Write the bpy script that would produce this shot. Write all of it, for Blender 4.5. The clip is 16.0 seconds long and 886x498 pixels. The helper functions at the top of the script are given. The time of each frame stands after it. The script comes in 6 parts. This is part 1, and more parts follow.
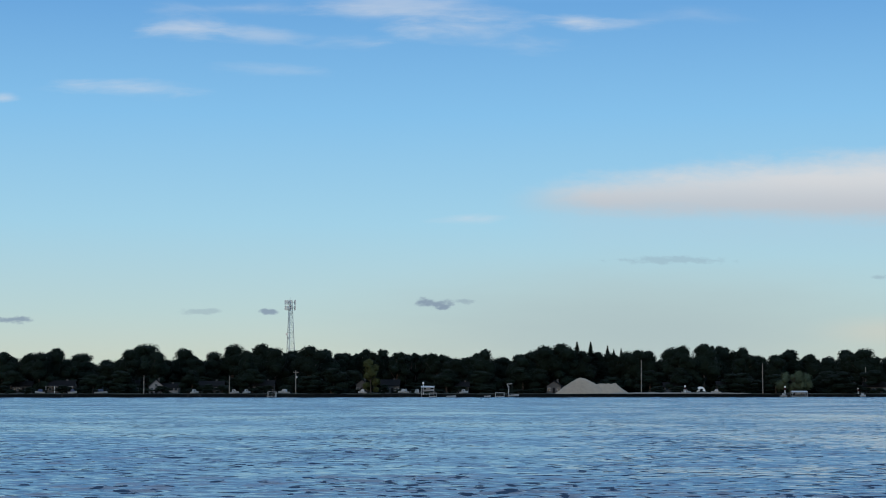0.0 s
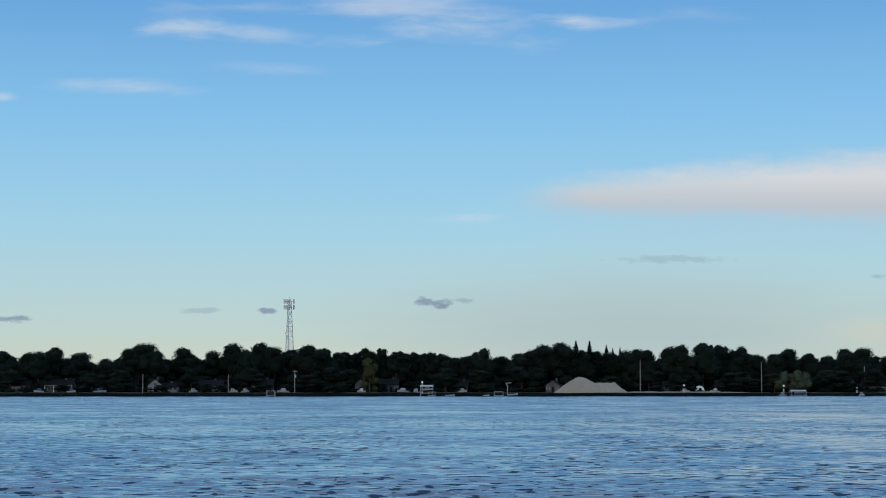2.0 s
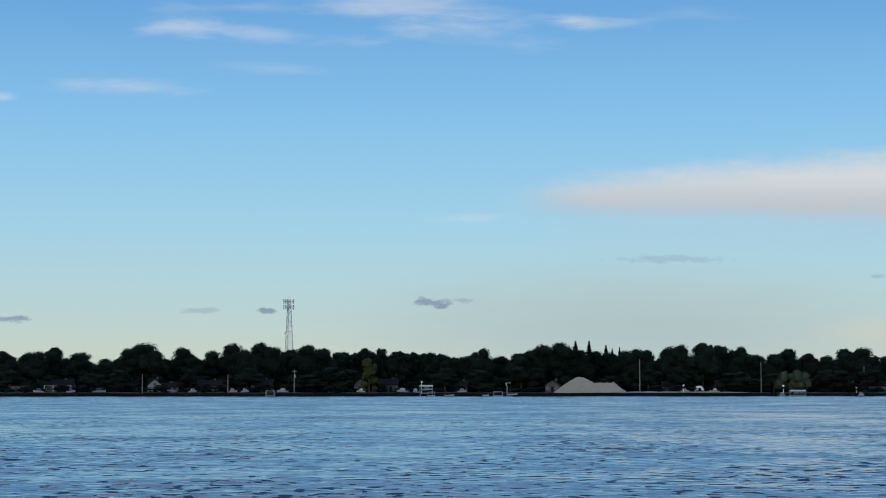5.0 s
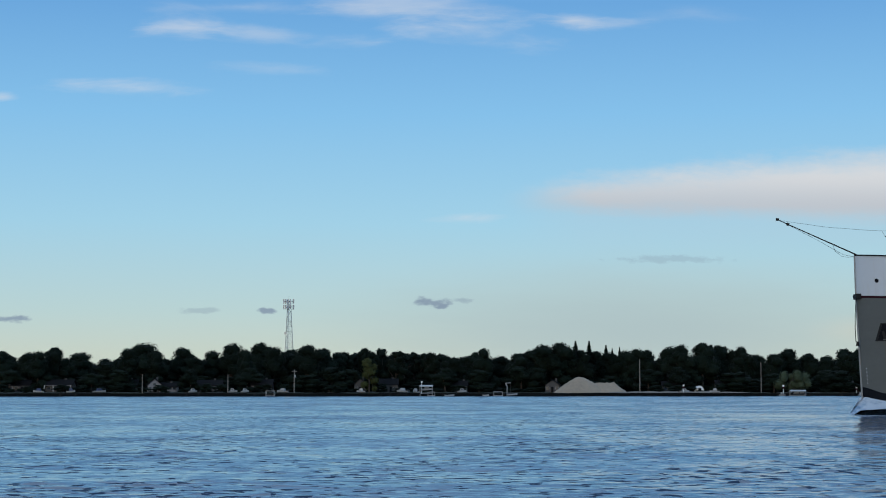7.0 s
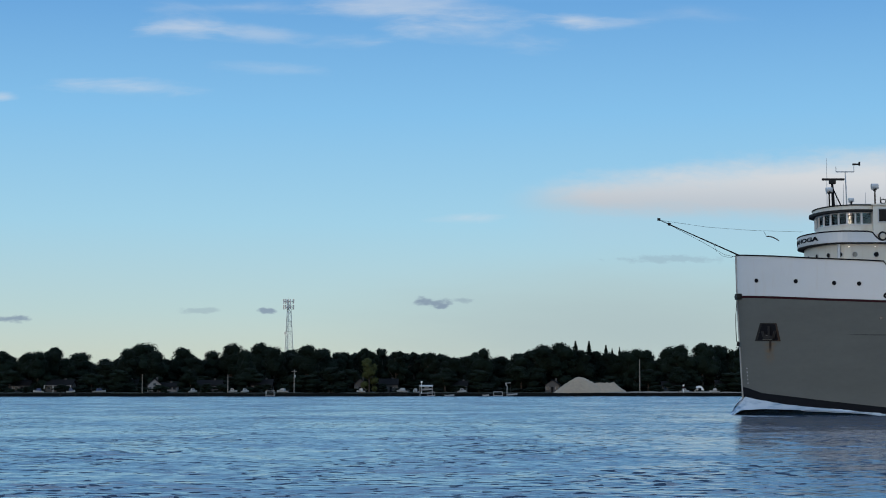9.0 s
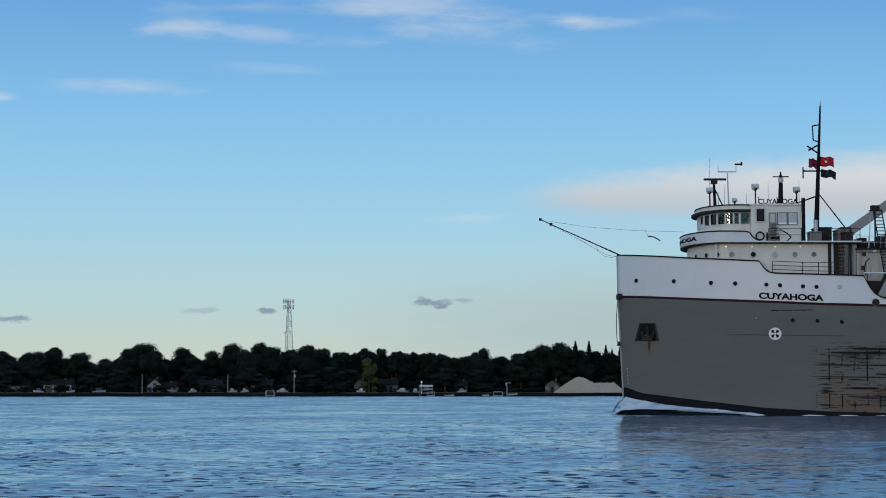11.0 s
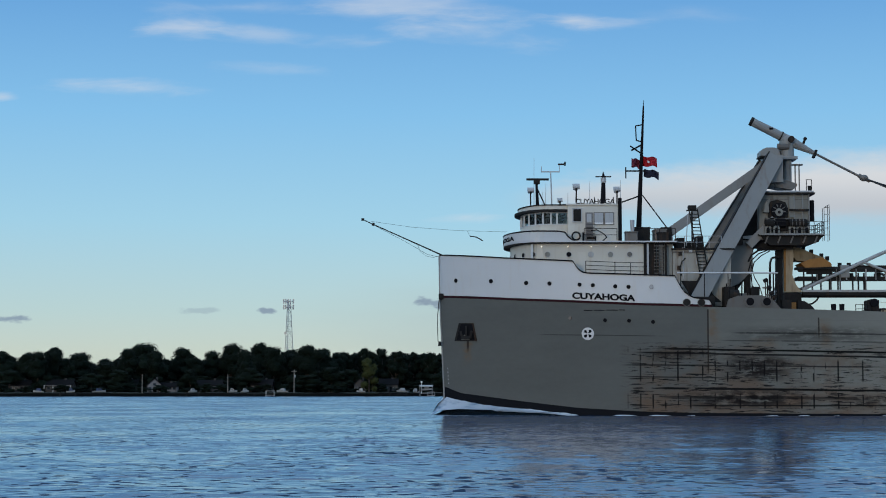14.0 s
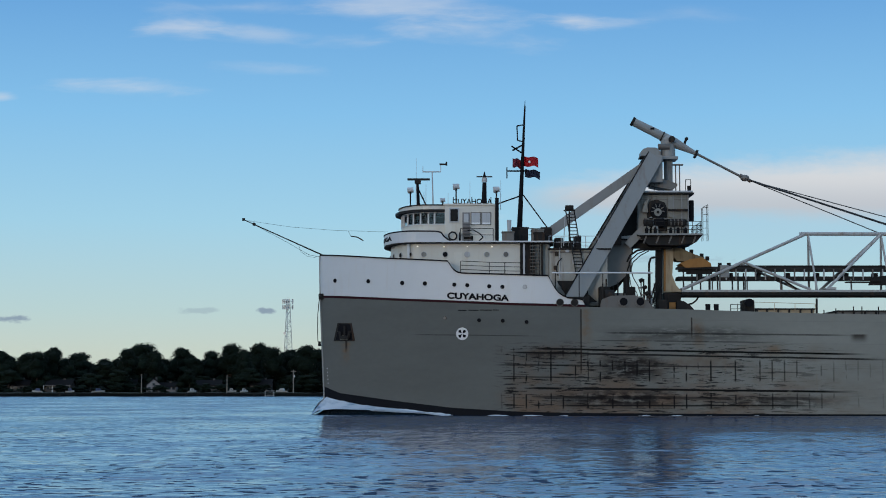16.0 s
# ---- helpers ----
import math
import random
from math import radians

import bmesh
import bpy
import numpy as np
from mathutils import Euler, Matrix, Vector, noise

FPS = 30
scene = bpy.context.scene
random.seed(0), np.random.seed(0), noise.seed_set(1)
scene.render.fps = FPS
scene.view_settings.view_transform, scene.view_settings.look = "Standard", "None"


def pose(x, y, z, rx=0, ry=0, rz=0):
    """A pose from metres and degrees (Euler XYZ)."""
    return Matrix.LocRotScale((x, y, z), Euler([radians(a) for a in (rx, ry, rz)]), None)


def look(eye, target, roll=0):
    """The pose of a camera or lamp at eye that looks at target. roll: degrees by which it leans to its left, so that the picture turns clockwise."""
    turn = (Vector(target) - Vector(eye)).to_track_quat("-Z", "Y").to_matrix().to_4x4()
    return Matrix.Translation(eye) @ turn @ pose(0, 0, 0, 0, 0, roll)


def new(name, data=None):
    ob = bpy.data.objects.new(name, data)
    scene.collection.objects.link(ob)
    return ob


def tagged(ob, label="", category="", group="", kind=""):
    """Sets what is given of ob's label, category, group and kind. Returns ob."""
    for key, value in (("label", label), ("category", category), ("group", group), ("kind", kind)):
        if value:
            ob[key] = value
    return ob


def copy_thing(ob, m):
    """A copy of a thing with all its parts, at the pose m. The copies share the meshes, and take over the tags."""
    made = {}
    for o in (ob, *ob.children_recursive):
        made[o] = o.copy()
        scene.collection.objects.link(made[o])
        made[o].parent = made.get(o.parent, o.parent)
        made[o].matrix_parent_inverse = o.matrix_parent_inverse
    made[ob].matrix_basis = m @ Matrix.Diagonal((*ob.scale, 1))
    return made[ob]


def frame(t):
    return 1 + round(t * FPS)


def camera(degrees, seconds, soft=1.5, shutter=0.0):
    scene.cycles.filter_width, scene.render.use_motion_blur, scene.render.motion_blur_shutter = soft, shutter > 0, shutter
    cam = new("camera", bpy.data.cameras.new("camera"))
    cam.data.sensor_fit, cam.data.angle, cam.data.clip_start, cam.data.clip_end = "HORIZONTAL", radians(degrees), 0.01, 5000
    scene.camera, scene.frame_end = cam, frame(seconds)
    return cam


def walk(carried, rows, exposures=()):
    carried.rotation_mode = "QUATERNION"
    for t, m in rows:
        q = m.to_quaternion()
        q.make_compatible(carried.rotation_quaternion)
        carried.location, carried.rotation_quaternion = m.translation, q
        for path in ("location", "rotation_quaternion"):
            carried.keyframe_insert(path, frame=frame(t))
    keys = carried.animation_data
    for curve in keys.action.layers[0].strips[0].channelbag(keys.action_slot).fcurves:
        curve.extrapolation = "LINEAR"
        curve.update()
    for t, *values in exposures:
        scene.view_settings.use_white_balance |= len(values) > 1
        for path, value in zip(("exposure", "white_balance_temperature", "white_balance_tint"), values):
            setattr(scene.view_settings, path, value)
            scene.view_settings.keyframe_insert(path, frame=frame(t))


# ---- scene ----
# Camera: on a tripod at the near bank, 2.1 m over the river, looking straight across it.
F = 784 / math.tan(radians(14.0))
SHORE = 667.0
cam = camera(28.0, 16.0, soft=1.0)


def eye(dx, dy):
    """The camera's pose, nudged by a hair on its tripod head."""
    return pose(0, 0, 2.1, 94.553 + math.degrees(dy / F), 0, math.degrees(dx / F))


walk(cam, [(0.0, eye(2.7, 1.6)), (0.5, eye(1.6, 0.6)), (1.0, eye(1.1, 0.4)), (1.5, eye(1.0, 0.2)), (2.0, eye(0.8, 0)),
           (2.5, eye(0.1, 0)), (3.5, eye(0, 0)), (7.0, eye(0, 0)), (11.5, eye(-0.2, 0)), (14.0, eye(-0.2, 0)),
           (15.0, eye(-0.5, 0)), (15.5, eye(-1.5, 0)), (16.0, eye(-1.5, 0))])

# ---- world, sun ----
SUN_EL, SUN_AZ = 7.0, 205.0          # low evening sun, behind the camera and to its left
world = bpy.data.worlds.new("sky")
scene.world = world
world.use_nodes = True
WT = world.node_tree
WT.nodes.clear()


class Nodes:
    """A short way to write node trees."""

    def __init__(self, tree):
        self.t = tree

    def node(self, kind, operation=""):
        n = self.t.nodes.new(kind)
        if operation:
            n.operation = operation
        return n

    def link(self, a, b):
        self.t.links.new(a, b)

    def put(self, sock, v):
        if isinstance(v, bpy.types.NodeSocket):
            self.t.links.new(v, sock)
        else:
            sock.default_value = v

    def math(self, op, a, b=None, c=None, clamp=False):
        n = self.node("ShaderNodeMath", op)
        n.use_clamp = clamp
        for s, v in zip(n.inputs, (a, b, c)):
            if v is not None:
                self.put(s, v)
        return n.outputs[0]

    def step(self, v, lo, hi, a=0.0, b=1.0):
        n = self.node("ShaderNodeMapRange")
        n.interpolation_type = "SMOOTHSTEP"
        for i, x in enumerate((v, lo, hi, a, b)):
            self.put(n.inputs[i], x)
        return n.outputs[0]

    def mix(self, fac, a, b, blend="MIX"):
        n = self.node("ShaderNodeMix")
        n.data_type, n.blend_type = "RGBA", blend
        for s, v in zip((n.inputs[0], n.inputs[6], n.inputs[7]), (fac, a, b)):
            self.put(s, (*v, 1) if isinstance(v, tuple) and len(v) == 3 else v)
        return n.outputs[2]

    def noise(self, vec, scale, detail=4, rough=0.55, out=0):
        n = self.node("ShaderNodeTexNoise")
        if vec is not None:
            self.link(vec, n.inputs["Vector"])
        n.inputs["Scale"].default_value, n.inputs["Detail"].default_value, n.inputs["Roughness"].default_value = scale, detail, rough
        return n.outputs[out]

    def stretch(self, vec, sx, sy, sz, loc=(0, 0, 0)):
        n = self.node("ShaderNodeMapping")
        self.link(vec, n.inputs["Vector"])
        n.inputs["Scale"].default_value, n.inputs["Location"].default_value = (sx, sy, sz), loc
        return n.outputs[0]

    def ramp(self, fac, stops):
        n = self.node("ShaderNodeValToRGB")
        e = n.color_ramp.elements
        while len(e) < len(stops):
            e.new(0.5)
        for el, (p, c) in zip(e, stops):
            el.position, el.color = p, (*c, 1)
        self.put(n.inputs[0], fac)
        return n.outputs[0]


def build_sky():
    w = Nodes(WT)
    co = w.node("ShaderNodeTexCoord").outputs["Generated"]
    sep = w.node("ShaderNodeSeparateXYZ")
    w.link(co, sep.inputs[0])
    x, y, z = sep.outputs
    flat = w.math("SQRT", w.math("ADD", w.math("MULTIPLY", x, x), w.math("MULTIPLY", y, y)))
    rise = w.math("DIVIDE", z, w.math("MAXIMUM", flat, 0.001))
    rise = w.math("MAXIMUM", rise, 0.0)
    # evening sky: cream at the horizon, then pale blue, deeper blue, brighter overhead
    col = w.ramp(w.math("MULTIPLY", rise, 2.5, clamp=True), SKY_STOPS)
    air = w.node("ShaderNodeTexSky")
    air.sky_type, air.sun_disc = "NISHITA", False
    air.sun_elevation, air.sun_rotation = radians(SUN_EL), radians(SUN_AZ)
    col = w.mix(0.08, col, w.mix(1.0, air.outputs[0], (0.12, 0.12, 0.12), "MULTIPLY"))
    # clouds, by bearing (u) and height (v)
    ys = w.math("MAXIMUM", y, 0.05)
    u, v = w.math("DIVIDE", x, ys), w.math("DIVIDE", z, ys)
    uv = w.node("ShaderNodeCombineXYZ")
    w.link(u, uv.inputs[0]), w.link(v, uv.inputs[1])
    warp = w.noise(w.stretch(uv.outputs[0], 9, 26, 1, (1, 4, 0)), 1.0, 3, 0.5)
    bent = w.node("ShaderNodeCombineXYZ")
    w.link(u, bent.inputs[0]), w.link(w.math("ADD", v, w.math("MULTIPLY", warp, 0.02)), bent.inputs[1])
    wisp = w.noise(w.stretch(bent.outputs[0], 17, 85, 1), 1.0, 8, 0.58)
    puff = w.noise(w.stretch(uv.outputs[0], 120, 260, 1, (3, 1, 0)), 1.0, 5, 0.62)
    big = w.noise(w.stretch(uv.outputs[0], 5, 22, 1, (7, 2, 0)), 1.0, 3, 0.5)
    ahead = w.math("GREATER_THAN", y, 0.2)
    for px, py, half_w, half_h, slant, strength, kind in HIGH_CLOUDS + LOW_CLOUDS:
        cu, cv = (px - 784) / F, (691.4 - py) / F
        a, b = half_w / F, half_h / F
        grain = puff if kind == "puff" else wisp
        amp = {"wisp": 2.7, "puff": 2.6, "haze": 0.25, "glow": 0.25}[kind]
        du = w.math("DIVIDE", w.math("SUBTRACT", u, cu), a)
        dv = w.math("DIVIDE", w.math("SUBTRACT", w.math("SUBTRACT", v, cv), w.math("MULTIPLY", w.math("SUBTRACT", u, cu), slant)), b)
        d = w.math("SQRT", w.math("ADD", w.math("MULTIPLY", du, du), w.math("MULTIPLY", dv, dv)))
        d = w.math("ADD", d, w.math("MULTIPLY", w.math("SUBTRACT", grain, 0.5), amp))
        lo = {"wisp": -0.35, "puff": 0.3, "haze": 0.0, "glow": 0.0}[kind]
        m = w.math("MULTIPLY", w.step(d, 1.05, lo), w.math("MULTIPLY", ahead, strength))
        tone = {"wisp": (0.66, 0.70, 0.76), "puff": (0.25, 0.33, 0.42), "haze": (0.41, 0.52, 0.545), "glow": (0.66, 0.62, 0.52)}[kind]
        col = w.mix(m, col, tone)
    # the long cloud bank: a wedge with a feathered upper edge and a soft flat base
    pu = w.math("MULTIPLY", w.math("SUBTRACT", u, (865 - 784) / F), F / 690)
    pu = w.math("MINIMUM", w.math("MAXIMUM", pu, 0.0), 1.3)
    edge = w.math("MULTIPLY", w.math("SUBTRACT", w.math("ADD", w.math("MULTIPLY", wisp, 0.7), w.math("MULTIPLY", puff, 0.3)), 0.5), 0.022)
    top = w.math("ADD", w.math("ADD", (691.4 - 349) / F, w.math("MULTIPLY", w.math("POWER", pu, 0.55), 88 / F)), edge)
    base = w.math("SUBTRACT", (691.4 - 352) / F, w.math("MULTIPLY", w.math("POWER", pu, 0.6), 30 / F))
    base = w.math("ADD", base, w.math("MULTIPLY", edge, 0.7))
    upper = w.step(w.math("SUBTRACT", top, v), -0.004, 0.015)
    lower = w.step(w.math("SUBTRACT", v, base), -0.007, 0.006)
    veil = w.step(w.math("SUBTRACT", v, base), -0.03, 0.0)
    inside = w.math("MULTIPLY", w.step(pu, 0.0, 0.3), ahead)
    fade = w.math("MULTIPLY", w.math("MULTIPLY", upper, inside), 1.0)
    col = w.mix(w.math("MULTIPLY", w.math("MULTIPLY", fade, veil), 0.30), col, (0.47, 0.57, 0.65))
    tone = w.mix(w.step(v, (691.4 - 372) / F, (691.4 - 300) / F), (0.53, 0.55, 0.59), (0.70, 0.70, 0.71))
    col = w.mix(w.math("MULTIPLY", w.math("MULTIPLY", fade, lower), w.math("ADD", 0.58, w.math("MULTIPLY", big, 0.6))), col, tone)
    bg = w.node("ShaderNodeBackground")
    w.link(col, bg.inputs[0])
    bg.inputs[1].default_value = 1.0
    w.link(bg.outputs[0], w.node("ShaderNodeOutputWorld").inputs[0])


# last two stops, above the view, are brightened to lift the water's reflections
SKY_STOPS = [(0.0, (0.59, 0.655, 0.565)), (0.05, (0.575, 0.665, 0.60)), (0.11, (0.485, 0.665, 0.69)), (0.235, (0.35, 0.64, 0.83)),
             (0.39, (0.225, 0.53, 0.85)), (0.55, (0.135, 0.38, 0.745)), (0.70, (0.28, 0.53, 0.90)), (1.0, (0.45, 0.67, 1.0))]
HIGH_CLOUDS = [(1130, 585, 700, 150, 0.0, 0.8, "haze"), (1570, 585, 170, 36, 0.0, 0.4, "glow"),
          (325, 46, 90, 30, 0.02, 0.46, "wisp"), (460, 54, 200, 22, -0.05, 0.36, "wisp"), (720, 6, 260, 50, -0.12, 0.42, "wisp"),
          (830, 46, 160, 40, -0.12, 0.3, "wisp"), (1015, 30, 62, 22, -0.05, 0.62, "wisp"), (1080, 36, 110, 13, 0.0, 0.4, "wisp"),
          (480, 117, 120, 14, -0.02, 0.24, "wisp"), (220, 150, 170, 17, 0.0, 0.5, "wisp"), (-5, 168, 36, 10, 0, 0.5, "wisp"),
          (826, 384, 70, 13, 0.02, 0.5, "wisp"), (430, 5, 200, 16, 0, 0.3, "wisp"), (1230, 14, 120, 24, 0, 0.16, "wisp")]
LOW_CLOUDS = [
          (1190, 459, 120, 8, 0, 0.33, "puff"), (768, 536, 36, 10, -0.1, 0.95, "puff"), (786, 544, 14, 6, 0, 0.95, "puff"),
          (742, 537, 13, 6, 0, 0.5, "puff"), (822, 532, 20, 6, 0, 0.5, "puff"), (472, 550, 17, 6.5, 0, 0.95, "puff"),
          (355, 550, 42, 7, 0, 0.38, "puff"), (20, 565, 38, 7, 0, 0.9, "puff"), (1556, 490, 22, 5, 0, 0.4, "puff")]
build_sky()

lamp = bpy.data.lights.new("sun", "SUN")
lamp.energy, lamp.angle, lamp.color = 0.62, radians(12), (1.0, 0.86, 0.70)
sun = new("sun", lamp)
_az, _el = radians(SUN_AZ), radians(SUN_EL)
sun.matrix_world = look((0, 0, 60), (-math.sin(_az) * math.cos(_el), -math.cos(_az) * math.cos(_el), 60 - math.sin(_el)))
scene.view_settings.exposure = 0.0


# ---- materials ----
def material(name, base, rough=0.6, metal=0.0, vary=0.15, grain=3.0, bump=0.1, bump_scale=20.0, stain=None, stain_amt=0.0, spec=0.5):
    """A painted, worn or natural surface: tone varied at two scales, and fine relief."""
    m = bpy.data.materials.new(name)
    m.use_nodes = True
    w = Nodes(m.node_tree)
    bs = m.node_tree.nodes["Principled BSDF"]
    co = w.node("ShaderNodeTexCoord").outputs["Object"]
    n1, n2 = w.noise(co, grain, 5), w.noise(co, grain * 0.13, 3)
    k = w.math("ADD", 1 - vary, w.math("MULTIPLY", w.math("ADD", n1, n2), vary))
    rnd = w.node("ShaderNodeObjectInfo").outputs["Random"]
    k = w.math("MULTIPLY", k, w.math("ADD", 1 - vary * 0.4, w.math("MULTIPLY", rnd, vary * 0.8)))
    col = w.mix(1.0, base, k, "MULTIPLY")
    if stain:
        streak = w.noise(w.stretch(co, 1.6, 1.6, 0.22), 1.0, 6, 0.65)
        col = w.mix(w.math("MULTIPLY", w.step(streak, 0.52, 0.72), stain_amt), col, stain)
    w.link(col, bs.inputs["Base Color"])
    bs.inputs["Metallic"].default_value = metal
    bs.inputs["Specular IOR Level"].default_value = spec
    w.put(bs.inputs["Roughness"], w.math("ADD", rough - 0.08, w.math("MULTIPLY", n1, 0.16), clamp=True))
    if bump:
        b = w.node("ShaderNodeBump")
        b.inputs["Strength"].default_value, b.inputs["Distance"].default_value = bump, 0.02
        w.link(w.noise(co, bump_scale, 3), b.inputs["Height"])
        w.link(b.outputs[0], bs.inputs["Normal"])
    return m


RIPPLE = 0.19


def water_material():
    m = bpy.data.materials.new("river_water")
    m.use_nodes = True
    w = Nodes(m.node_tree)
    bs = m.node_tree.nodes["Principled BSDF"]
    co = w.node("ShaderNodeTexCoord").outputs["Object"]
    bs.inputs["Base Color"].default_value = (0.014, 0.037, 0.078, 1)
    bs.inputs["Roughness"].default_value = 0.10
    bs.inputs["IOR"].default_value = 1.333
    # small ripples lean the surface a few degrees either way; gusts roughen patches of it
    r1 = w.noise(w.stretch(co, 0.8, 0.8, 1), 1.0, 3, 0.6, 1)
    r2 = w.noise(w.stretch(co, 3.0, 4.0, 1, (4, 2, 0)), 1.0, 3, 0.6, 1)
    gust = w.noise(w.stretch(co, 0.06, 0.05, 1), 1.0, 5, 0.65)
    lean = w.node("ShaderNodeVectorMath", "ADD")
    w.link(r1, lean.inputs[0]), w.link(r2, lean.inputs[1])
    mid = w.node("ShaderNodeVectorMath", "SUBTRACT")
    w.link(lean.outputs[0], mid.inputs[0])
    mid.inputs[1].default_value = (1.0, 1.37, 1.0)     # tilted to the camera, so the water mirrors higher, bluer sky
    flat = w.node("ShaderNodeVectorMath", "MULTIPLY")
    w.link(mid.outputs[0], flat.inputs[0])
    amt = w.step(gust, 0.32, 0.68, RIPPLE * 0.6, RIPPLE * 1.45)
    place = w.node("ShaderNodeSeparateXYZ")       # ripples weaker near, stronger far, set to even out the water's brightness
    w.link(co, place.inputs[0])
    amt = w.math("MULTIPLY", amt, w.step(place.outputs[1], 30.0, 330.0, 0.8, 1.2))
    vec = w.node("ShaderNodeCombineXYZ")
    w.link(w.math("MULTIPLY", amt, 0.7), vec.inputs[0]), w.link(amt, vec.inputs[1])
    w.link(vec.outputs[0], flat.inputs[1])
    # scattered wavelet faces, steeper than the rest
    face = w.noise(w.stretch(co, 1.9, 1.9, 1, (9, 5, 0)), 1.0, 2.0, 0.5)
    patchy = w.noise(w.stretch(co, 0.13, 0.10, 1, (2, 8, 0)), 1.0, 3)
    steep = w.math("MULTIPLY", w.step(w.math("ADD", face, w.math("MULTIPLY", w.math("SUBTRACT", patchy, 0.5), 0.34)), 0.588, 0.62), -0.72)
    down = w.node("ShaderNodeCombineXYZ")
    w.link(steep, down.inputs[1])
    both = w.node("ShaderNodeVectorMath", "ADD")
    w.link(flat.outputs[0], both.inputs[0]), w.link(down.outputs[0], both.inputs[1])
    add = w.node("ShaderNodeVectorMath", "ADD")
    w.link(both.outputs[0], add.inputs[0]), w.link(w.node("ShaderNodeNewGeometry").outputs["Normal"], add.inputs[1])
    unit = w.node("ShaderNodeVectorMath", "NORMALIZE")
    w.link(add.outputs[0], unit.inputs[0])
    w.link(unit.outputs[0], bs.inputs["Normal"])
    return m


def hull_material():
    """Grey ship's paint with plate seams, long fender scrapes, frame marks and rust."""
    m = bpy.data.materials.new("grey_hull_paint")
    m.use_nodes = True
    w = Nodes(m.node_tree)
    bs = m.node_tree.nodes["Principled BSDF"]
    co = w.node("ShaderNodeTexCoord").outputs["Object"]
    sep = w.node("ShaderNodeSeparateXYZ")
    w.link(co, sep.inputs[0])
    a, z = sep.outputs[0], sep.outputs[2]
    soft = w.noise(w.stretch(co, 0.12, 0.12, 0.5), 1.0, 5)
    fine = w.noise(w.stretch(co, 1.5, 1.5, 3.0), 1.0, 4)
    k = w.math("ADD", 0.72, w.math("ADD", w.math("MULTIPLY", soft, 0.4), w.math("MULTIPLY", fine, 0.16)))
    aged = w.math("ADD", w.step(a, 22.35, 22.45, 0.0, 0.35), w.step(a, 24.0, 42.0, 0.0, 0.65))
    tone = w.mix(aged, (0.119, 0.121, 0.111), (0.222, 0.220, 0.192))
    col = w.mix(1.0, tone, k, "MULTIPLY")
    # pale rust bloom on the parallel side
    aft = w.step(a, 14.8, 17.5)
    zone = w.math("MULTIPLY", aft, w.math("MULTIPLY", w.step(z, 6.4, 5.2), w.step(a, 50.0, 32.0, 0.15, 1.0)))
    bloom = w.noise(w.stretch(co, 0.35, 0.35, 0.6, (5, 0, 1)), 1.0, 5, 0.6)
    col = w.mix(w.math("MULTIPLY", zone, w.step(bloom, 0.36, 0.7, 0.0, 0.7)), col, (0.135, 0.092, 0.062))
    low = w.noise(w.stretch(co, 0.25, 0.0, 0.9, (8, 0, 2)), 1.0, 5, 0.65)
    col = w.mix(w.math("MULTIPLY", w.math("MULTIPLY", zone, w.step(z, 3.6, 1.6)), w.step(low, 0.36, 0.62, 0.0, 0.5)), col, (0.15, 0.085, 0.048))
    for a0, z0, z1, wid in ((22.9, 5.6, 9.0, 0.7), (32.1, 5.0, 8.2, 0.8), (27.0, 4.8, 6.6, 1.6), (2.5, 4.0, 6.4, 0.5), (38.5, 4.4, 6.0, 1.2)):
        d = w.math("ABSOLUTE", w.math("SUBTRACT", w.math("ADD", a, w.math("MULTIPLY", w.math("SUBTRACT", bloom, 0.5), 1.2)), a0))
        ln = w.math("MULTIPLY", w.step(d, wid, 0.0), w.math("MULTIPLY", w.step(z, z0, z0 + 1.2), w.step(z, z1, z1 - 0.3)))
        col = w.mix(w.math("MULTIPLY", ln, w.step(fine, 0.3, 0.7, 0.15, 0.65)), col, (0.17, 0.105, 0.055))
    # long horizontal scrapes
    scr = w.noise(w.stretch(co, 0.5, 0.0, 6.0), 1.0, 7, 0.66)
    patch = w.noise(w.stretch(co, 0.10, 0.10, 0.55, (2, 0, 4)), 1.0, 4)
    heavy = w.math("MULTIPLY", w.math("MULTIPLY", zone, 1.8, clamp=True), w.math("MULTIPLY", w.step(w.math("ADD", patch, w.step(a, 27.0, 17.0, 0.0, 0.12)), 0.40, 0.49), w.step(a, 48.0, 30.0, 0.25, 1.0)))
    col = w.mix(w.math("MULTIPLY", heavy, w.step(scr, 0.54, 0.57, 0.0, 0.95)), col, (0.007, 0.006, 0.006))
    # sooty smears where the lock walls rub
    smear = w.noise(w.stretch(co, 0.7, 0.0, 2.6, (3, 0, 7)), 1.0, 6, 0.7)
    for a0, half, z0, z1, amt in ((26.5, 4.0, 3.0, 5.0, 0.75), (19.5, 3.0, 4.6, 5.5, 0.6), (25.5, 7.0, 0.7, 2.1, 0.85), (38.0, 8.0, 0.7, 1.7, 0.55), (31.0, 9.0, 6.2, 7.3, 0.45)):
        d = w.math("ABSOLUTE", w.math("SUBTRACT", a, a0))
        ln = w.math("MULTIPLY", w.step(d, half, half * 0.2), w.math("MULTIPLY", w.step(z, z0 - 0.4, z0 + 0.5), w.step(z, z1 + 0.4, z1 - 0.5)))
        col = w.mix(w.math("MULTIPLY", ln, w.step(smear, 0.36, 0.54, 0.0, min(1.0, amt * 1.25))), col, (0.014, 0.010, 0.009))
    # fender lines
    wob = w.math("MULTIPLY", w.math("SUBTRACT", w.noise(w.stretch(co, 0.25, 0.25, 0.2), 1.0, 4), 0.5), 0.5)
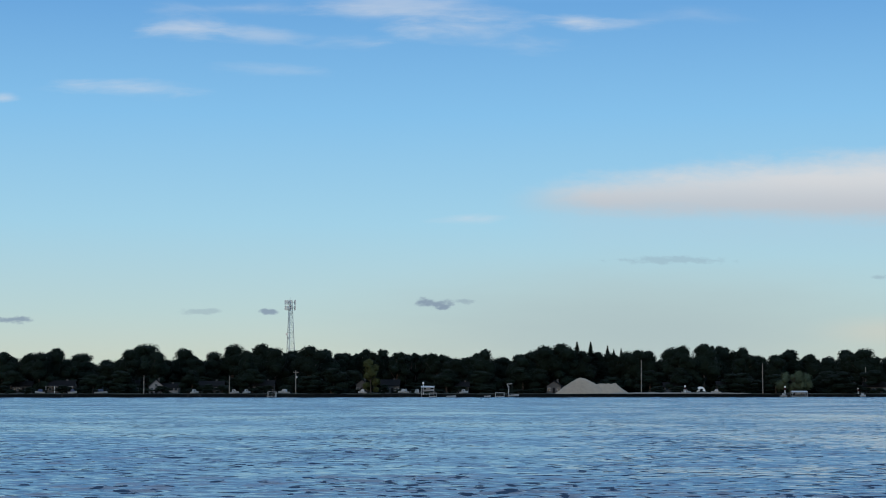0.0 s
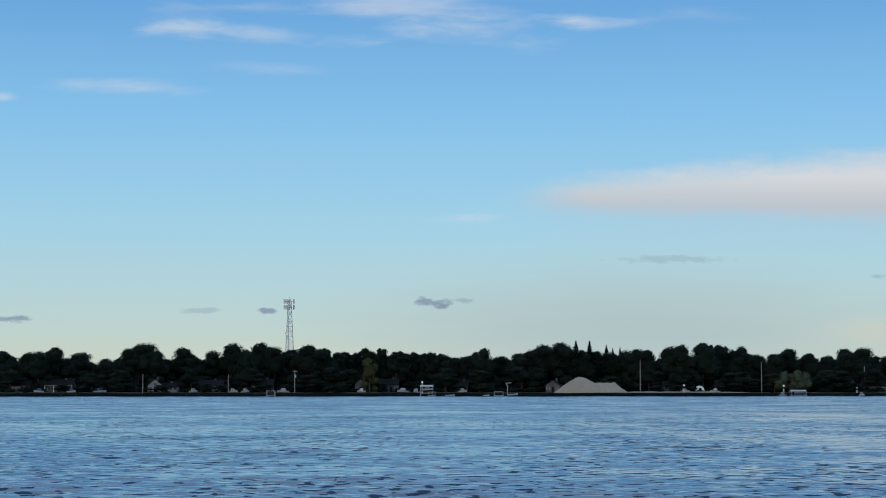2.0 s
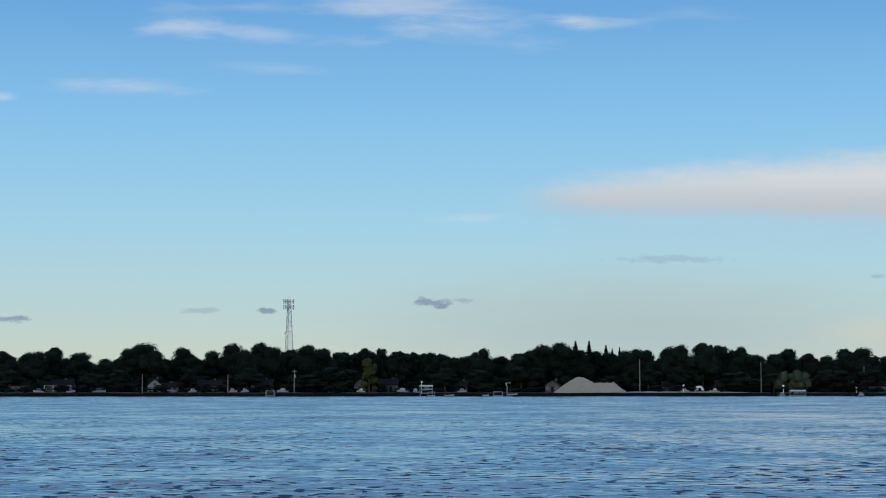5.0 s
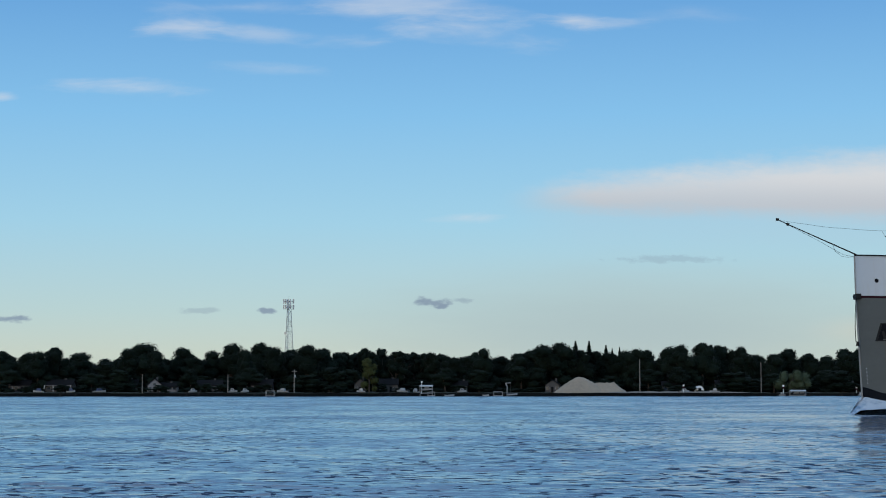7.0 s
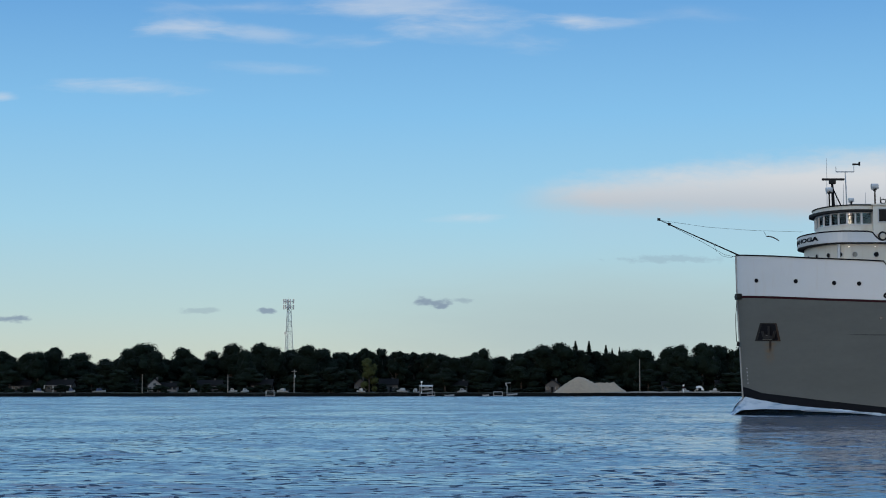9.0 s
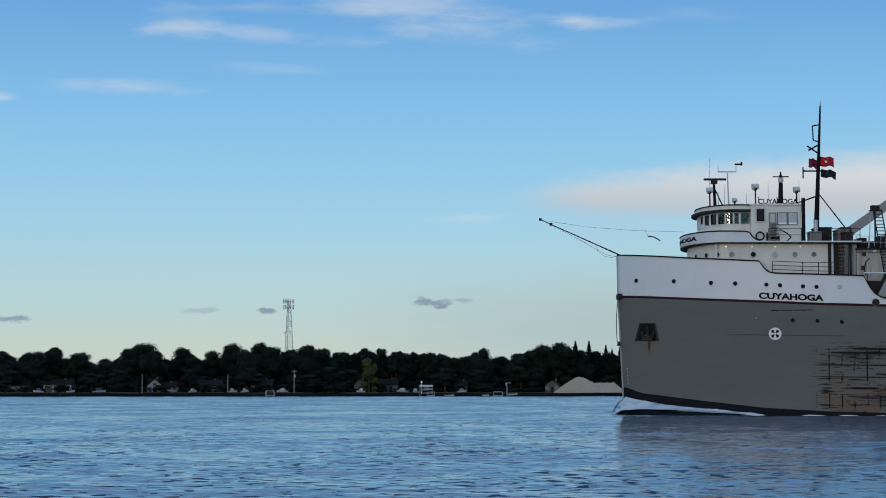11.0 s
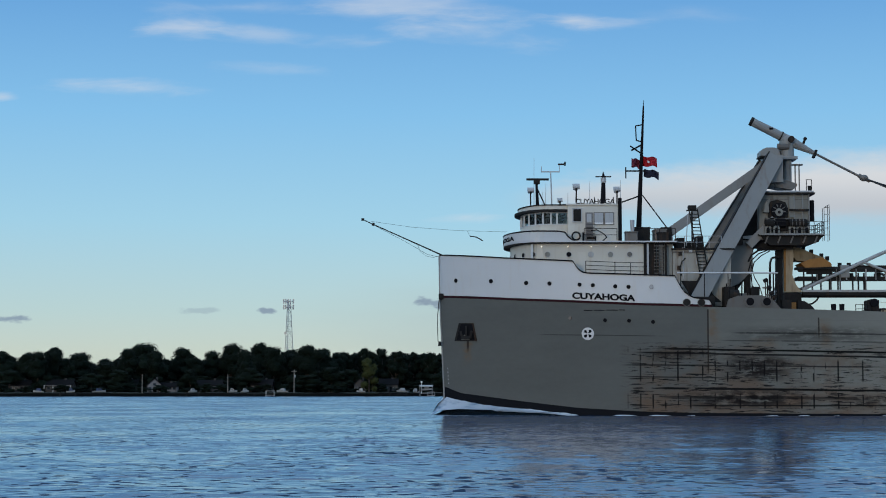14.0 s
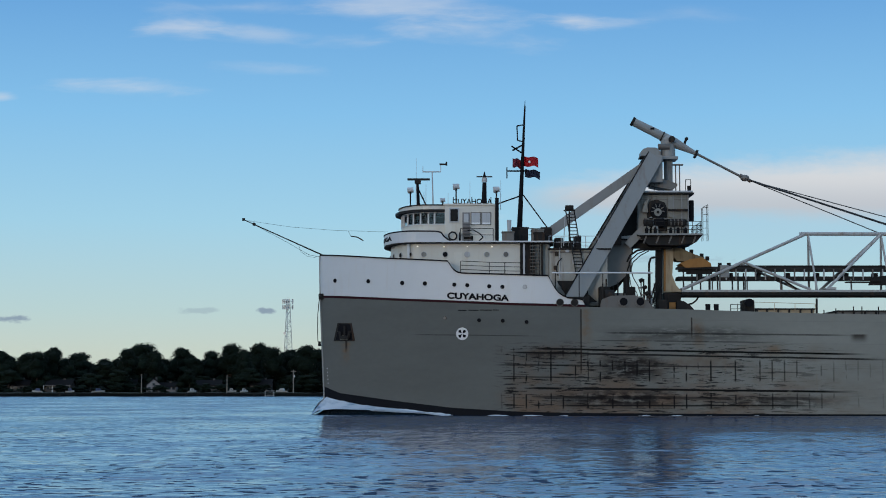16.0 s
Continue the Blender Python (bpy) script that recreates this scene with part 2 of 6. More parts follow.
    for z0, slope, wid, a0, a1, amt in ((5.55, -0.018, 0.06, 18, 47, 0.95), (5.20, -0.020, 0.055, 16, 49, 0.85), (2.28, -0.012, 0.065, 17.5, 46, 0.95),
                                        (4.20, -0.010, 0.05, 15, 38, 0.7), (1.55, -0.006, 0.09, 18, 44, 0.6), (0.85, 0.0, 0.05, 20, 43, 0.8),
                                        (6.6, -0.02, 0.03, 8, 20, 0.5), (3.2, -0.015, 0.04, 15, 26, 0.7), (6.95, -0.012, 0.05, 24, 46, 0.6), (6.3, -0.012, 0.04, 23, 40, 0.5)):
        c = w.math("ADD", z0, w.math("MULTIPLY", w.math("SUBTRACT", a, 20), slope))
        d = w.math("ABSOLUTE", w.math("SUBTRACT", w.math("ADD", z, w.math("MULTIPLY", wob, 0.18)), c))
        brk = w.step(w.noise(w.stretch(co, 0.3, 0.3, 0.3, (z0 * 9, 0, 0)), 1.0, 5, 0.7), 0.31, 0.41)
        ln = w.math("MULTIPLY", w.step(d, wid * 1.7, wid * 0.9), w.math("MULTIPLY", w.step(a, a0, a0 + 1.5), w.step(a, a1, a1 - 4)))
        col = w.mix(w.math("MULTIPLY", w.math("MULTIPLY", ln, brk), min(1.0, amt * 1.1)), col, (0.006, 0.005, 0.005))
    # marks of the frames behind the plating
    bands = w.math("MAXIMUM", w.math("MULTIPLY", w.step(z, 2.7, 3.0), w.step(z, 4.75, 4.4)), w.math("MULTIPLY", w.step(z, 0.5, 0.7), w.step(z, 2.0, 1.7)))
    bands = w.math("MAXIMUM", bands, w.math("MULTIPLY", w.step(a, 24.0, 21.0), w.math("MULTIPLY", w.step(z, 4.4, 4.7), w.step(z, 5.8, 5.5))))
    fr = w.math("ABSOLUTE", w.math("SUBTRACT", w.math("FRACT", w.math("DIVIDE", a, 1.02)), 0.5))
    bit = w.step(w.noise(w.stretch(co, 0.98, 0.0, 0.3, (0, 0, 3)), 1.0, 3, 0.7), 0.475, 0.52)
    col = w.mix(w.math("MULTIPLY", w.math("MULTIPLY", w.step(fr, 0.085, 0.04), zone), w.math("MULTIPLY", w.math("MULTIPLY", bit, bands), 0.95)), col, (0.007, 0.005, 0.005))
    # rust runs from scuppers and seams
    run = w.noise(w.stretch(co, 1.1, 0.0, 0.07, (1.3, 0, 0)), 1.0, 4, 0.7)
    col = w.mix(w.math("MULTIPLY", w.step(run, 0.60, 0.74, 0.0, 0.28), w.step(a, 18, 24)), col, (0.20, 0.115, 0.05))
    for a0, z0, z1, wid in ((22.4, 3.2, 8.9, 0.10), (31.6, 6.2, 8.2, 0.09), (2.5, 5.2, 6.5, 0.14), (45.5, 5.9, 6.8, 0.9)):
        d = w.math("ABSOLUTE", w.math("SUBTRACT", w.math("ADD", a, w.math("MULTIPLY", wob, 0.15)), a0))
        ln = w.math("MULTIPLY", w.step(d, wid, wid * 0.3), w.math("MULTIPLY", w.step(z, z0, z0 + 0.8), w.step(z, z1, z1 - 0.1)))
        col = w.mix(w.math("MULTIPLY", ln, 0.85), col, (0.022, 0.014, 0.010))
    # strakes
    sz = w.math("ABSOLUTE", w.math("SUBTRACT", w.math("FRACT", w.math("DIVIDE", w.math("ADD", z, w.math("MULTIPLY", a, 0.012)), 1.85)), 0.5))
    col = w.mix(w.step(sz, 0.012, 0.006, 0.0, 0.28), col, (0.12, 0.12, 0.115))
    w.link(col, bs.inputs["Base Color"])
    bs.inputs["Roughness"].default_value = 0.65
    bs.inputs["Specular IOR Level"].default_value = 0.1
    b = w.node("ShaderNodeBump")
    b.inputs["Strength"].default_value, b.inputs["Distance"].default_value = 0.35, 0.06
    w.link(w.noise(w.stretch(co, 0.9, 0.9, 0.5), 1.0, 2), b.inputs["Height"])
    w.link(b.outputs[0], bs.inputs["Normal"])
    return m


M = {}
M["water"] = water_material()
M["hull"] = hull_material()
M["white"] = material("white_ship_paint", (0.57, 0.575, 0.575), 0.45, vary=0.07, grain=0.8, stain=(0.50, 0.42, 0.33), stain_amt=0.22)
M["cream"] = material("cream_house_paint", (0.60, 0.57, 0.50), 0.5, vary=0.1, grain=1.0, stain=(0.40, 0.27, 0.15), stain_amt=0.25)
M["black"] = material("black_paint", (0.009, 0.009, 0.011), 0.6, vary=0.3, grain=1.0, spec=0.05)
M["boot"] = material("black_boot_top_paint", (0.010, 0.011, 0.014), 0.7, vary=0.35, grain=1.0, spec=0.05)
M["red"] = material("dark_red_stripe", (0.032, 0.007, 0.010), 0.6, vary=0.2, spec=0.1)
M["grey"] = material("grey_crane_paint", (0.235, 0.235, 0.225), 0.5, vary=0.15, grain=0.8, stain=(0.16, 0.10, 0.06), stain_amt=0.4)
M["weathered"] = material("weathered_grey_paint", (0.235, 0.23, 0.205), 0.6, vary=0.3, grain=1.6, spec=0.2, stain=(0.045, 0.035, 0.028), stain_amt=0.75)
M["dingy"] = material("dingy_cream_paint", (0.37, 0.355, 0.315), 0.6, vary=0.2, grain=1.2, spec=0.2, stain=(0.17, 0.11, 0.07), stain_amt=0.6)
M["pale"] = material("pale_grey_paint", (0.42, 0.43, 0.44), 0.5, vary=0.12, grain=1.0, stain=(0.25, 0.16, 0.09), stain_amt=0.4)
M["truss"] = material("chalky_truss_paint", (0.36, 0.36, 0.35), 0.6, vary=0.2, grain=1.4, spec=0.2, stain=(0.17, 0.10, 0.055), stain_amt=0.6)
M["hood"] = material("olive_brown_hood", (0.20, 0.155, 0.095), 0.75, vary=0.35, grain=2.0, spec=0.1, stain=(0.10, 0.055, 0.025), stain_amt=0.8)
M["dark"] = material("dark_machinery", (0.022, 0.021, 0.020), 0.7, vary=0.5, grain=2.0, spec=0.08, stain=(0.09, 0.05, 0.03), stain_amt=0.5)
M["steel"] = material("weathered_steel", (0.14, 0.13, 0.118), 0.55, metal=0.3, vary=0.3, grain=2.0, stain=(0.14, 0.07, 0.035), stain_amt=0.6)
M["buff"] = material("buff_pivot_paint", (0.36, 0.28, 0.175), 0.55, vary=0.25, grain=1.5, stain=(0.16, 0.08, 0.03), stain_amt=0.7)
M["rust"] = material("rusty_ochre_hood", (0.29, 0.145, 0.05), 0.75, spec=0.1, vary=0.45, grain=2.0, stain=(0.12, 0.05, 0.02), stain_amt=0.7)
M["deck"] = material("deck_plating", (0.13, 0.07, 0.055), 0.7, vary=0.3)
M["rubber"] = material("conveyor_belt_rubber", (0.02, 0.02, 0.021), 0.8, vary=0.3)
M["wire"] = material("wire_rope", (0.06, 0.06, 0.06), 0.5, metal=0.5)
M["glass"] = material("window_glass", (0.03, 0.04, 0.05), 0.06, vary=0.1, bump=0.0, spec=0.8)
M["flag_red"] = material("red_flag_cloth", (0.55, 0.02, 0.03), 0.8)
M["flag_maroon"] = material("faded_red_cloth", (0.25, 0.035, 0.06), 0.8)
M["flag_dark"] = material("dark_flag_cloth", (0.025, 0.025, 0.05), 0.8)
M["foam"] = material("white_foam", (0.62, 0.66, 0.70), 0.7, vary=0.15, grain=4.0, bump=1.0, bump_scale=5.0)
M["face"] = material("dark_bow_water", (0.016, 0.034, 0.055), 0.12, vary=0.2, grain=1.0, bump=0.5, bump_scale=2.5)


def churned():
    """Aerated water: pale foam in streaks over blue that carries the sky's reflection."""
    m = bpy.data.materials.new("churned_water")
    m.use_nodes = True
    w = Nodes(m.node_tree)
    bs = m.node_tree.nodes["Principled BSDF"]
    co = w.node("ShaderNodeTexCoord").outputs["Object"]
    streak = w.noise(w.stretch(co, 0.45, 1.2, 2.2), 1.0, 6, 0.62)
    ahead = w.node("ShaderNodeSeparateXYZ")
    w.link(co, ahead.inputs[0])
    dense = w.math("ADD", streak, w.step(ahead.outputs[0], -1.0, 1.2, -0.05, 0.12))
    k = w.step(dense, 0.40, 0.66)
    w.link(w.mix(k, (0.15, 0.24, 0.34), (0.46, 0.51, 0.56)), bs.inputs["Base Color"])
    w.put(bs.inputs["Roughness"], w.math("ADD", 0.2, w.math("MULTIPLY", k, 0.5)))
    b = w.node("ShaderNodeBump")
    b.inputs["Strength"].default_value, b.inputs["Distance"].default_value = 0.6, 0.05
    w.link(w.noise(co, 4.0, 4), b.inputs["Height"])
    w.link(b.outputs[0], bs.inputs["Normal"])
    return m


M["churn"] = churned()
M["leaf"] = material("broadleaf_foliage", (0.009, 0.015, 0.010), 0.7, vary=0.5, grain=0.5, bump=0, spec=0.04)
M["leaf_pale"] = material("willow_foliage", (0.065, 0.085, 0.05), 0.7, vary=0.4, grain=0.5, bump=0, spec=0.04)
M["leaf_yellow"] = material("yellowish_foliage", (0.045, 0.05, 0.018), 0.7, vary=0.4, grain=0.5, bump=0, spec=0.04)
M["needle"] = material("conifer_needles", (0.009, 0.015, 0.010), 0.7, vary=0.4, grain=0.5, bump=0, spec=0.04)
M["bark"] = material("bark", (0.06, 0.045, 0.035), 0.9, vary=0.4, grain=1.0, bump=0.6)
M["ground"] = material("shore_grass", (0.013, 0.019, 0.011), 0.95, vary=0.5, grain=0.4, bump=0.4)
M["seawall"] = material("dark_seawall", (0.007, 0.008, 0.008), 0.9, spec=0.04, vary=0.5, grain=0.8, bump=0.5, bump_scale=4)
M["gravel"] = material("crushed_stone", (0.30, 0.235, 0.17), 0.95, vary=0.4, grain=0.9, bump=1.0, bump_scale=6)
M["gravel_dim"] = material("dirty_gravel", (0.15, 0.125, 0.10), 0.95, vary=0.5, grain=0.7, bump=1.0, bump_scale=5)
M["siding"] = material("pale_siding", (0.19, 0.18, 0.18), 0.6, vary=0.1)
# tree shade is put into the next two colours, for houses under the boughs
M["siding_dim"] = material("shaded_brown_grey_siding", (0.05, 0.045, 0.042), 0.7, vary=0.2)
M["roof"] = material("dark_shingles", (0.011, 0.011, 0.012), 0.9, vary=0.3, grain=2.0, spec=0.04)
M["pole"] = material("weathered_pole_wood", (0.22, 0.19, 0.16), 0.8, vary=0.2)
M["dockwood"] = material("dark_dock_wood", (0.035, 0.032, 0.03), 0.9, vary=0.4, spec=0.05)
M["galv"] = material("galvanised_steel", (0.45, 0.46, 0.46), 0.45, metal=0.5, vary=0.15)
M["boat"] = material("white_gelcoat", (0.75, 0.75, 0.74), 0.3, vary=0.08)
M["pane"] = bpy.data.materials.new("clear_window_glass")
M["pane"].use_nodes = True
_w = Nodes(M["pane"].node_tree)
_mix, _gl = _w.node("ShaderNodeMixShader"), _w.node("ShaderNodeBsdfGlossy")
_gl.inputs["Roughness"].default_value = 0.03
_mix.inputs[0].default_value = 0.05
_tr = _w.node("ShaderNodeBsdfTransparent")
_tr.inputs[0].default_value = (0.75, 0.82, 0.85, 1)
_w.link(_tr.outputs[0], _mix.inputs[1]), _w.link(_gl.outputs[0], _mix.inputs[2])
_w.link(_mix.outputs[0], M["pane"].node_tree.nodes["Material Output"].inputs[0])
M["hullboat"] = material("dull_white_gelcoat", (0.33, 0.33, 0.33), 0.4, vary=0.15)
M["lit"] = bpy.data.materials.new("lit_lamp")
M["lit"].use_nodes = True
M["lit"].node_tree.nodes["Principled BSDF"].inputs["Emission Color"].default_value = (1.0, 0.85, 0.6, 1)
M["lit"].node_tree.nodes["Principled BSDF"].inputs["Emission Strength"].default_value = 1.6
M["blue_cover"] = material("blue_canvas", (0.05, 0.07, 0.14), 0.8, vary=0.2)


# ---- mesh helpers ----
def part(name, bm, mat, parent=None, label=""):
    """Links a bmesh as one mesh object, under a thing or a part if one is given."""
    me = bpy.data.meshes.new(name)
    bm.normal_update()
    bm.to_mesh(me)
    bm.free()
    me.materials.append(M[mat])
    ob = new(name, me)
    if parent:
        ob.parent = parent
    return tagged(ob, label)


def face_all(bm, grid, close=False):
    for r0, r1 in zip(grid[:-1], grid[1:]):
        n = len(r0)
        for i in range(n if close else n - 1):
            vs = [r0[i], r0[(i + 1) % n], r1[(i + 1) % n], r1[i]]
            if len(set(vs)) == 4:
                bm.faces.new(vs)


def box(x0, x1, y0, y1, z0, z1, bm=None, bevel=0.0):
    bm = bm or bmesh.new()
    g = bmesh.ops.create_cube(bm, size=1, matrix=Matrix.Translation(((x0 + x1) / 2, (y0 + y1) / 2, (z0 + z1) / 2)) @ Matrix.Diagonal((x1 - x0, y1 - y0, z1 - z0, 1)))
    if bevel:
        es = list({e for v in g["verts"] for e in v.link_edges})
        bmesh.ops.bevel(bm, geom=es, offset=bevel, segments=2, affect="EDGES", profile=0.6)
    return bm


def beam(p, q, wid, hgt, bm=None):
    """A bar of rectangular section from p to q; wid across (y), hgt in the upright plane."""
    bm = bm or bmesh.new()
    p, q = Vector(p), Vector(q)
    d = (q - p).normalized()
    side = Vector((0, 1, 0)) if abs(d.y) < 0.9 else Vector((1, 0, 0))
    up = d.cross(side).normalized()
    side = up.cross(d).normalized()
    rows = []
    for c in (p, q):
        rows.append([bm.verts.new(c + side * sx * wid / 2 + up * sz * hgt / 2) for sx, sz in ((-1, -1), (1, -1), (1, 1), (-1, 1))])
    face_all(bm, rows, True)
    bm.faces.new(rows[0][::-1]), bm.faces.new(rows[1])
    return bm


def tube(p, q, r0, r1=None, bm=None, seg=8):
    bm = bm or bmesh.new()
    r1 = r0 if r1 is None else r1
    p, q = Vector(p), Vector(q)
    m = Matrix.Translation((p + q) / 2) @ (q - p).to_track_quat("Z", "Y").to_matrix().to_4x4()
    bmesh.ops.create_cone(bm, cap_ends=True, segments=seg, radius1=r0, radius2=max(r1, 0.004), depth=(q - p).length, matrix=m)
    return bm


def ball(c, r, bm=None, sx=1, sy=1, sz=1, sub=2):
    bm = bm or bmesh.new()
    bmesh.ops.create_icosphere(bm, subdivisions=sub, radius=r, matrix=Matrix.Translation(c) @ Matrix.Diagonal((sx, sy, sz, 1)))
    return bm


def curve_tube(points, r, seg=5, bm=None):
    bm = bm or bmesh.new()
    for p, q in zip(points[:-1], points[1:]):
        tube(p, q, r, r, bm, seg)
    return bm


def thing(name, label, category, group="", at=None, kind=""):
    ob = new(name)
    ob.empty_display_size = 0.5
    tagged(ob, label, category, group, kind)
    if at is not None:
        ob.matrix_basis = at
    return ob


def letters(text, size, wide, place, parent, mat, name="lettering", label="", depth=0.03, bold=0.0):
    """Raised letters with the built-in font; place(u, v, w) turns text space into the parent's space."""
    cu = bpy.data.curves.new(name, "FONT")
    cu.body, cu.size, cu.extrude, cu.offset = text, size, depth, bold
    cu.align_x = "LEFT"
    tmp = bpy.data.objects.new("tmp", cu)
    scene.collection.objects.link(tmp)
    dg = bpy.context.evaluated_depsgraph_get()
    me = bpy.data.meshes.new_from_object(tmp.evaluated_get(dg))
    bpy.data.objects.remove(tmp)
    bm = bmesh.new()
    bm.from_mesh(me)
    bmesh.ops.subdivide_edges(bm, edges=[e for e in bm.edges if e.calc_length() > 0.3], cuts=2)
    us = [v.co.x for v in bm.verts]
    lo, hi = min(us), max(us)
    for v in bm.verts:
        v.co = Vector(place((v.co.x - lo) / (hi - lo) * wide, v.co.y, v.co.z))
    return part(name, bm, mat, parent, label)


# ---- the river ----
def build_water():
    """One sheet of wind waves from the near bank to the far one, finer towards the near bank."""
    rng = np.random.default_rng(5)
    rows, cols = 1000, 620
    y = 24 * (760 / 24) ** np.linspace(0, 1, rows)
    u = np.linspace(-0.42, 0.42, cols)
    Y, U = np.meshgrid(y, u, indexing="ij")
    X = U * (Y + 30)
    Z = np.zeros_like(X)
    cell = np.maximum(np.gradient(y)[:, None], 0.84 / cols * (Y + 30))
    g1 = np.sin(X * 0.42 + 1.7 * np.sin(Y * 0.31 + 0.23 * X)) * np.sin(Y * 0.55 + 1.4 * np.sin(X * 0.27))
    g2 = np.sin(X * 0.06 + 1.3 * np.sin(Y * 0.031)) * np.sin(Y * 0.083 + 0.7)
    lull = 0.62 + 0.30 * g1 + 0.22 * g2 + 0.25 * np.maximum(g1, 0) ** 3
    for lam in np.geomspace(0.34, 4.2, 84):
        th = rng.normal(1.35, 0.6)
        k = 2 * np.pi / lam
        amp = WAVE * lam ** 0.95 / (1 + (lam / 0.85) ** 2.1)
        keep = np.clip((lam / cell - 2.0) / 2.0, 0, 1)
        Z += amp * keep * np.sin(k * (np.cos(th) * X + np.sin(th) * Y) + rng.uniform(0, 6.28) + 0.8 * np.sin(0.11 * X + 0.07 * Y + lam))
    Z *= lull
    # scattered short steep wavelets
    S = np.zeros_like(X)
    for lam in np.geomspace(0.36, 1.1, 46):
        th = rng.normal(1.57, 0.24)
        k = 2 * np.pi / lam
        keep = np.clip((lam / cell - 1.6) / 1.6, 0, 1)
        S += keep * np.sin(k * (np.cos(th) * X + np.sin(th) * Y) + rng.uniform(0, 6.28) + 0.9 * np.sin(0.23 * X + 0.17 * Y + 3 * lam))
    S /= np.sqrt(46 / 2)
    Z += 0.020 * np.maximum(S - 0.95 + 0.4 * g1 + 0.3 * g2, 0)
    Z += 0.35 * np.maximum(Z, 0) ** 2 / 0.12          # sharper crests
    Z *= np.clip((640 - Y) / 400, 0.1, 1)
    co = np.stack([X, Y, Z], -1).reshape(-1, 3)
    n = np.arange(rows * cols).reshape(rows, cols)
    quads = np.stack([n[:-1, :-1], n[:-1, 1:], n[1:, 1:], n[1:, :-1]], -1).reshape(-1, 4)
    far = np.array([[-3000, -1500, -0.6], [3000, -1500, -0.6], [3000, 1100, -0.6], [-3000, 1100, -0.6]])
    quads = np.vstack([quads, [[len(co), len(co) + 1, len(co) + 2, len(co) + 3]]])
    co = np.vstack([co, far])
    me = bpy.data.meshes.new("water")
    me.vertices.add(len(co)), me.loops.add(quads.size), me.polygons.add(len(quads))
    me.vertices.foreach_set("co", co.ravel().astype(np.float32))
    me.loops.foreach_set("vertex_index", quads.ravel().astype(np.int32))
    me.polygons.foreach_set("loop_start", np.arange(0, quads.size, 4, dtype=np.int32))
    me.polygons.foreach_set("use_smooth", np.ones(len(quads), dtype=bool))
    me.update()
    me.materials.append(M["water"])
    return tagged(new("water", me), "wind-rippled blue river water in the evening", "water", kind="structure")


WAVE = 0.0036
water = build_water()


# ---- far shore ----
def shore(x):
    return SHORE + 0.2 * x


def build_ground():
    bm = bmesh.new()
    xs = [-3500, -900] + [-300 + 12 * i for i in range(51)] + [900, 3500]
    rows = []
    for off, z in ((0.88, -1.2), (0.9, 1.15), (14, 1.25), (40, 1.5), (120, 2.0), (900, 2.2), (4200, 2.2)):
        rows.append([bm.verts.new((x, shore(max(-300, min(300, x))) + off, z + 0.12 * math.sin(x * 0.21 + off))) for x in xs])
    face_all(bm, rows)
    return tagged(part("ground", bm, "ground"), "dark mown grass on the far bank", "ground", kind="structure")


def build_seawall():
    wall = thing("wall_shore", "dark steel and stone seawall at the water's edge", "seawall", kind="structure")
    rng = random.Random(3)
    for i in range(44):
        x0 = -264 + i * 12
        h = 1.0 + rng.uniform(-0.12, 0.22)
        bm = bmesh.new()
        a, b = (x0, shore(x0)), (x0 + 11.9, shore(x0 + 11.9))
        rows = []
        for z, o in ((-1.5, 0), (h, rng.uniform(0, 0.15)), (h, 1.3), (-1.5, 1.3)):
            rows.append([bm.verts.new((p[0], p[1] + o, z)) for p in (a, b)])
        face_all(bm, rows + [rows[0]])
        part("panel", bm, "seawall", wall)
    return wall


build_ground()
build_seawall()


def leaf_cards(bm, rng, centres, count, size):
    """Many small leaf sprays over the outside of rounded clumps."""
    total = sum(r * r for _, r, _ in centres)
    for c, r, sq in centres:
        for _ in range(int(count * r * r / total)):
            d = Vector((rng.gauss(0, 1), rng.gauss(0, 1), rng.gauss(0.15, 1))).normalized()
            p = Vector(c) + Vector((d.x * r, d.y * r, d.z * r * sq)) * rng.uniform(0.8, 1.12)
            s = size * rng.uniform(0.5, 1.25)
            t = Vector((rng.gauss(0, 1), rng.gauss(0, 1), rng.gauss(0, 1))).normalized()
            n = d.cross(t).normalized()
            t = (d * 0.35 + n.cross(d)).normalized()
            vs = [bm.verts.new(p + t * s * a + n * s * b) for a, b in ((-1, -0.1), (-0.2, -0.55), (1, 0.05), (0.1, 0.6))]
            bm.faces.new(vs)


def trunk_mesh(rng, h, r, limbs, reach):
    bm = bmesh.new()
    tube((0, 0, -0.3), (0, 0, h * 0.45), r, r * 0.7, bm, 7)
    tube((0, 0, h * 0.45), (rng.uniform(-.4, .4), 0, h * 0.8), r * 0.7, r * 0.2, bm, 6)
    for i in range(limbs):
        a = i * 2.4 + rng.uniform(0, 1)
        z = h * rng.uniform(0.25, 0.5)
        tube((0, 0, z), (math.cos(a) * reach, math.sin(a) * reach, z + h * rng.uniform(0.15, 0.3)), r * 0.4, r * 0.1, bm, 5)
    return bm


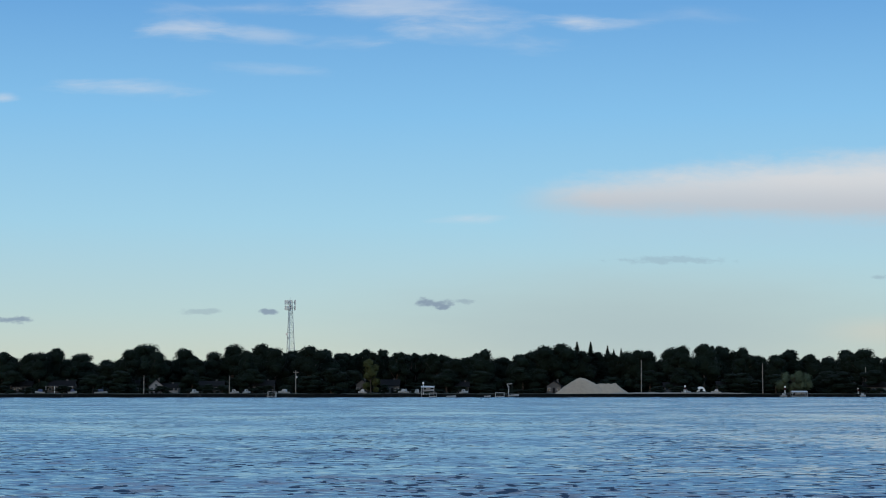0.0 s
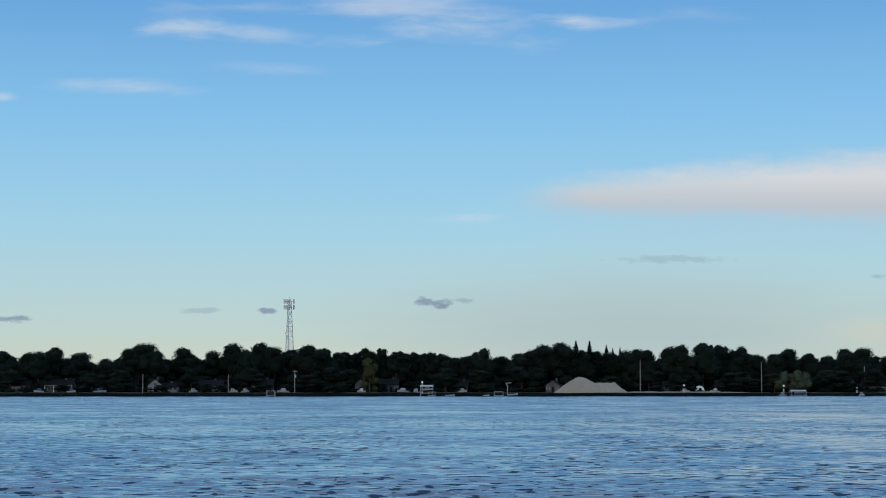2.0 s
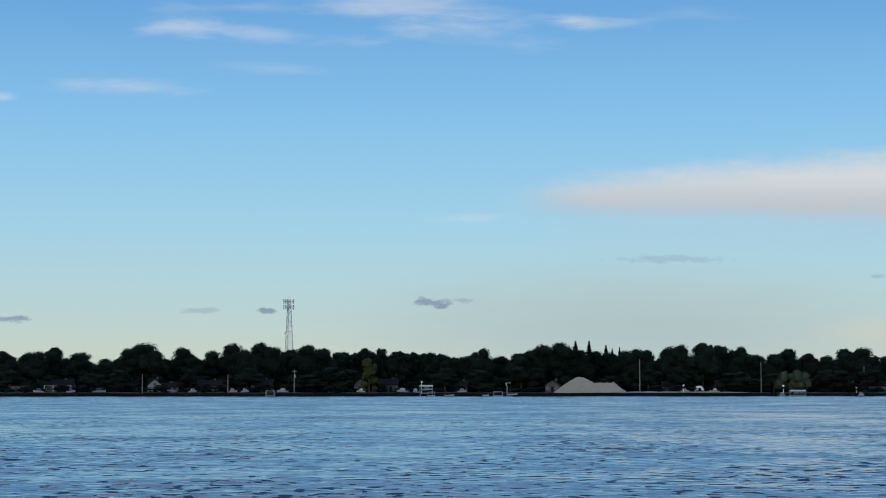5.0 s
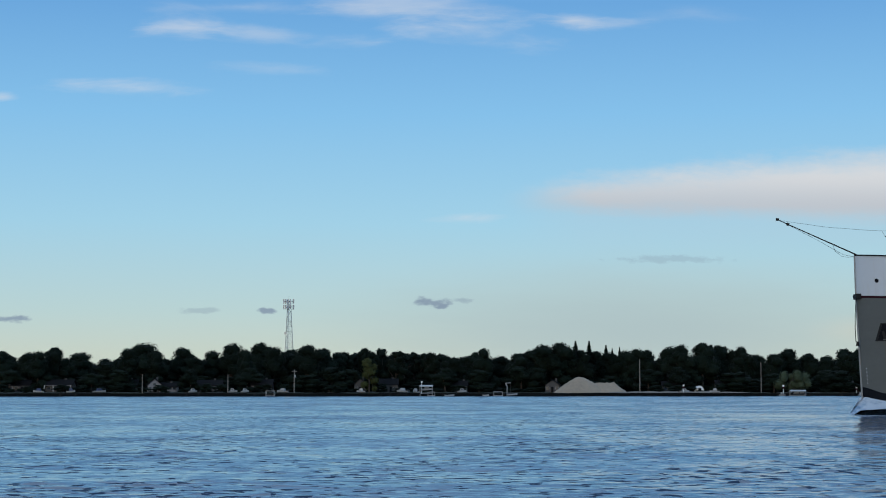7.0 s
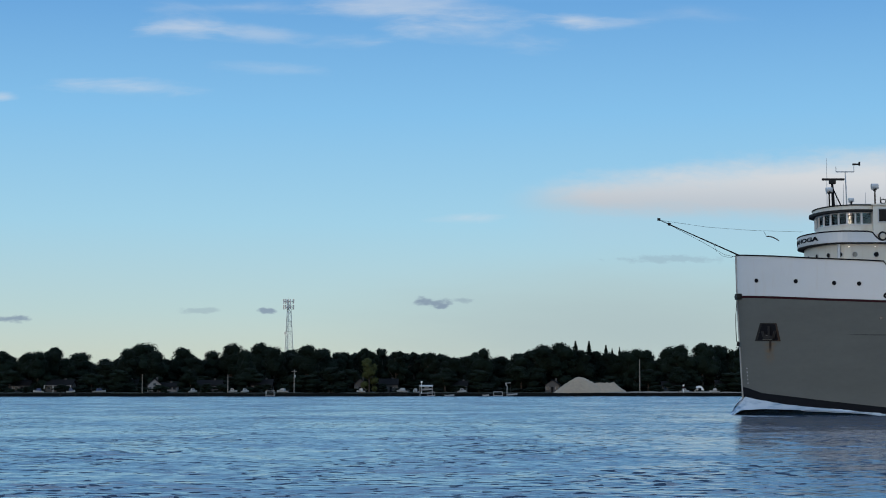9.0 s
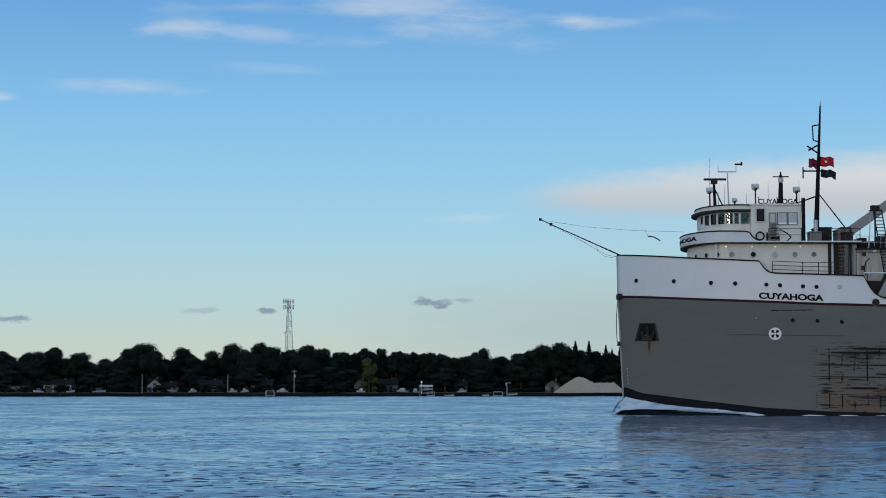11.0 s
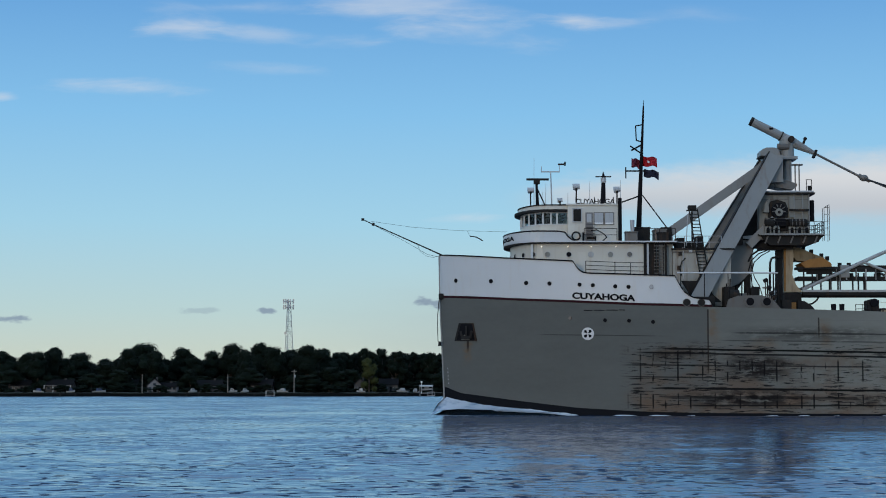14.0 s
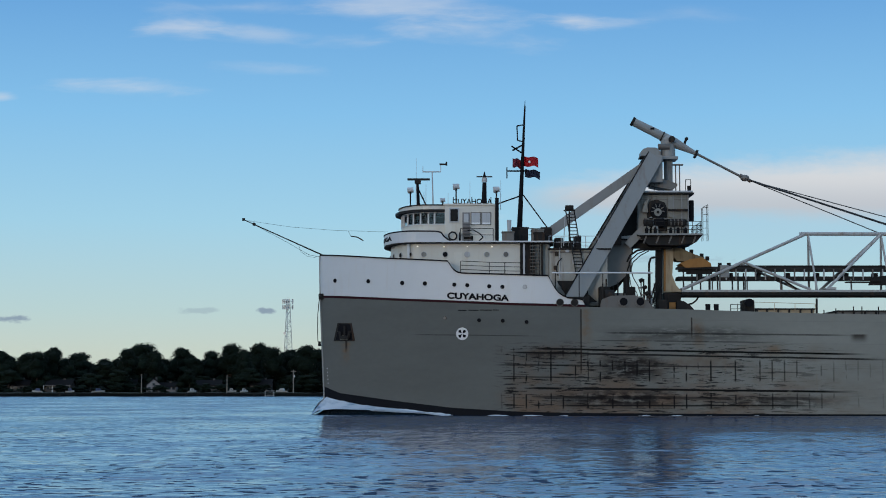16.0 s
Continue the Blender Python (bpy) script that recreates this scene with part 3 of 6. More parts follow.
def broadleaf(seed, lobes=16, spread=1.0, low=0.03, leaf="leaf", size=0.36, count=4200, label="dark full-crowned broadleaf tree on the far bank", open_=1.0):
    """A 15 m tree about 11 m across: trunk, limbs and an uneven crown."""
    rng = random.Random(seed)
    t = thing("tree", label, "tree", "trees along the far shore")
    part("trunk", trunk_mesh(rng, 15, 0.35, 5, 3.2), "bark", t)
    cs = []
    for i in range(lobes):
        z = low + (0.86 - low) * i / (lobes - 1)
        wide = math.sqrt(max(0.0, 1 - max(0.0, (z - 0.42) / 0.5) ** 2))
        a, d = rng.uniform(0, 6.28), rng.uniform(0.2, 1) ** 0.6 * 3.9 * wide * spread
        cs.append(((math.cos(a) * d, math.sin(a) * d, z * 15), rng.uniform(1.4, 2.6) * open_, rng.uniform(0.7, 0.95)))
    cs.append(((0.3, 0, 12.7), 1.9 * open_, 0.95))
    cs.append(((0, 0, 8.5), 3.3 * open_, 1.2))
    bm = bmesh.new()
    leaf_cards(bm, rng, cs, count, size)
    for c, r, sq in cs:
        n0 = len(bm.verts)
        bmesh.ops.create_icosphere(bm, subdivisions=1, radius=r * 0.86, matrix=Matrix.Translation(c) @ Matrix.Diagonal((1, 1, sq, 1)))
        bm.verts.ensure_lookup_table()
        for v in bm.verts[n0:]:
            v.co += Vector((rng.uniform(-.3, .3), rng.uniform(-.3, .3), rng.uniform(-.3, .3)))
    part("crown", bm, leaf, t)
    return t


def conifer(seed):
    rng = random.Random(seed)
    t = thing("conifer", "narrow dark spruce standing above the treeline", "tree", "trees along the far shore")
    part("trunk", tube((0, 0, -0.3), (0, 0, 14.5), 0.25, 0.04, None, 6), "bark", t)
    bm = bmesh.new()
    for i in range(30):
        z = 2.0 + 12.8 * i / 29
        r = 3.3 * (1 - (z - 2) / 12.9) ** 1.1 * rng.uniform(0.7, 1.15) + 0.06
        for j in range(13):
            a = j * 0.483 + i * 0.9 + rng.uniform(-.2, .2)
            e = Vector((math.cos(a) * r, math.sin(a) * r, z - 0.25 * r + rng.uniform(-.2, .2)))
            n = Vector((-math.sin(a), math.cos(a), 0))
            b = Vector((0, 0, z + 0.35))
            for k in range(2):
                s = 0.28 * r + 0.12
                bm.faces.new([bm.verts.new(v) for v in (b, e * 0.6 + b * 0.4 + n * s + Vector((0, 0, -.2 * k)), e, e * 0.6 + b * 0.4 - n * s)])
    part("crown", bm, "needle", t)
    return t


def willow(seed):
    rng = random.Random(seed)
    t = thing("willow", "rounded pale green willow near the water", "tree", "trees along the far shore")
    part("trunk", trunk_mesh(rng, 9, 0.4, 5, 2.5), "bark", t)
    cs = [((rng.uniform(-5.2, 5.2), rng.uniform(-2.5, 2.5), 0), rng.uniform(1.3, 1.9), 1.2) for _ in range(22)]
    cs = [((x, y, 2.0 + rng.uniform(0.0, 1.0) * 5.6 * math.sqrt(max(0.05, 1 - (x / 6.3) ** 2))), r, s) for (x, y, _), r, s in cs]
    bm = bmesh.new()
    leaf_cards(bm, rng, cs, 3400, 0.36)
    for c, r, sq in cs:
        bmesh.ops.create_icosphere(bm, subdivisions=1, radius=r * 0.85, matrix=Matrix.Translation(c) @ Matrix.Diagonal((1, 1, sq, 1)))
    part("crown", bm, "leaf_pale", t)
    return t


def ray(px, py, dist):
    """Where a bearing and a height meet the upright plane at that distance across the river."""
    a, b, p = (px - 784) / F, (441 - py) / F, radians(4.553)
    k = dist / (math.cos(p) - b * math.sin(p))
    return a * k, 2.1 + (math.sin(p) + b * math.cos(p)) * k


def build_trees():
    kinds = [broadleaf(11), broadleaf(12, 16, 1.1), broadleaf(13, 19, 0.95, 0.03), broadleaf(14, 17, 1.15, 0.05), broadleaf(15, 18, 1.0, 0.03)]
    thin = [broadleaf(21, 11, 0.8, 0.25, "leaf", 0.34, 1500, "ragged thin-crowned tree on the far bank", 0.72),
            broadleaf(22, 12, 0.9, 0.25, "leaf", 0.34, 1500, "ragged thin-crowned tree on the far bank", 0.7)]
    yellow = broadleaf(23, 15, 0.8, 0.1, "leaf_yellow", 0.45, 1700, "yellowish green tree among darker ones", 0.85)
    spruce, wil = conifer(31), willow(41)
    shrub = broadleaf(24, 18, 1.2, 0.05, "leaf", 0.34, 3600, "low dark rounded tree near the bank")
    used = set()
    rng = random.Random(77)

    def plant(src, px, top, wide_px, off, native_w=8.9, native_h=14.7):
        d = shore((px - 784) / F * SHORE) + off
        x, zt = ray(px - 2.6, top - 1.6, d)
        g = 1.35 + off * 0.006
        s, sz = wide_px * d / F / native_w * 1.0, (zt - g) / native_h
        m = pose(x, d, g, 0, 0, rng.uniform(0, 360) if src is not wil else 0) @ Matrix.Diagonal((s, s, sz, 1))
        if src in used:
            copy_thing(src, m @ Matrix.Diagonal([1 / v for v in src.scale] + [1]))
        else:
            used.add(src)
            src.matrix_basis = m

    full_a = [(-22, 628, 50), (4, 622, 52), (52, 625, 46), (70, 624, 48), (97, 616, 40), (140, 626, 62), (118, 634, 40), (190, 641, 44), (226, 618, 52),
              (254, 609, 78), (280, 622, 46), (322, 616, 62), (346, 634, 38), (376, 623, 52), (410, 610, 56), (438, 620, 40), (463, 608, 56), (487, 616, 42)]
    full_b = [(516, 620, 46), (548, 612, 58), (574, 617, 52), (600, 624, 46), (832, 630, 56), (806, 634, 40), (861, 617, 46), (842, 624, 40), (890, 632, 44),
              (916, 627, 50), (940, 622, 50), (966, 612, 62), (990, 608, 62), (1008, 618, 46), (1030, 620, 46), (1058, 622, 48), (1084, 625, 44), (1108, 622, 44)]
    full_c = [(1126, 619, 42), (1150, 620, 50), (1186, 615, 50), (1212, 611, 50), (1245, 607, 58), (1272, 611, 46), (1296, 620, 36), (1314, 614, 52), (1340, 628, 44),
              (1368, 628, 46), (1402, 619, 50), (1436, 626, 46), (1462, 635, 44), (1492, 619, 50), (1526, 617, 58), (1550, 630, 34), (1572, 632, 52), (1600, 622, 56)]
    slim = [(615, 621, 24), (632, 622, 24), (646, 614, 20), (662, 620, 20), (680, 614, 26), (703, 619, 30), (718, 624, 22), (735, 621, 26), (752, 623, 24),
            (768, 622, 24), (784, 624, 24), (88, 618, 26), (1284, 612, 26), (1386, 624, 26), (1258, 608, 22), (506, 619, 22)]
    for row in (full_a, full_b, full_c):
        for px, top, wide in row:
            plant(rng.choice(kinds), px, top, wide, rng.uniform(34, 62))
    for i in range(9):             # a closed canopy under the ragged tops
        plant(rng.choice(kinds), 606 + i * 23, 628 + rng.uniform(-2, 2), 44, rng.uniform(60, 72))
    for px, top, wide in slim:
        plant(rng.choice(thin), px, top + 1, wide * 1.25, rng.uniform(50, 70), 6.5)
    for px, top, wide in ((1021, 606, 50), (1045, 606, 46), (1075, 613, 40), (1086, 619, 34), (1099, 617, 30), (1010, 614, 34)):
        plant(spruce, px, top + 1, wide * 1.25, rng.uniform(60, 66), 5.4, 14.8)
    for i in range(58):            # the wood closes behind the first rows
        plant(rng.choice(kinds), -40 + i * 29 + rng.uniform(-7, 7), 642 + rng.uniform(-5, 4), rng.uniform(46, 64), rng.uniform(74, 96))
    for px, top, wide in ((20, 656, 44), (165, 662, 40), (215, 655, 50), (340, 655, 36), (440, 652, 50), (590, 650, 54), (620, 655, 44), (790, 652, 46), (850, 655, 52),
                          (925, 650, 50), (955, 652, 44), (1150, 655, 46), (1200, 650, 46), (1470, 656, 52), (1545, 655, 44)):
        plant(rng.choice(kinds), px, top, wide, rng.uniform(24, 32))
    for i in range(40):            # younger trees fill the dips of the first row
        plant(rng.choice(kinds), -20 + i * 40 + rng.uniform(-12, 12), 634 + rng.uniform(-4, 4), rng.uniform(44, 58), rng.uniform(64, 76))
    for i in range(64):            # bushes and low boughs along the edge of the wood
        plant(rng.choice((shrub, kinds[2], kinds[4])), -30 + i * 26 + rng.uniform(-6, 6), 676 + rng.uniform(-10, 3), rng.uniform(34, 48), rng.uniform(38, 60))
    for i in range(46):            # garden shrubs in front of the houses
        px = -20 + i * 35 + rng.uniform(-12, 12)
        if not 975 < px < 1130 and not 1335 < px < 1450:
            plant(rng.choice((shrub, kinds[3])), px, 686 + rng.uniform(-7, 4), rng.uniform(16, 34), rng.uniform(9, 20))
    plant(shrub, 1312, 659, 66, 16)
    plant(shrub, 1372, 662, 40, 17)
    plant(shrub, 1490, 656, 54, 18)
    plant(shrub, 555, 664, 50, 22)
    plant(yellow, 656, 634, 34, 12)
    plant(wil, 1406, 655, 66, 9, 13.2, 9.2)
    for src in (*kinds, *thin, yellow, spruce, wil, shrub):
        if src not in used:
            for c in src.children:
                bpy.data.objects.remove(c)
            bpy.data.objects.remove(src)


build_trees()


def stone_pile():
    """A long heap of crushed stone with a main peak and a lower shoulder."""
    d = shore(54) + 7
    cx, zt = ray(1029, 665.5, d)
    k = d / F
    bm = bmesh.new()
    rows = []
    nx, ny = 90, 34
    for j in range(ny):
        row = []
        for i in range(nx):
            x, y = -52 + 140 * i / (nx - 1), -26 + 52 * j / (ny - 1)
            h1 = 29.5 - ((math.hypot(x * (0.62 if x < 0 else 0.56), y * 1.15, 4.5) - 4.2) ** 1.08) * 0.86
            h2 = 19.5 - math.hypot(max(0, abs(x - 44) - 16) * 0.72, y * 0.95)
            h = max(h1, h2, 0) if max(h1, h2) > 0 else 0
            h += (1.6 * noise.noise((x * 0.09, y * 0.09, 1)) + 0.8 * noise.noise((x * 0.3, y * 0.3, 4))) * min(1, h / 4)
            row.append(bm.verts.new((cx + x * k, d + 8 + y * k * 1.3, 1.0 + max(h, 0) * k)))
        rows.append(row)
    face_all(bm, rows)
    for f in bm.faces:
        f.smooth = True
    return tagged(part("stone_pile", bm, "gravel"), "grey heap of crushed stone on the far bank", "stone pile", kind="stuff")


stone_pile()


def gravel_yard():
    """Spilled stone and bare ground along the bank beside the heap."""
    bm = bmesh.new()
    rows = []
    for j in range(9):
        row = []
        for i in range(70):
            x = 62 + 62 * i / 69
            v = j / 8
            edge = 1 - abs(2 * v - 1)
            lump = 0.5 + 0.5 * noise.noise((x * 0.22, v * 3, 2))
            fade = min(1.0, i / 4, (69 - i) / 12)
            row.append(bm.verts.new((x, shore(x) + 1.6 + 9 * v, 1.12 + (0.15 + 0.75 * lump * edge) * fade * min(1, edge * 3))))
        rows.append(row)
    face_all(bm, rows)
    for f in bm.faces:
        f.smooth = True
    return tagged(part("gravel_bank", bm, "gravel_dim"), "low bank of spilled crushed stone by the water", "gravel", kind="stuff")


gravel_yard()


def cell_tower():
    d = shore(-58) + 95
    x, zt = ray(511.5, 527, d)
    t = thing("cell_tower", "tall grey lattice phone mast behind the trees", "tower", at=pose(x, d, 1.6))
    H = zt - 1.6
    def leg(i, z):
        r = 2.9 + (0.75 - 2.9) * min(1, z / (H - 3))
        return Vector((math.cos(i * 2.094 + 0.4) * r, math.sin(i * 2.094 + 0.4) * r, z))
    for i in range(3):
        part("leg", tube(leg(i, 0), leg(i, H - 1.0), 0.17, 0.12, None, 6), "galv", t)
    z, k = 0.0, 0
    while z < H - 4:
        step = 2.9 - 1.2 * z / H
        for i in range(3):
            part("brace", tube(leg(i, z), leg((i + 1 + k) % 3 if (i + 1 + k) % 3 != i else (i + 1) % 3, z + step), 0.075, 0.075, None, 4), "galv", t)
            part("strut", tube(leg(i, z), leg((i + 1) % 3, z), 0.06, 0.06, None, 4), "galv", t)
        z, k = z + step, 1 - k
    for lvl, zz in enumerate((H - 1.6, H - 4.0)):
        for s in range(3):
            a = s * 2.094 + 0.2
            c = Vector((math.cos(a) * 1.7, math.sin(a) * 1.7, zz))
            n = Vector((-math.sin(a), math.cos(a), 0))
            rail = part("antenna_rail", tube(c - n * 1.6, c + n * 1.6, 0.07, 0.07, None, 5), "galv", t)
            part("arm", tube((0, 0, zz), c, 0.08, 0.08, None, 5), "galv", t)
            for off in (-1.45, -0.5, 0.5, 1.45):
                p = c + n * off + Vector((math.cos(a), math.sin(a), 0)) * 0.2
                part("antenna_panel", box(p.x - 0.17, p.x + 0.17, p.y - 0.15, p.y + 0.15, p.z - 0.95, p.z + 0.95), "galv", rail)
    part("lightning_rod", tube((0, 0, H - 3), (0, 0, H + 0.6), 0.06, 0.02, None, 5), "galv", t)
    p = leg(1, H * 0.62)
    part("dish", tube(p + Vector((-0.2, -0.5, 0)), p + Vector((-0.25, -0.9, 0)), 0.55, 0.6, None, 10), "galv", t)
    return t


cell_tower()


# ---- the lake freighter: x runs aft from the stem, port side at -y, z from the waterline ----
BEAM = 9.15


def half_beam(a, z=9.0):
    """Half the hull's width at a metres aft of the stem and z over the water."""
    lead = 0.045 * max(0.0, 12.0 - z)
    s = min(max((a - lead) / 26.0, 0.0), 1.0)
    out = BEAM * (1 - (1 - s) ** 2.2) ** (0.75 + 0.012 * max(0.0, 9 - z))
    if a > 168:
        out *= math.sqrt(max(0.0, 1 - ((a - 168) / 21.5) ** 2)) * 0.75 + 0.25
    return out


def line(points, a):
    """A height along the hull, from knots (a, z), eased between them."""
    for (a0, z0), (a1, z1) in zip(points[:-1], points[1:]):
        if a <= a1:
            return z0 + (z1 - z0) * max(0.0, (a - a0) / (a1 - a0))
    return points[-1][1]


TOP = [(0, 14.0), (5.9, 13.39), (11.4, 12.98), (11.55, 12.6), (11.8, 12.2), (12.2, 11.98), (12.6, 11.93), (19.9, 11.62), (20.0, 11.1), (20.25, 10.5),
       (20.7, 10.05), (21.3, 9.78), (22.6, 9.62), (22.75, 9.06)]
WHITE = [(0, 10.26), (0.42, 10.25), (6.9, 9.77), (16.4, 9.24), (22.75, 9.05)]
SHEER = [(22.75, 9.05), (33, 8.78), (40, 8.54), (48, 8.4), (90, 8.1), (150, 8.1), (189, 9.4)]
BOOT = [(0, 2.5), (0.7, 2.37), (1.9, 1.88), (6.9, 1.21), (11.7, 0.65), (16.4, 0.38), (21, 0.25), (35, 0.16), (60, 0.1), (189, 0.1)]


def stations(a0, a1, fine=0.22):
    out, a = [], a0
    while a < a1:
        out.append(a)
        a += fine if a < 3 else 0.4 if a < 24 else 2.0 if a < 60 else 6.0
    return out + [a1]


def side_strip(sts, lo, hi, n, inset=0.0):
    """Plating on both sides between two height lines."""
    bm = bmesh.new()
    for sgn in (-1, 1):
        rows = []
        for a in sts:
            z0, z1 = lo(a), hi(a)
            row = []
            for i in range(n + 1):
                z = z0 + (z1 - z0) * i / n
                row.append(bm.verts.new((max(a, 0.045 * max(0.0, 12 - z)), sgn * (half_beam(a, z) + inset), z)))
            rows.append(row if sgn > 0 else row[::-1])
        face_all(bm, rows)
    bmesh.ops.remove_doubles(bm, verts=bm.verts, dist=0.002)
    for f in bm.faces:
        f.smooth = True
    return bm


def white_line(a):
    return line(WHITE, a) if a <= 22.75 else line(SHEER, a)


ship = thing("lake_freighter", "grey and white self-unloading lake freighter with rust-streaked hull, under way", "ship")
hull = part("hull", side_strip(stations(0, 189), lambda a: line(BOOT, a), white_line, 10), "hull", ship, "grey hull plating, scraped and rust streaked")
part("boot_top", side_strip(stations(0, 189), lambda a: -3.5, lambda a: line(BOOT, a), 3), "boot", hull, "black boot top at the waterline")
topside = part("forecastle_plating", side_strip(stations(0, 22.75, 0.2), lambda a: line(WHITE, a) + 0.16, lambda a: line(TOP, a), 6), "white", ship, "white painted forecastle")
part("red_stripe", side_strip(stations(0, 22.75, 0.2), lambda a: line(WHITE, a) - 0.02, lambda a: line(WHITE, a) + 0.18, 1, 0.02), "red", hull, "dark red stripe")


def cap_rail():
    bm = bmesh.new()
    for sgn in (-1, 1):
        pts = [(a, sgn * (half_beam(a, line(TOP, a)) - 0.02), line(TOP, a) + 0.03) for a in stations(0, 22.9, 0.3)]
        pts = pts[:1] + [p for p in pts[1:]]
        rows = []
        for x, y, z in pts:
            rows.append([bm.verts.new((x, y - 0.11, z - 0.05)), bm.verts.new((x, y + 0.11, z - 0.05)), bm.verts.new((x, y + 0.11, z + 0.06)), bm.verts.new((x, y - 0.11, z + 0.06))])
        face_all(bm, rows, True)
    return bm


part("cap_rail", cap_rail(), "black", topside, "dark cap rail")


def deck_plate(a0, a1, z, inset=0.1):
    bm = bmesh.new()
    rows = []
    for a in stations(a0, a1, 0.4):
        w = max(half_beam(a, z(a)) - inset, 0.02)
        rows.append([bm.verts.new((a, s * w, z(a))) for s in (-1, 0, 1)])
    face_all(bm, rows)
    return bm


part("forecastle_deck", deck_plate(0.4, 22.7, lambda a: line(((0, 12.7), (11.4, 11.9), (22.7, 11.0)), a) if a < 19.8 else 9.5), "deck", ship)
part("main_deck", deck_plate(19.8, 188.9, lambda a: line(SHEER, max(a, 22.8)) - 0.05), "deck", ship)


def transom():
    bm = bmesh.new()
    w = half_beam(189)
    vs = [bm.verts.new((189, s * w, z)) for s, z in ((-1, -3.5), (1, -3.5), (1, 9.4), (-1, 9.4))]
    bm.faces.new(vs)
    return bm


part("transom", transom(), "hull", hull)


def on_hull(a, z, out=0.0):
    """A place on the port side, its outward normal, and a frame to build on."""
    e = 0.05
    t = Vector((2 * e, -(half_beam(a + e, z) - half_beam(a - e, z)), 0)).normalized()
    n = Vector((t.y, -t.x, 0))
    if n.y > 0:
        n = -n
    return Vector((a, -half_beam(a, z), z)) + n * out, n


def porthole(a, z, r, parent, mat="black", rim="steel"):
    for side in (-1, 1):
        p, n = on_hull(a, z)
        if side == 1:
            p, n = Vector((p.x, -p.y, p.z)), Vector((n.x, -n.y, 0))
        ob = part("porthole", tube(p - n * 0.06, p + n * 0.05, r, r * 0.96, None, 16), rim, parent)
        part("port_glass", tube(p, p + n * 0.07, r * 0.84, r * 0.84, None, 16), mat, ob)


for a, z in ((1.48, 11.68), (4.48, 11.49), (7.44, 11.25), (9.38, 11.15), (11.87, 11.01), (12.96, 10.94), (14.8, 10.82), (15.89, 10.76)):
    porthole(a, z, 0.19 if a < 11 else 0.18, topside, "black", "dark")
porthole(17.76, 10.74, 0.19, topside, "pale", "grey")
for a, z in ((11.06, 8.2), (13.95, 7.98), (15.92, 7.92), (17.89, 7.81)):
    porthole(a, z, 0.17, hull, "black" if a > 12 else "steel", "dark")
for a, z in ((20.67, 9.42), (21.88, 9.40)):
    porthole(a, z, 0.34, topside, "dark", "steel")

# name on the bow, laid on the flare
def on_bow(sgn):
    def place(u, v, w):
        a = 11.25 + u if sgn < 0 else 16.4 - u
        z = 9.86 - 0.056 * (a - 11.25) + v
        return (a, sgn * (half_beam(a, z) + 0.03 + w), z)
    return place


letters("CUYAHOGA", 0.70, 5.2, on_bow(-1), topside, "black", "ship_name", "dark painted ship's name", 0.01, 0.03)
letters("CUYAHOGA", 0.70, 5.2, on_bow(1), topside, "black", "ship_name", "dark painted ship's name", 0.01, 0.03)


def bars():
    """Small unreadable line of writing under the name."""
    bm = bmesh.new()
    for a0, a1 in ((12.2, 12.9), (13.05, 13.9), (14.0, 15.0), (15.1, 15.6)):
        vs = []
        for a, z in ((a0, 8.80), (a1, 8.78), (a1, 8.85), (a0, 8.87)):
            p, n = on_hull(a, z, 0.02)
            vs.append(bm.verts.new(p))
        bm.faces.new(vs)
    return bm


part("small_writing", bars(), "black", hull)


def thruster_mark():
    c, n = on_hull(12.53, 6.86, 0.02)
    t = Vector((-n.y, n.x, 0))
    disc = part("thruster_mark", tube(c - n * 0.03, c, 0.53, 0.53, None, 28), "white", hull, "white round thruster mark with four dark blades")
    for k in range(4):
        a0 = math.pi / 4 + k * math.pi / 2
        bm = bmesh.new()
        pts = []
        for rr, da in ((0.07, -0.3), (0.36, -0.42), (0.42, 0), (0.36, 0.42), (0.07, 0.3)):
            pts.append(bm.verts.new(c + n * 0.012 + (t * math.cos(a0 + da) + Vector((0, 0, 1)) * math.sin(a0 + da)) * rr))
        bm.faces.new(pts)
        part("blade", bm, "black", disc)


thruster_mark()


def anchor_pocket():
    corners = [(1.75, 7.96), (2.99, 7.92), (3.3, 6.36), (1.38, 6.40)]
    inner = [(1.87, 7.86), (2.9, 7.82), (3.1, 6.46), (1.55, 6.5)]
    bm = bmesh.new()
    o = [bm.verts.new(on_hull(a, z, 0.06)[0]) for a, z in corners]
    b = [bm.verts.new(on_hull(a, z, 0.03)[0]) for a, z in inner]
    face_all(bm, [o, b], True)
    r = [bm.verts.new(on_hull(a, z, -0.02)[0]) for a, z in corners]
    face_all(bm, [r, o], True)
    pocket = part("anchor_pocket", bm, "dark", hull, "dark recessed anchor pocket")
    bm = bmesh.new()
    bm.faces.new([bm.verts.new(on_hull(a, z, 0.022)[0]) for a, z in inner])
    # flat black face: the pocket's inner shade is in the colour
    part("recess", bm, "black", pocket)
    c, n = on_hull(2.45, 7.0, 0.16)
    t = Vector((-n.y, n.x, 0))
    up = Vector((0, 0, 1))
    bm = beam(c - up * 0.25, c + up * 0.7, 0.16, 0.16)
    beam(c - up * 0.3 - t * 0.5, c - up * 0.3 + t * 0.5, 0.22, 0.26, bm)
    for s in (-1, 1):
        beam(c - up * 0.3 + t * 0.45 * s, c + up * 0.25 + t * 0.62 * s, 0.14, 0.2, bm)
    part("anchor", bm, "dark", pocket, "rusty stockless anchor")


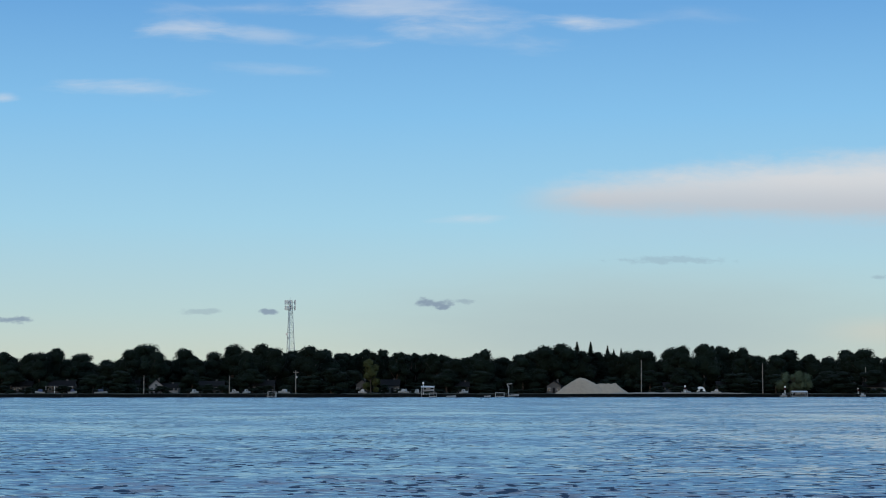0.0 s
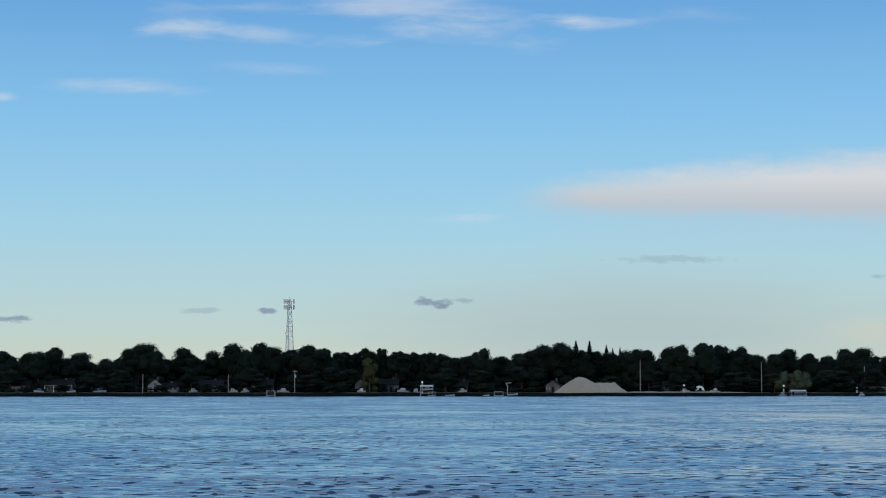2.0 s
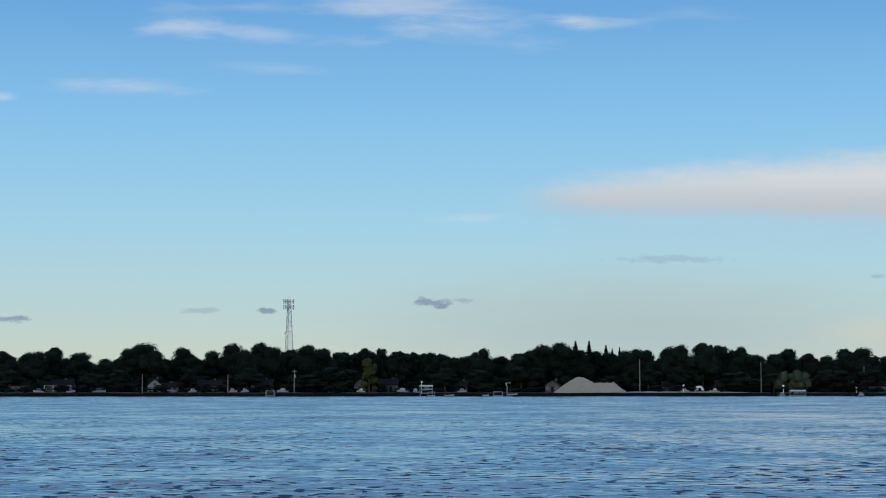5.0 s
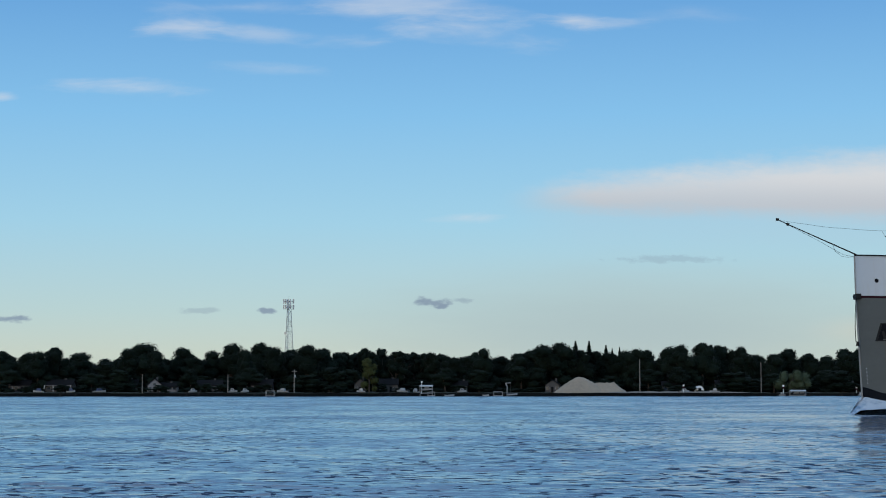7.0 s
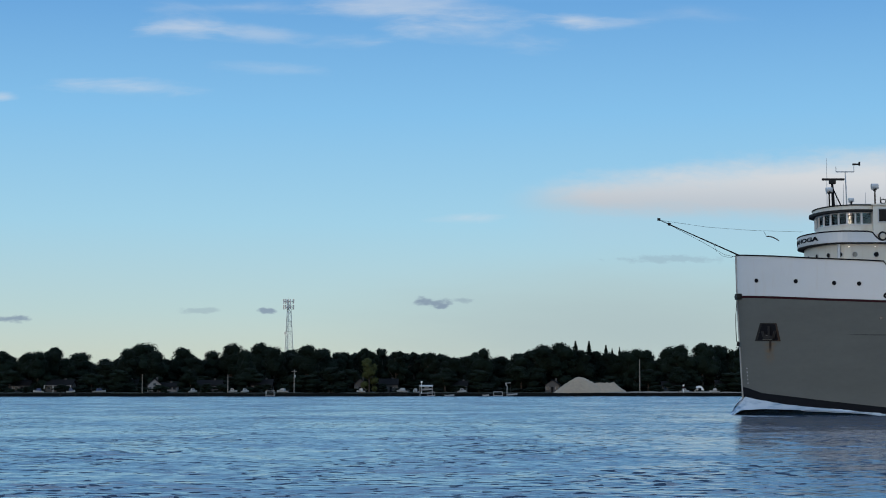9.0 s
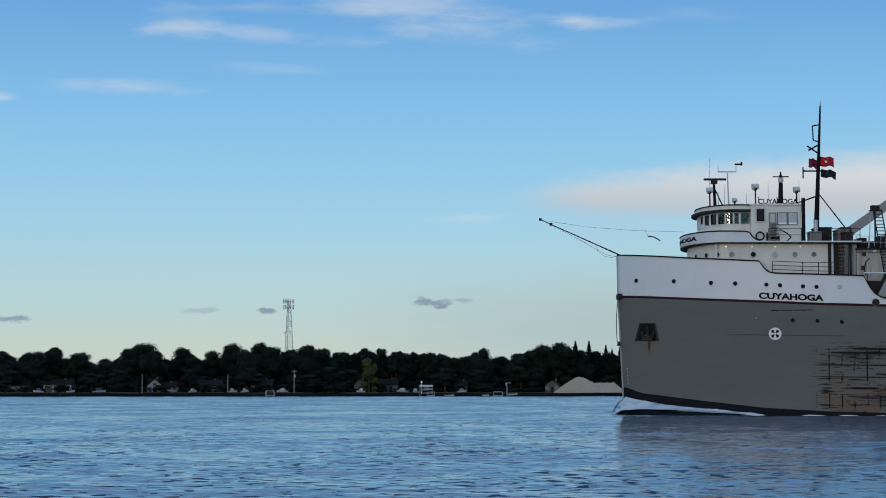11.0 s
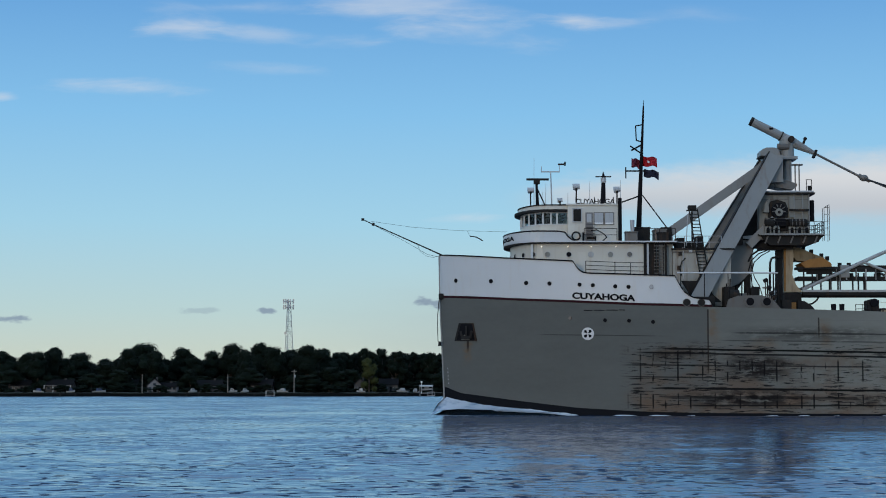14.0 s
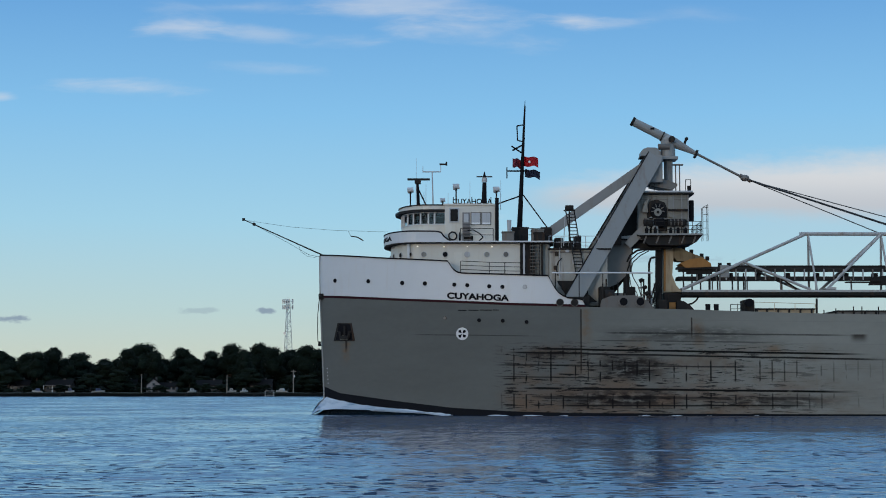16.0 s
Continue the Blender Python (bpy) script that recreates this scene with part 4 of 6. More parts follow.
anchor_pocket()
part("stem_bar", curve_tube([(0.02, 0, 14.0), (0.08, 0, 10.3), (0.4, 0, 3.0), (0.56, 0, -0.5)], 0.09, 8), "grey", hull)
bm = box(-0.05, 0.75, -0.62, 0.62, 10.12, 10.62, None, 0.06)
tube((0.1, -0.7, 10.4), (0.1, 0.7, 10.4), 0.16, 0.16, bm, 10)
part("stem_roller", bm, "dark", topside, "dark fairlead roller at the stem")
part("stem_line", curve_tube([(0.0, -0.35, 10.2), (-0.12, -0.4, 8.8), (-0.14, -0.4, 7.6), (-0.1, -0.4, 6.4), (0.14, -0.42, 6.2)], 0.035), "dark", hull)
bm = bmesh.new()
bmesh.ops.create_cone(bm, cap_ends=True, segments=8, radius1=0.16, radius2=0.1, depth=0.4, matrix=Matrix.Translation((0.05, -0.42, 6.2)))
part("shackle", bm, "dark", hull)
for k in range(5):
    z = 2.7 + 0.32 * k
    c, n = on_hull(0.85 - 0.02 * k, z, 0.012)
    part("draught_mark", box(c.x - 0.05, c.x + 0.05, c.y - 0.02, c.y + 0.02, z, z + 0.09), "pale", hull)

# steering pole over the bow
spar = part("steering_pole", tube((0.6, 0, 13.9), (-6.75, 0, 17.2), 0.065, 0.04, None, 8), "dark", ship, "long slanted steering pole")
part("tip_light", box(-6.9, -6.65, -0.1, 0.1, 17.12, 17.34), "dark", spar)
part("collar", tube((-5.75, 0, 16.76), (-5.95, 0, 16.85), 0.14, 0.14, None, 8), "dark", spar)
part("pole_line", curve_tube([(-6.4, 0, 17.05), (-3, 0, 15.25), (-1.0, 0, 14.1), (-0.1, -0.1, 13.9)], 0.015, 4), "wire", spar)
part("slack_line", curve_tube([(-1.9, 0, 15.0), (-1.7, 0, 14.4), (-1.1, 0, 13.95), (-0.5, 0, 13.85), (0.1, 0, 14.0)], 0.012, 4), "wire", spar)
part("aerial_wire", curve_tube([(-6.6, 0, 17.15), (-2.5, 0, 16.55), (1.5, 0, 16.25), (6.0, 0, 16.12)], 0.012, 4), "wire", ship)
part("streamer", curve_tube([(2.75, 0, 15.72), (3.0, 0, 15.72), (3.3, 0, 15.65), (3.6, 0, 15.5), (3.85, 0, 15.33)], 0.055, 5), "dark", ship, "small dark pennant curled by the wind")
part("streamer_line", curve_tube([(2.5, 0, 16.22), (2.75, 0, 15.72)], 0.012, 4), "wire", ship)


# ---- forward deckhouse ----
def bowed(a0, a1, width, z0, z1, nose, n=16, flare=0.0, top=True, bm=None, thick=None):
    """A house that is straight aft and rounded in front: nose is the depth of the rounding."""
    bm = bm or bmesh.new()
    prof = [(a1, -width)]
    for i in range(n + 1):
        t = -math.pi / 2 + math.pi * i / n
        prof.append((a0 + nose - nose * math.cos(t), width * math.sin(t)))
    prof.append((a1, width))
    rows = []
    for z, f in ((z0, 0), (z1, flare)):
        rows.append([bm.verts.new((x - f, y * (1 + f / width), z)) for x, y in prof])
    face_all(bm, rows, True)
    if top:
        bm.faces.new(rows[1]), bm.faces.new(rows[0][::-1])
    bmesh.ops.recalc_face_normals(bm, faces=bm.faces)
    return bm, prof


def wall_part(name, mat, parent, *args, label="", **kw):
    bm, prof = bowed(*args, **kw)
    return part(name, bm, mat, parent, label)


def flat_port(a, z, y, r, parent, mat):
    ob = part("porthole", tube((a, y + 0.04, z), (a, y - 0.07, z), r, r * 0.95, None, 16), "pale", parent)
    part("port_glass", tube((a, y, z), (a, y - 0.085, z), r * 0.8, r * 0.8, None, 16), mat, ob)


def front_port(a0, nose, width, ang, z, r, parent, mat):
    t = radians(ang)
    p = Vector((a0 + nose - nose * math.cos(t), width * math.sin(t), z))
    n = Vector((-math.cos(t) * width, math.sin(t) * nose, 0)).normalized()
    ob = part("porthole", tube(p - n * 0.04, p + n * 0.06, r, r * 0.95, None, 14), "pale", parent)
    part("port_glass", tube(p, p + n * 0.075, r * 0.8, r * 0.8, None, 14), mat, ob)


deckhouse = thing("deckhouse", "", "")
deckhouse.parent = ship
texas = wall_part("cabin_wall", "cream", deckhouse, 6.3, 17.5, 5.5, 11.6, 14.66, 2.6, label="cream cabin wall with round ports")
for a, mat in ((9.28, "weathered"), (11.1, "black"), (12.98, "pale"), (14.66, "weathered"), (16.29, "steel")):
    flat_port(a, 13.7, -5.5, 0.26, texas, mat)
for ang in (-72, -52, -30, -8, 14, 36):
    front_port(6.3, 2.6, 5.5, ang, 13.7, 0.24, texas, "dark")
part("corner_post", box(7.85, 8.05, -5.42, -5.22, 11.8, 14.6), "white", texas)
for a in (8.75, 11.0, 13.0, 15.1):
    part("deck_lamp", ball((a, -5.66, 14.36), 0.055, None, sub=1), "lit", texas, "small lit deck lamp")
part("door_frame", box(11.85, 12.55, -5.56, -5.4, 11.75, 13.9), "cream", texas)
part("bridge_deck", bowed(5.75, 20.3, 5.9, 14.66, 14.84, 2.9)[0], "white", deckhouse)
part("deck_edge", bowed(5.70, 20.34, 5.94, 14.63, 14.72, 2.92)[0], "dark", deckhouse)


def bridge_bulwark():
    bm = bmesh.new()
    w, nose, a0 = 5.85, 2.9, 5.7
    prof = [(11.6, 14.82, -w), (11.3, 14.95, -w), (11.0, 15.2, -w), (10.75, 15.55, -w), (10.3, 15.64, -w)]
    n = 22
    for i in range(n + 1):
        t = -math.pi / 2 + math.pi * i / n
        prof.append((a0 + nose - nose * math.cos(t), 15.66, w * math.sin(t)))
    prof += [(10.3, 15.64, w), (10.75, 15.55, w), (11.0, 15.2, w), (11.6, 14.82, w)]
    rows = [[bm.verts.new((x, y, 14.80)) for x, z, y in prof], [bm.verts.new((x, y, z)) for x, z, y in prof],
            [bm.verts.new((x + 0.1, y * 0.985, z)) for x, z, y in prof], [bm.verts.new((x + 0.1, y * 0.985, 14.80)) for x, z, y in prof]]
    face_all(bm, rows)
    return bm, prof


bb, prof = bridge_bulwark()
bulwark = part("bridge_bulwark", bb, "white", deckhouse, "white bulwark round the bridge front")
part("bulwark_rail", curve_tube([(x, y, z + 0.02) for x, z, y in prof], 0.06, 6), "black", bulwark)


def round_front(u, v, w):
    """Letters round the front of the bridge bulwark."""
    wd, nose, a0 = 5.85, 2.9, 5.7
    t = radians(44) - radians(88) * (u / 6.4)
    t = -t
    p = Vector((a0 + nose - nose * math.cos(t), -wd * math.sin(t) * -1, 0))
    nrm = Vector((-math.cos(t) * wd, math.sin(t) * nose, 0)).normalized()
    p = Vector((p.x, p.y, 15.02 + v)) + nrm * (0.03 + w)
    return p


letters("CUYAHOGA", 0.5, 6.4, lambda u, v, w: round_front(6.4 - u, v, w), bulwark, "black", "bridge_name", "dark ship's name on the bridge front", 0.01, 0.02)

# wheelhouse with its ring of windows
wheel = wall_part("wheelhouse_wall", "cream", deckhouse, 7.25, 15.35, 4.3, 14.8, 16.4, 2.4, label="cream wheelhouse")
part("window_sill", bowed(7.2, 11.2, 4.35, 16.36, 16.44, 2.4)[0], "white", wheel)
bm = bmesh.new()
rows = [[bm.verts.new((7.33 + 2.36 - 2.36 * math.cos(-math.pi / 2 + math.pi * i / 24), 4.25 * math.sin(-math.pi / 2 + math.pi * i / 24), z)) for i in range(25)] for z in (16.4, 17.42)]
for y in (-4.25, 4.25):
    box(9.7, 11.1, y - 0.01, y + 0.01, 16.4, 17.42, bm)
face_all(bm, rows)
part("window_band", bm, "pane", wheel, "clear wheelhouse windows")
part("console", box(8.4, 9.6, -2.5, 2.5, 14.9, 16.5, None, 0.08), "dark", wheel)
part("ceiling_panel", bowed(7.5, 11.0, 4.1, 17.02, 17.4, 2.2)[0], "dark", wheel)
for y in (-1.6, 0.2, 1.9):
    part("screen", box(8.6, 8.8, y - 0.35, y + 0.35, 16.55, 17.0), "black", wheel)
part("window_head", bowed(7.22, 11.2, 4.33, 17.38, 17.46, 2.4)[0], "white", wheel)
for i in range(12):
    t = -math.pi / 2 + math.pi * i / 11
    p = (7.25 + 2.4 - 2.4 * math.cos(t), 4.32 * math.sin(t))
    part("mullion", box(p[0] - 0.07, p[0] + 0.07, p[1] - 0.08, p[1] + 0.08, 16.4, 17.42), "white", wheel)
for y in (-4.32, 4.32):
    part("mullion", box(10.1, 10.26, y - 0.06, y + 0.06, 16.4, 17.42), "white", wheel)
roof = part("wheelhouse_roof", bowed(6.68, 11.3, 4.8, 17.46, 17.66, 2.9)[0], "dark", deckhouse, "dark visor round the wheelhouse roof")
part("roof_top", bowed(7.0, 11.3, 4.6, 17.68, 18.06, 2.7)[0], "cream", roof)
part("roof_edge", bowed(6.95, 11.3, 4.65, 18.0, 18.1, 2.72)[0], "dark", roof)
chart = part("chart_room", box(11.06, 15.4, -4.9, 4.9, 14.8, 18.0, None, 0.04), "cream", deckhouse, "cream chart room block behind the wheelhouse")
part("chart_roof", box(10.95, 15.5, -5.0, 5.0, 18.0, 18.12), "cream", chart)
fr = part("window", box(11.45, 12.3, -4.96, -4.85, 16.5, 17.75), "pale", chart)
part("pane", box(11.55, 12.2, -4.985, -4.9, 16.6, 17.65), "dark", fr)
for a0, a1 in ((13.36, 14.1), (14.28, 14.98)):
    fr = part("window", box(a0 - 0.07, a1 + 0.07, -4.97, -4.85, 16.28, 17.38), "steel", chart)
    part("pane", box(a0, a1, -4.99, -4.9, 16.52, 17.32), "pale", fr)
    # daylight through the window is a white strip on the pane
    part("blind", box(a0, a1, -4.995, -4.9, 16.34, 16.5), "boat", fr, "white strip painted as daylight seen through the window")
door = part("door", box(12.58, 13.22, -4.98, -4.85, 14.85, 17.36), "siding", chart, "grey door with an upper pane")
part("door_pane", box(12.7, 13.1, -5.0, -4.9, 16.5, 17.25), "pale", door)
part("dark_doorway", box(12.7, 13.5, -4.99, -4.86, 14.85, 15.35), "dark", chart)
for k in range(6):
    part("tread", box(12.6, 13.35, -5.5, -5.2, 14.95 + 0.27 * k, 15.0 + 0.27 * k), "steel", chart)
# stair to the bridge wing, life ring
part("stair_rail", curve_tube([(13.0, -5.6, 15.75), (13.5, -5.6, 15.8), (14.1, -5.6, 15.45), (14.35, -5.6, 15.15), (14.0, -5.6, 14.85)], 0.05), "black", chart)
bm = bmesh.new()
for i in range(18):
    a = i * math.pi / 9
    tube((11.75 + 0.34 * math.cos(a), -5.3, 15.3 + 0.34 * math.sin(a)), (11.75 + 0.34 * math.cos(a + .35), -5.3, 15.3 + 0.34 * math.sin(a + .35)), 0.07, 0.07, bm, 6)
part("life_ring", bm, "dark", chart)
part("vent_post", box(12.28, 12.4, -5.4, -5.28, 14.8, 15.6), "black", chart)
part("stove_pipe", tube((15.55, -5.0, 14.8), (15.55, -5.0, 18.6), 0.16, 0.16, None, 8), "black", chart)


def railing(name, pts, height, parent, mat="dark", rails=3, r=0.028, every=1.4):
    """Posts and rails along a line; the line's z is the foot."""
    post_no = 0
    for p, q in zip(pts[:-1], pts[1:]):
        p, q = Vector(p), Vector(q)
        n = max(1, round((q - p).length / every))
        for i in range(n + 1):
            c = p.lerp(q, i / n)
            part("rail_post", tube(c, c + Vector((0, 0, height)), r * 1.2, r * 1.2, None, 5), mat, parent)
        for k in range(rails):
            up = Vector((0, 0, height * (k + 1) / rails))
            part("rail", tube(p + up, q + up, r, r, None, 5), mat, parent)


railing("rail", [(12.4, -7.3, 11.95), (14.8, -7.9, 11.8), (17.4, -8.4, 11.72)], 1.05, deckhouse, every=1.7)
railing("rail", [(12.4, -5.8, 14.8), (15.2, -5.8, 14.8)], 1.1, deckhouse, every=2.0, rails=2)
railing("rail", [(17.5, -5.8, 14.8), (20.2, -5.8, 14.8)], 1.1, deckhouse, every=1.4, rails=2)

# sign over the wheelhouse
sign = part("name_board", box(11.75, 15.15, -4.62, -4.55, 18.12, 18.2), "boat", deckhouse)
letters("CUYAHOGA", 0.62, 3.4, lambda u, v, w: (11.75 + u, -4.66 - w, 18.14 + v), sign, "black", "board_letters", "dark letters on the roof board", 0.02, 0.012)
for a in (11.8, 13.4, 15.05):
    part("board_post", tube((a, -4.5, 18.1), (a, -4.5, 18.75), 0.04, 0.04, None, 5), "dark", sign)
railing("rail", [(11.3, 4.9, 18.12), (15.3, 4.9, 18.12)], 1.0, deckhouse, "pale", 2, every=1.0)


# ---- gear on the wheelhouse roof ----
def lamp_head(a, y, z0, z1, s, name="searchlight"):
    ob = part(name, tube((a, y, z0), (a, y, z1), 0.07, 0.07, None, 6), "dark", deckhouse)
    part("lamp_box", tube((a - s, y, z1 + s * 0.9), (a + s, y, z1 + s * 1.1), s, s * 0.85, None, 10), "pale", ob)
    part("yoke", box(a - s * 0.3, a + s * 0.3, y - s * 1.15, y + s * 1.15, z1 - 0.05, z1 + 0.12), "dark", ob)


lamp_head(8.05, -1.5, 18.0, 19.4, 0.27)
lamp_head(12.07, -1.5, 18.1, 19.7, 0.29)
lamp_head(10.9, 2.5, 18.5, 19.0, 0.22)
lamp_head(15.6, -2.0, 18.0, 19.4, 0.28, "horn_light")
radar = part("radar_mast", tube((8.75, 0, 18.0), (8.65, 0, 20.6), 0.16, 0.11, None, 8), "black", deckhouse)
part("scanner", box(7.75, 9.75, -0.12, 0.12, 20.72, 20.9, None, 0.03), "dark", radar, "long radar scanner bar")
part("turning_unit", box(8.4, 8.95, -0.25, 0.25, 20.4, 20.74, None, 0.04), "dark", radar)
part("brace", tube((8.75, 0, 19.9), (9.6, 0.1, 18.1), 0.06, 0.06, None, 6), "black", radar)
vane = part("wind_mast", tube((10.05, 0.5, 18.0), (9.95, 0.5, 21.5), 0.07, 0.05, None, 6), "pale", deckhouse)
part("cross_arm", box(9.1, 10.75, 0.45, 0.55, 21.5, 21.6), "pale", vane)
for a, z in ((9.12, 22.05), (10.72, 22.2)):
    part("arm_end", tube((a, 0.5, 21.5), (a, 0.5, z), 0.035, 0.03, None, 5), "pale", vane)
part("wind_vane", box(10.6, 11.25, 0.47, 0.53, 22.15, 22.3), "dark", vane)
part("vane_tail", box(11.15, 11.3, 0.46, 0.54, 22.1, 22.45), "dark", vane)
for a, y, z in ((9.4, -1, 20.3), (8.5, 1.5, 22.9), (13.28, -1.0, 20.5), (11.35, -1, 19.5), (9.2, 1, 19.8), (16.0, -1.0, 20.6)):
    part("whip_aerial", tube((a, y, 18.0), (a + 0.02, y, z), 0.035, 0.015, None, 5), "pale", deckhouse)
horn = part("signal_mast", tube((14.55, 0, 18.0), (14.6, 0, 20.5), 0.26, 0.18, None, 8), "black", deckhouse)
part("signal_lamp", tube((14.6, 0, 20.55), (14.6, 0, 20.95), 0.24, 0.24, None, 8), "pale", horn)
part("signal_cap", tube((14.6, 0, 20.95), (14.6, 0, 21.5), 0.16, 0.04, None, 8), "black", horn)
part("signal_arm", box(13.9, 15.3, -0.06, 0.06, 21.0, 21.1), "dark", horn)

# ---- mast, flags, stays ----
mast = part("mast", tube((17.63, 0, 14.8), (18.22, 0, 27.4), 0.27, 0.07, None, 10), "black", ship, "tall raked black mast")
part("mast_top", tube((18.2, 0, 27.2), (18.24, 0, 27.9), 0.05, 0.02, None, 6), "black", mast)
part("ladder_frame", curve_tube([(18.0, 0, 24.2), (17.55, 0, 24.3), (17.5, 0, 25.6), (18.05, 0, 25.7)], 0.06), "black", mast)
part("yard", box(16.6, 19.0, -0.08, 0.08, 21.5, 21.62), "black", mast)
part("yard_end", box(16.55, 16.65, -0.05, 0.05, 20.9, 21.9), "black", mast)
part("bracket", beam((17.1, 0, 23.4), (18.0, 0, 23.9), 0.1, 0.14), "black", mast)
part("bracket", beam((17.0, 0, 23.8), (17.9, 0, 23.2), 0.1, 0.12), "black", mast)


def flag(a0, z0, wid, hgt, mat, parent, label, sag=0.25, seed=1):
    bm = bmesh.new()
    rows = []
    for i in range(13):
        s = i / 12
        row = []
        for j in range(7):
            v = j / 6
            row.append(bm.verts.new((a0 + wid * s, 0.22 * math.sin(6 * s + seed + v), z0 + hgt * v - sag * s * s + 0.07 * math.sin(9 * s + seed))))
        rows.append(row)
    face_all(bm, rows)
    bmesh.ops.solidify(bm, geom=bm.faces[:], thickness=0.02)
    return part("flag", bm, mat, parent, label)


fl = flag(17.9, 22.0, 1.5, 0.85, "flag_red", mast, "red flag blown aft", 0.1)
part("flag_emblem", box(18.5, 18.68, -0.3, -0.24, 22.25, 22.45), "boat", fl)
flag(17.1, 21.9, 0.8, 0.8, "flag_maroon", mast, "faded red ensign wrapped round the mast", 0.1, 3)
flag(18.2, 21.0, 1.35, 0.7, "flag_dark", mast, "dark flag blown aft", 0.15, 2)
part("forestay", tube((18.0, 0, 19.4), (15.6, -0.6, 18.5), 0.07, 0.07, None, 5), "black", mast)
part("backstay", tube((18.05, 0, 19.4), (20.3, -0.6, 16.2), 0.06, 0.06, None, 5), "black", mast)

# winches and lockers behind the house
for a0, a1, y0, y1, z0, z1, mat in ((16.0, 17.0, -5.5, -4.2, 14.82, 15.6, "steel"), (16.95, 18.3, -3.5, -1.5, 14.82, 16.15, "dark"), (18.6, 19.6, -4.5, -2.5, 14.82, 15.9, "steel"),
                                    (18.7, 19.6, -5.9, -5.0, 14.82, 15.5, "dark")):
    lk = part("deck_locker", box(a0, a1, y0, y1, z0, z1, None, 0.05), mat, deckhouse)
    part("lid", box(a0 - 0.05, a1 + 0.05, y0 - 0.05, y1 + 0.05, z1, z1 + 0.08), mat, lk)
part("vent_pipe", tube((16.6, -5, 15.5), (16.6, -5, 16.7), 0.15, 0.2, None, 10), "pale", deckhouse)
part("ladder_bulkhead", box(18.55, 19.95, -5.3, 5.3, 11.0, 14.6), "weathered", deckhouse, "stained grey bulkhead behind a ladder")
# solid dark block; its colour stands in for the passage's shade
part("aft_bulkhead", box(17.5, 18.55, -5.6, 5.6, 11.0, 14.6), "dark", deckhouse, "dark block painted as the shaded passage behind the cabins")
for a in (17.75, 18.6, 19.3):
    part("stanchion", box(a, a + 0.16, -5.75, -5.6, 11.0, 14.66), "pale" if a < 18 else "dark", deckhouse)
for a in (18.35, 19.15):
    part("ladder_rail", tube((a, -5.85, 11.6), (a, -5.85, 14.8), 0.05, 0.05, None, 5), "dark", deckhouse)
for k in range(11):
    part("rung", box(18.35, 19.15, -5.9, -5.8, 11.75 + k * 0.29, 11.82 + k * 0.29), "steel", deckhouse)


# ---- self-unloading gear ----
def prism(pts, y0, y1, bm=None):
    """A plate or casing: an outline in the ship's upright plane (x, z), from y0 to y1."""
    bm = bm or bmesh.new()
    rows = [[bm.verts.new((a, y, z)) for a, z in pts] for y in (y0, y1)]
    face_all(bm, rows, True)
    bm.faces.new(rows[0][::-1]), bm.faces.new(rows[1])
    bmesh.ops.recalc_face_normals(bm, faces=bm.faces)
    return bm


def group(name, label=""):
    ob = new(name)
    ob.parent = ship
    return tagged(ob, label)


# house abaft the cabins, with its roof gear
aft = part("winch_house", box(20.0, 25.0, -5.2, 5.2, 9.3, 14.1, None, 0.04), "dingy", ship, "cream winch house abaft the cabins")
part("roof_plate", box(19.9, 25.3, -5.4, 5.4, 14.1, 14.25), "dark", aft)
for a, z in ((20.5, 13.6), (21.4, 13.9), (22.0, 12.9), (20.4, 12.4), (23.3, 13.4)):
    part("pipe_box", box(a, a + 0.28, -5.38, -5.18, z, z + 0.35), "dark" if a < 21 else "pale", aft)
part("wall_pipe", tube((20.9, -5.28, 11.6), (20.9, -5.28, 14.3), 0.05, 0.05, None, 6), "pale", aft)
part("doorway", box(22.4, 23.1, -5.24, -5.1, 11.0, 13.0), "pale", aft)
railing("rail", [(20.0, -5.2, 14.25), (24.2, -5.2, 14.25)], 1.05, aft, "pale", 2, every=1.2)
railing("rail", [(20.0, 5.2, 14.25), (24.2, 5.2, 14.25)], 1.05, aft, "pale", 2, every=1.2)
for a0, a1, z1 in ((20.6, 21.3, 15.3), (21.4, 22.3, 15.0), (22.4, 22.9, 15.5)):
    part("roof_box", box(a0, a1, -3.6, -1.6, 14.25, z1, None, 0.05), "dark", aft)
light_post = part("floodlight_post", tube((21.8, -4.6, 14.25), (21.8, -4.6, 17.7), 0.09, 0.07, None, 6), "dark", aft)
part("floodlight", box(21.45, 22.15, -4.9, -4.3, 17.6, 18.0, None, 0.05), "dark", light_post)
part("light_bar", box(21.3, 22.3, -4.65, -4.55, 17.5, 17.6), "dark", light_post)
for da in (-0.36, 0.36):
    part("ladder_rail", tube((21.75 + da, -5.6, 17.6), (22.95 + da, -5.6, 10.0), 0.055, 0.055, None, 5), "dark", aft)
for k in range(26):
    c = 21.75 + 1.2 * k / 25
    part("rung", box(c - 0.36, c + 0.36, -5.65, -5.55, 17.4 - 7.2 * k / 25, 17.47 - 7.2 * k / 25), "dark", aft)
for a in (21.3, 21.75):
    part("frame_leg", tube((a, -4.4, 14.5), (a + 0.15, -4.4, 17.2), 0.04, 0.04, None, 5), "pale", aft)
for k in range(9):
    a = 20.3 + 0.52 * k
    part("wall_seam", box(a, a + 0.05, -5.235, -5.2, 9.6 + 0.35 * (k % 3), 14.05), "dingy", aft)
part("wall_hose", curve_tube([(20.75, -5.3, 11.9), (20.6, -5.3, 12.5), (20.8, -5.3, 13.1), (21.1, -5.3, 13.4)], 0.05), "dark", aft)
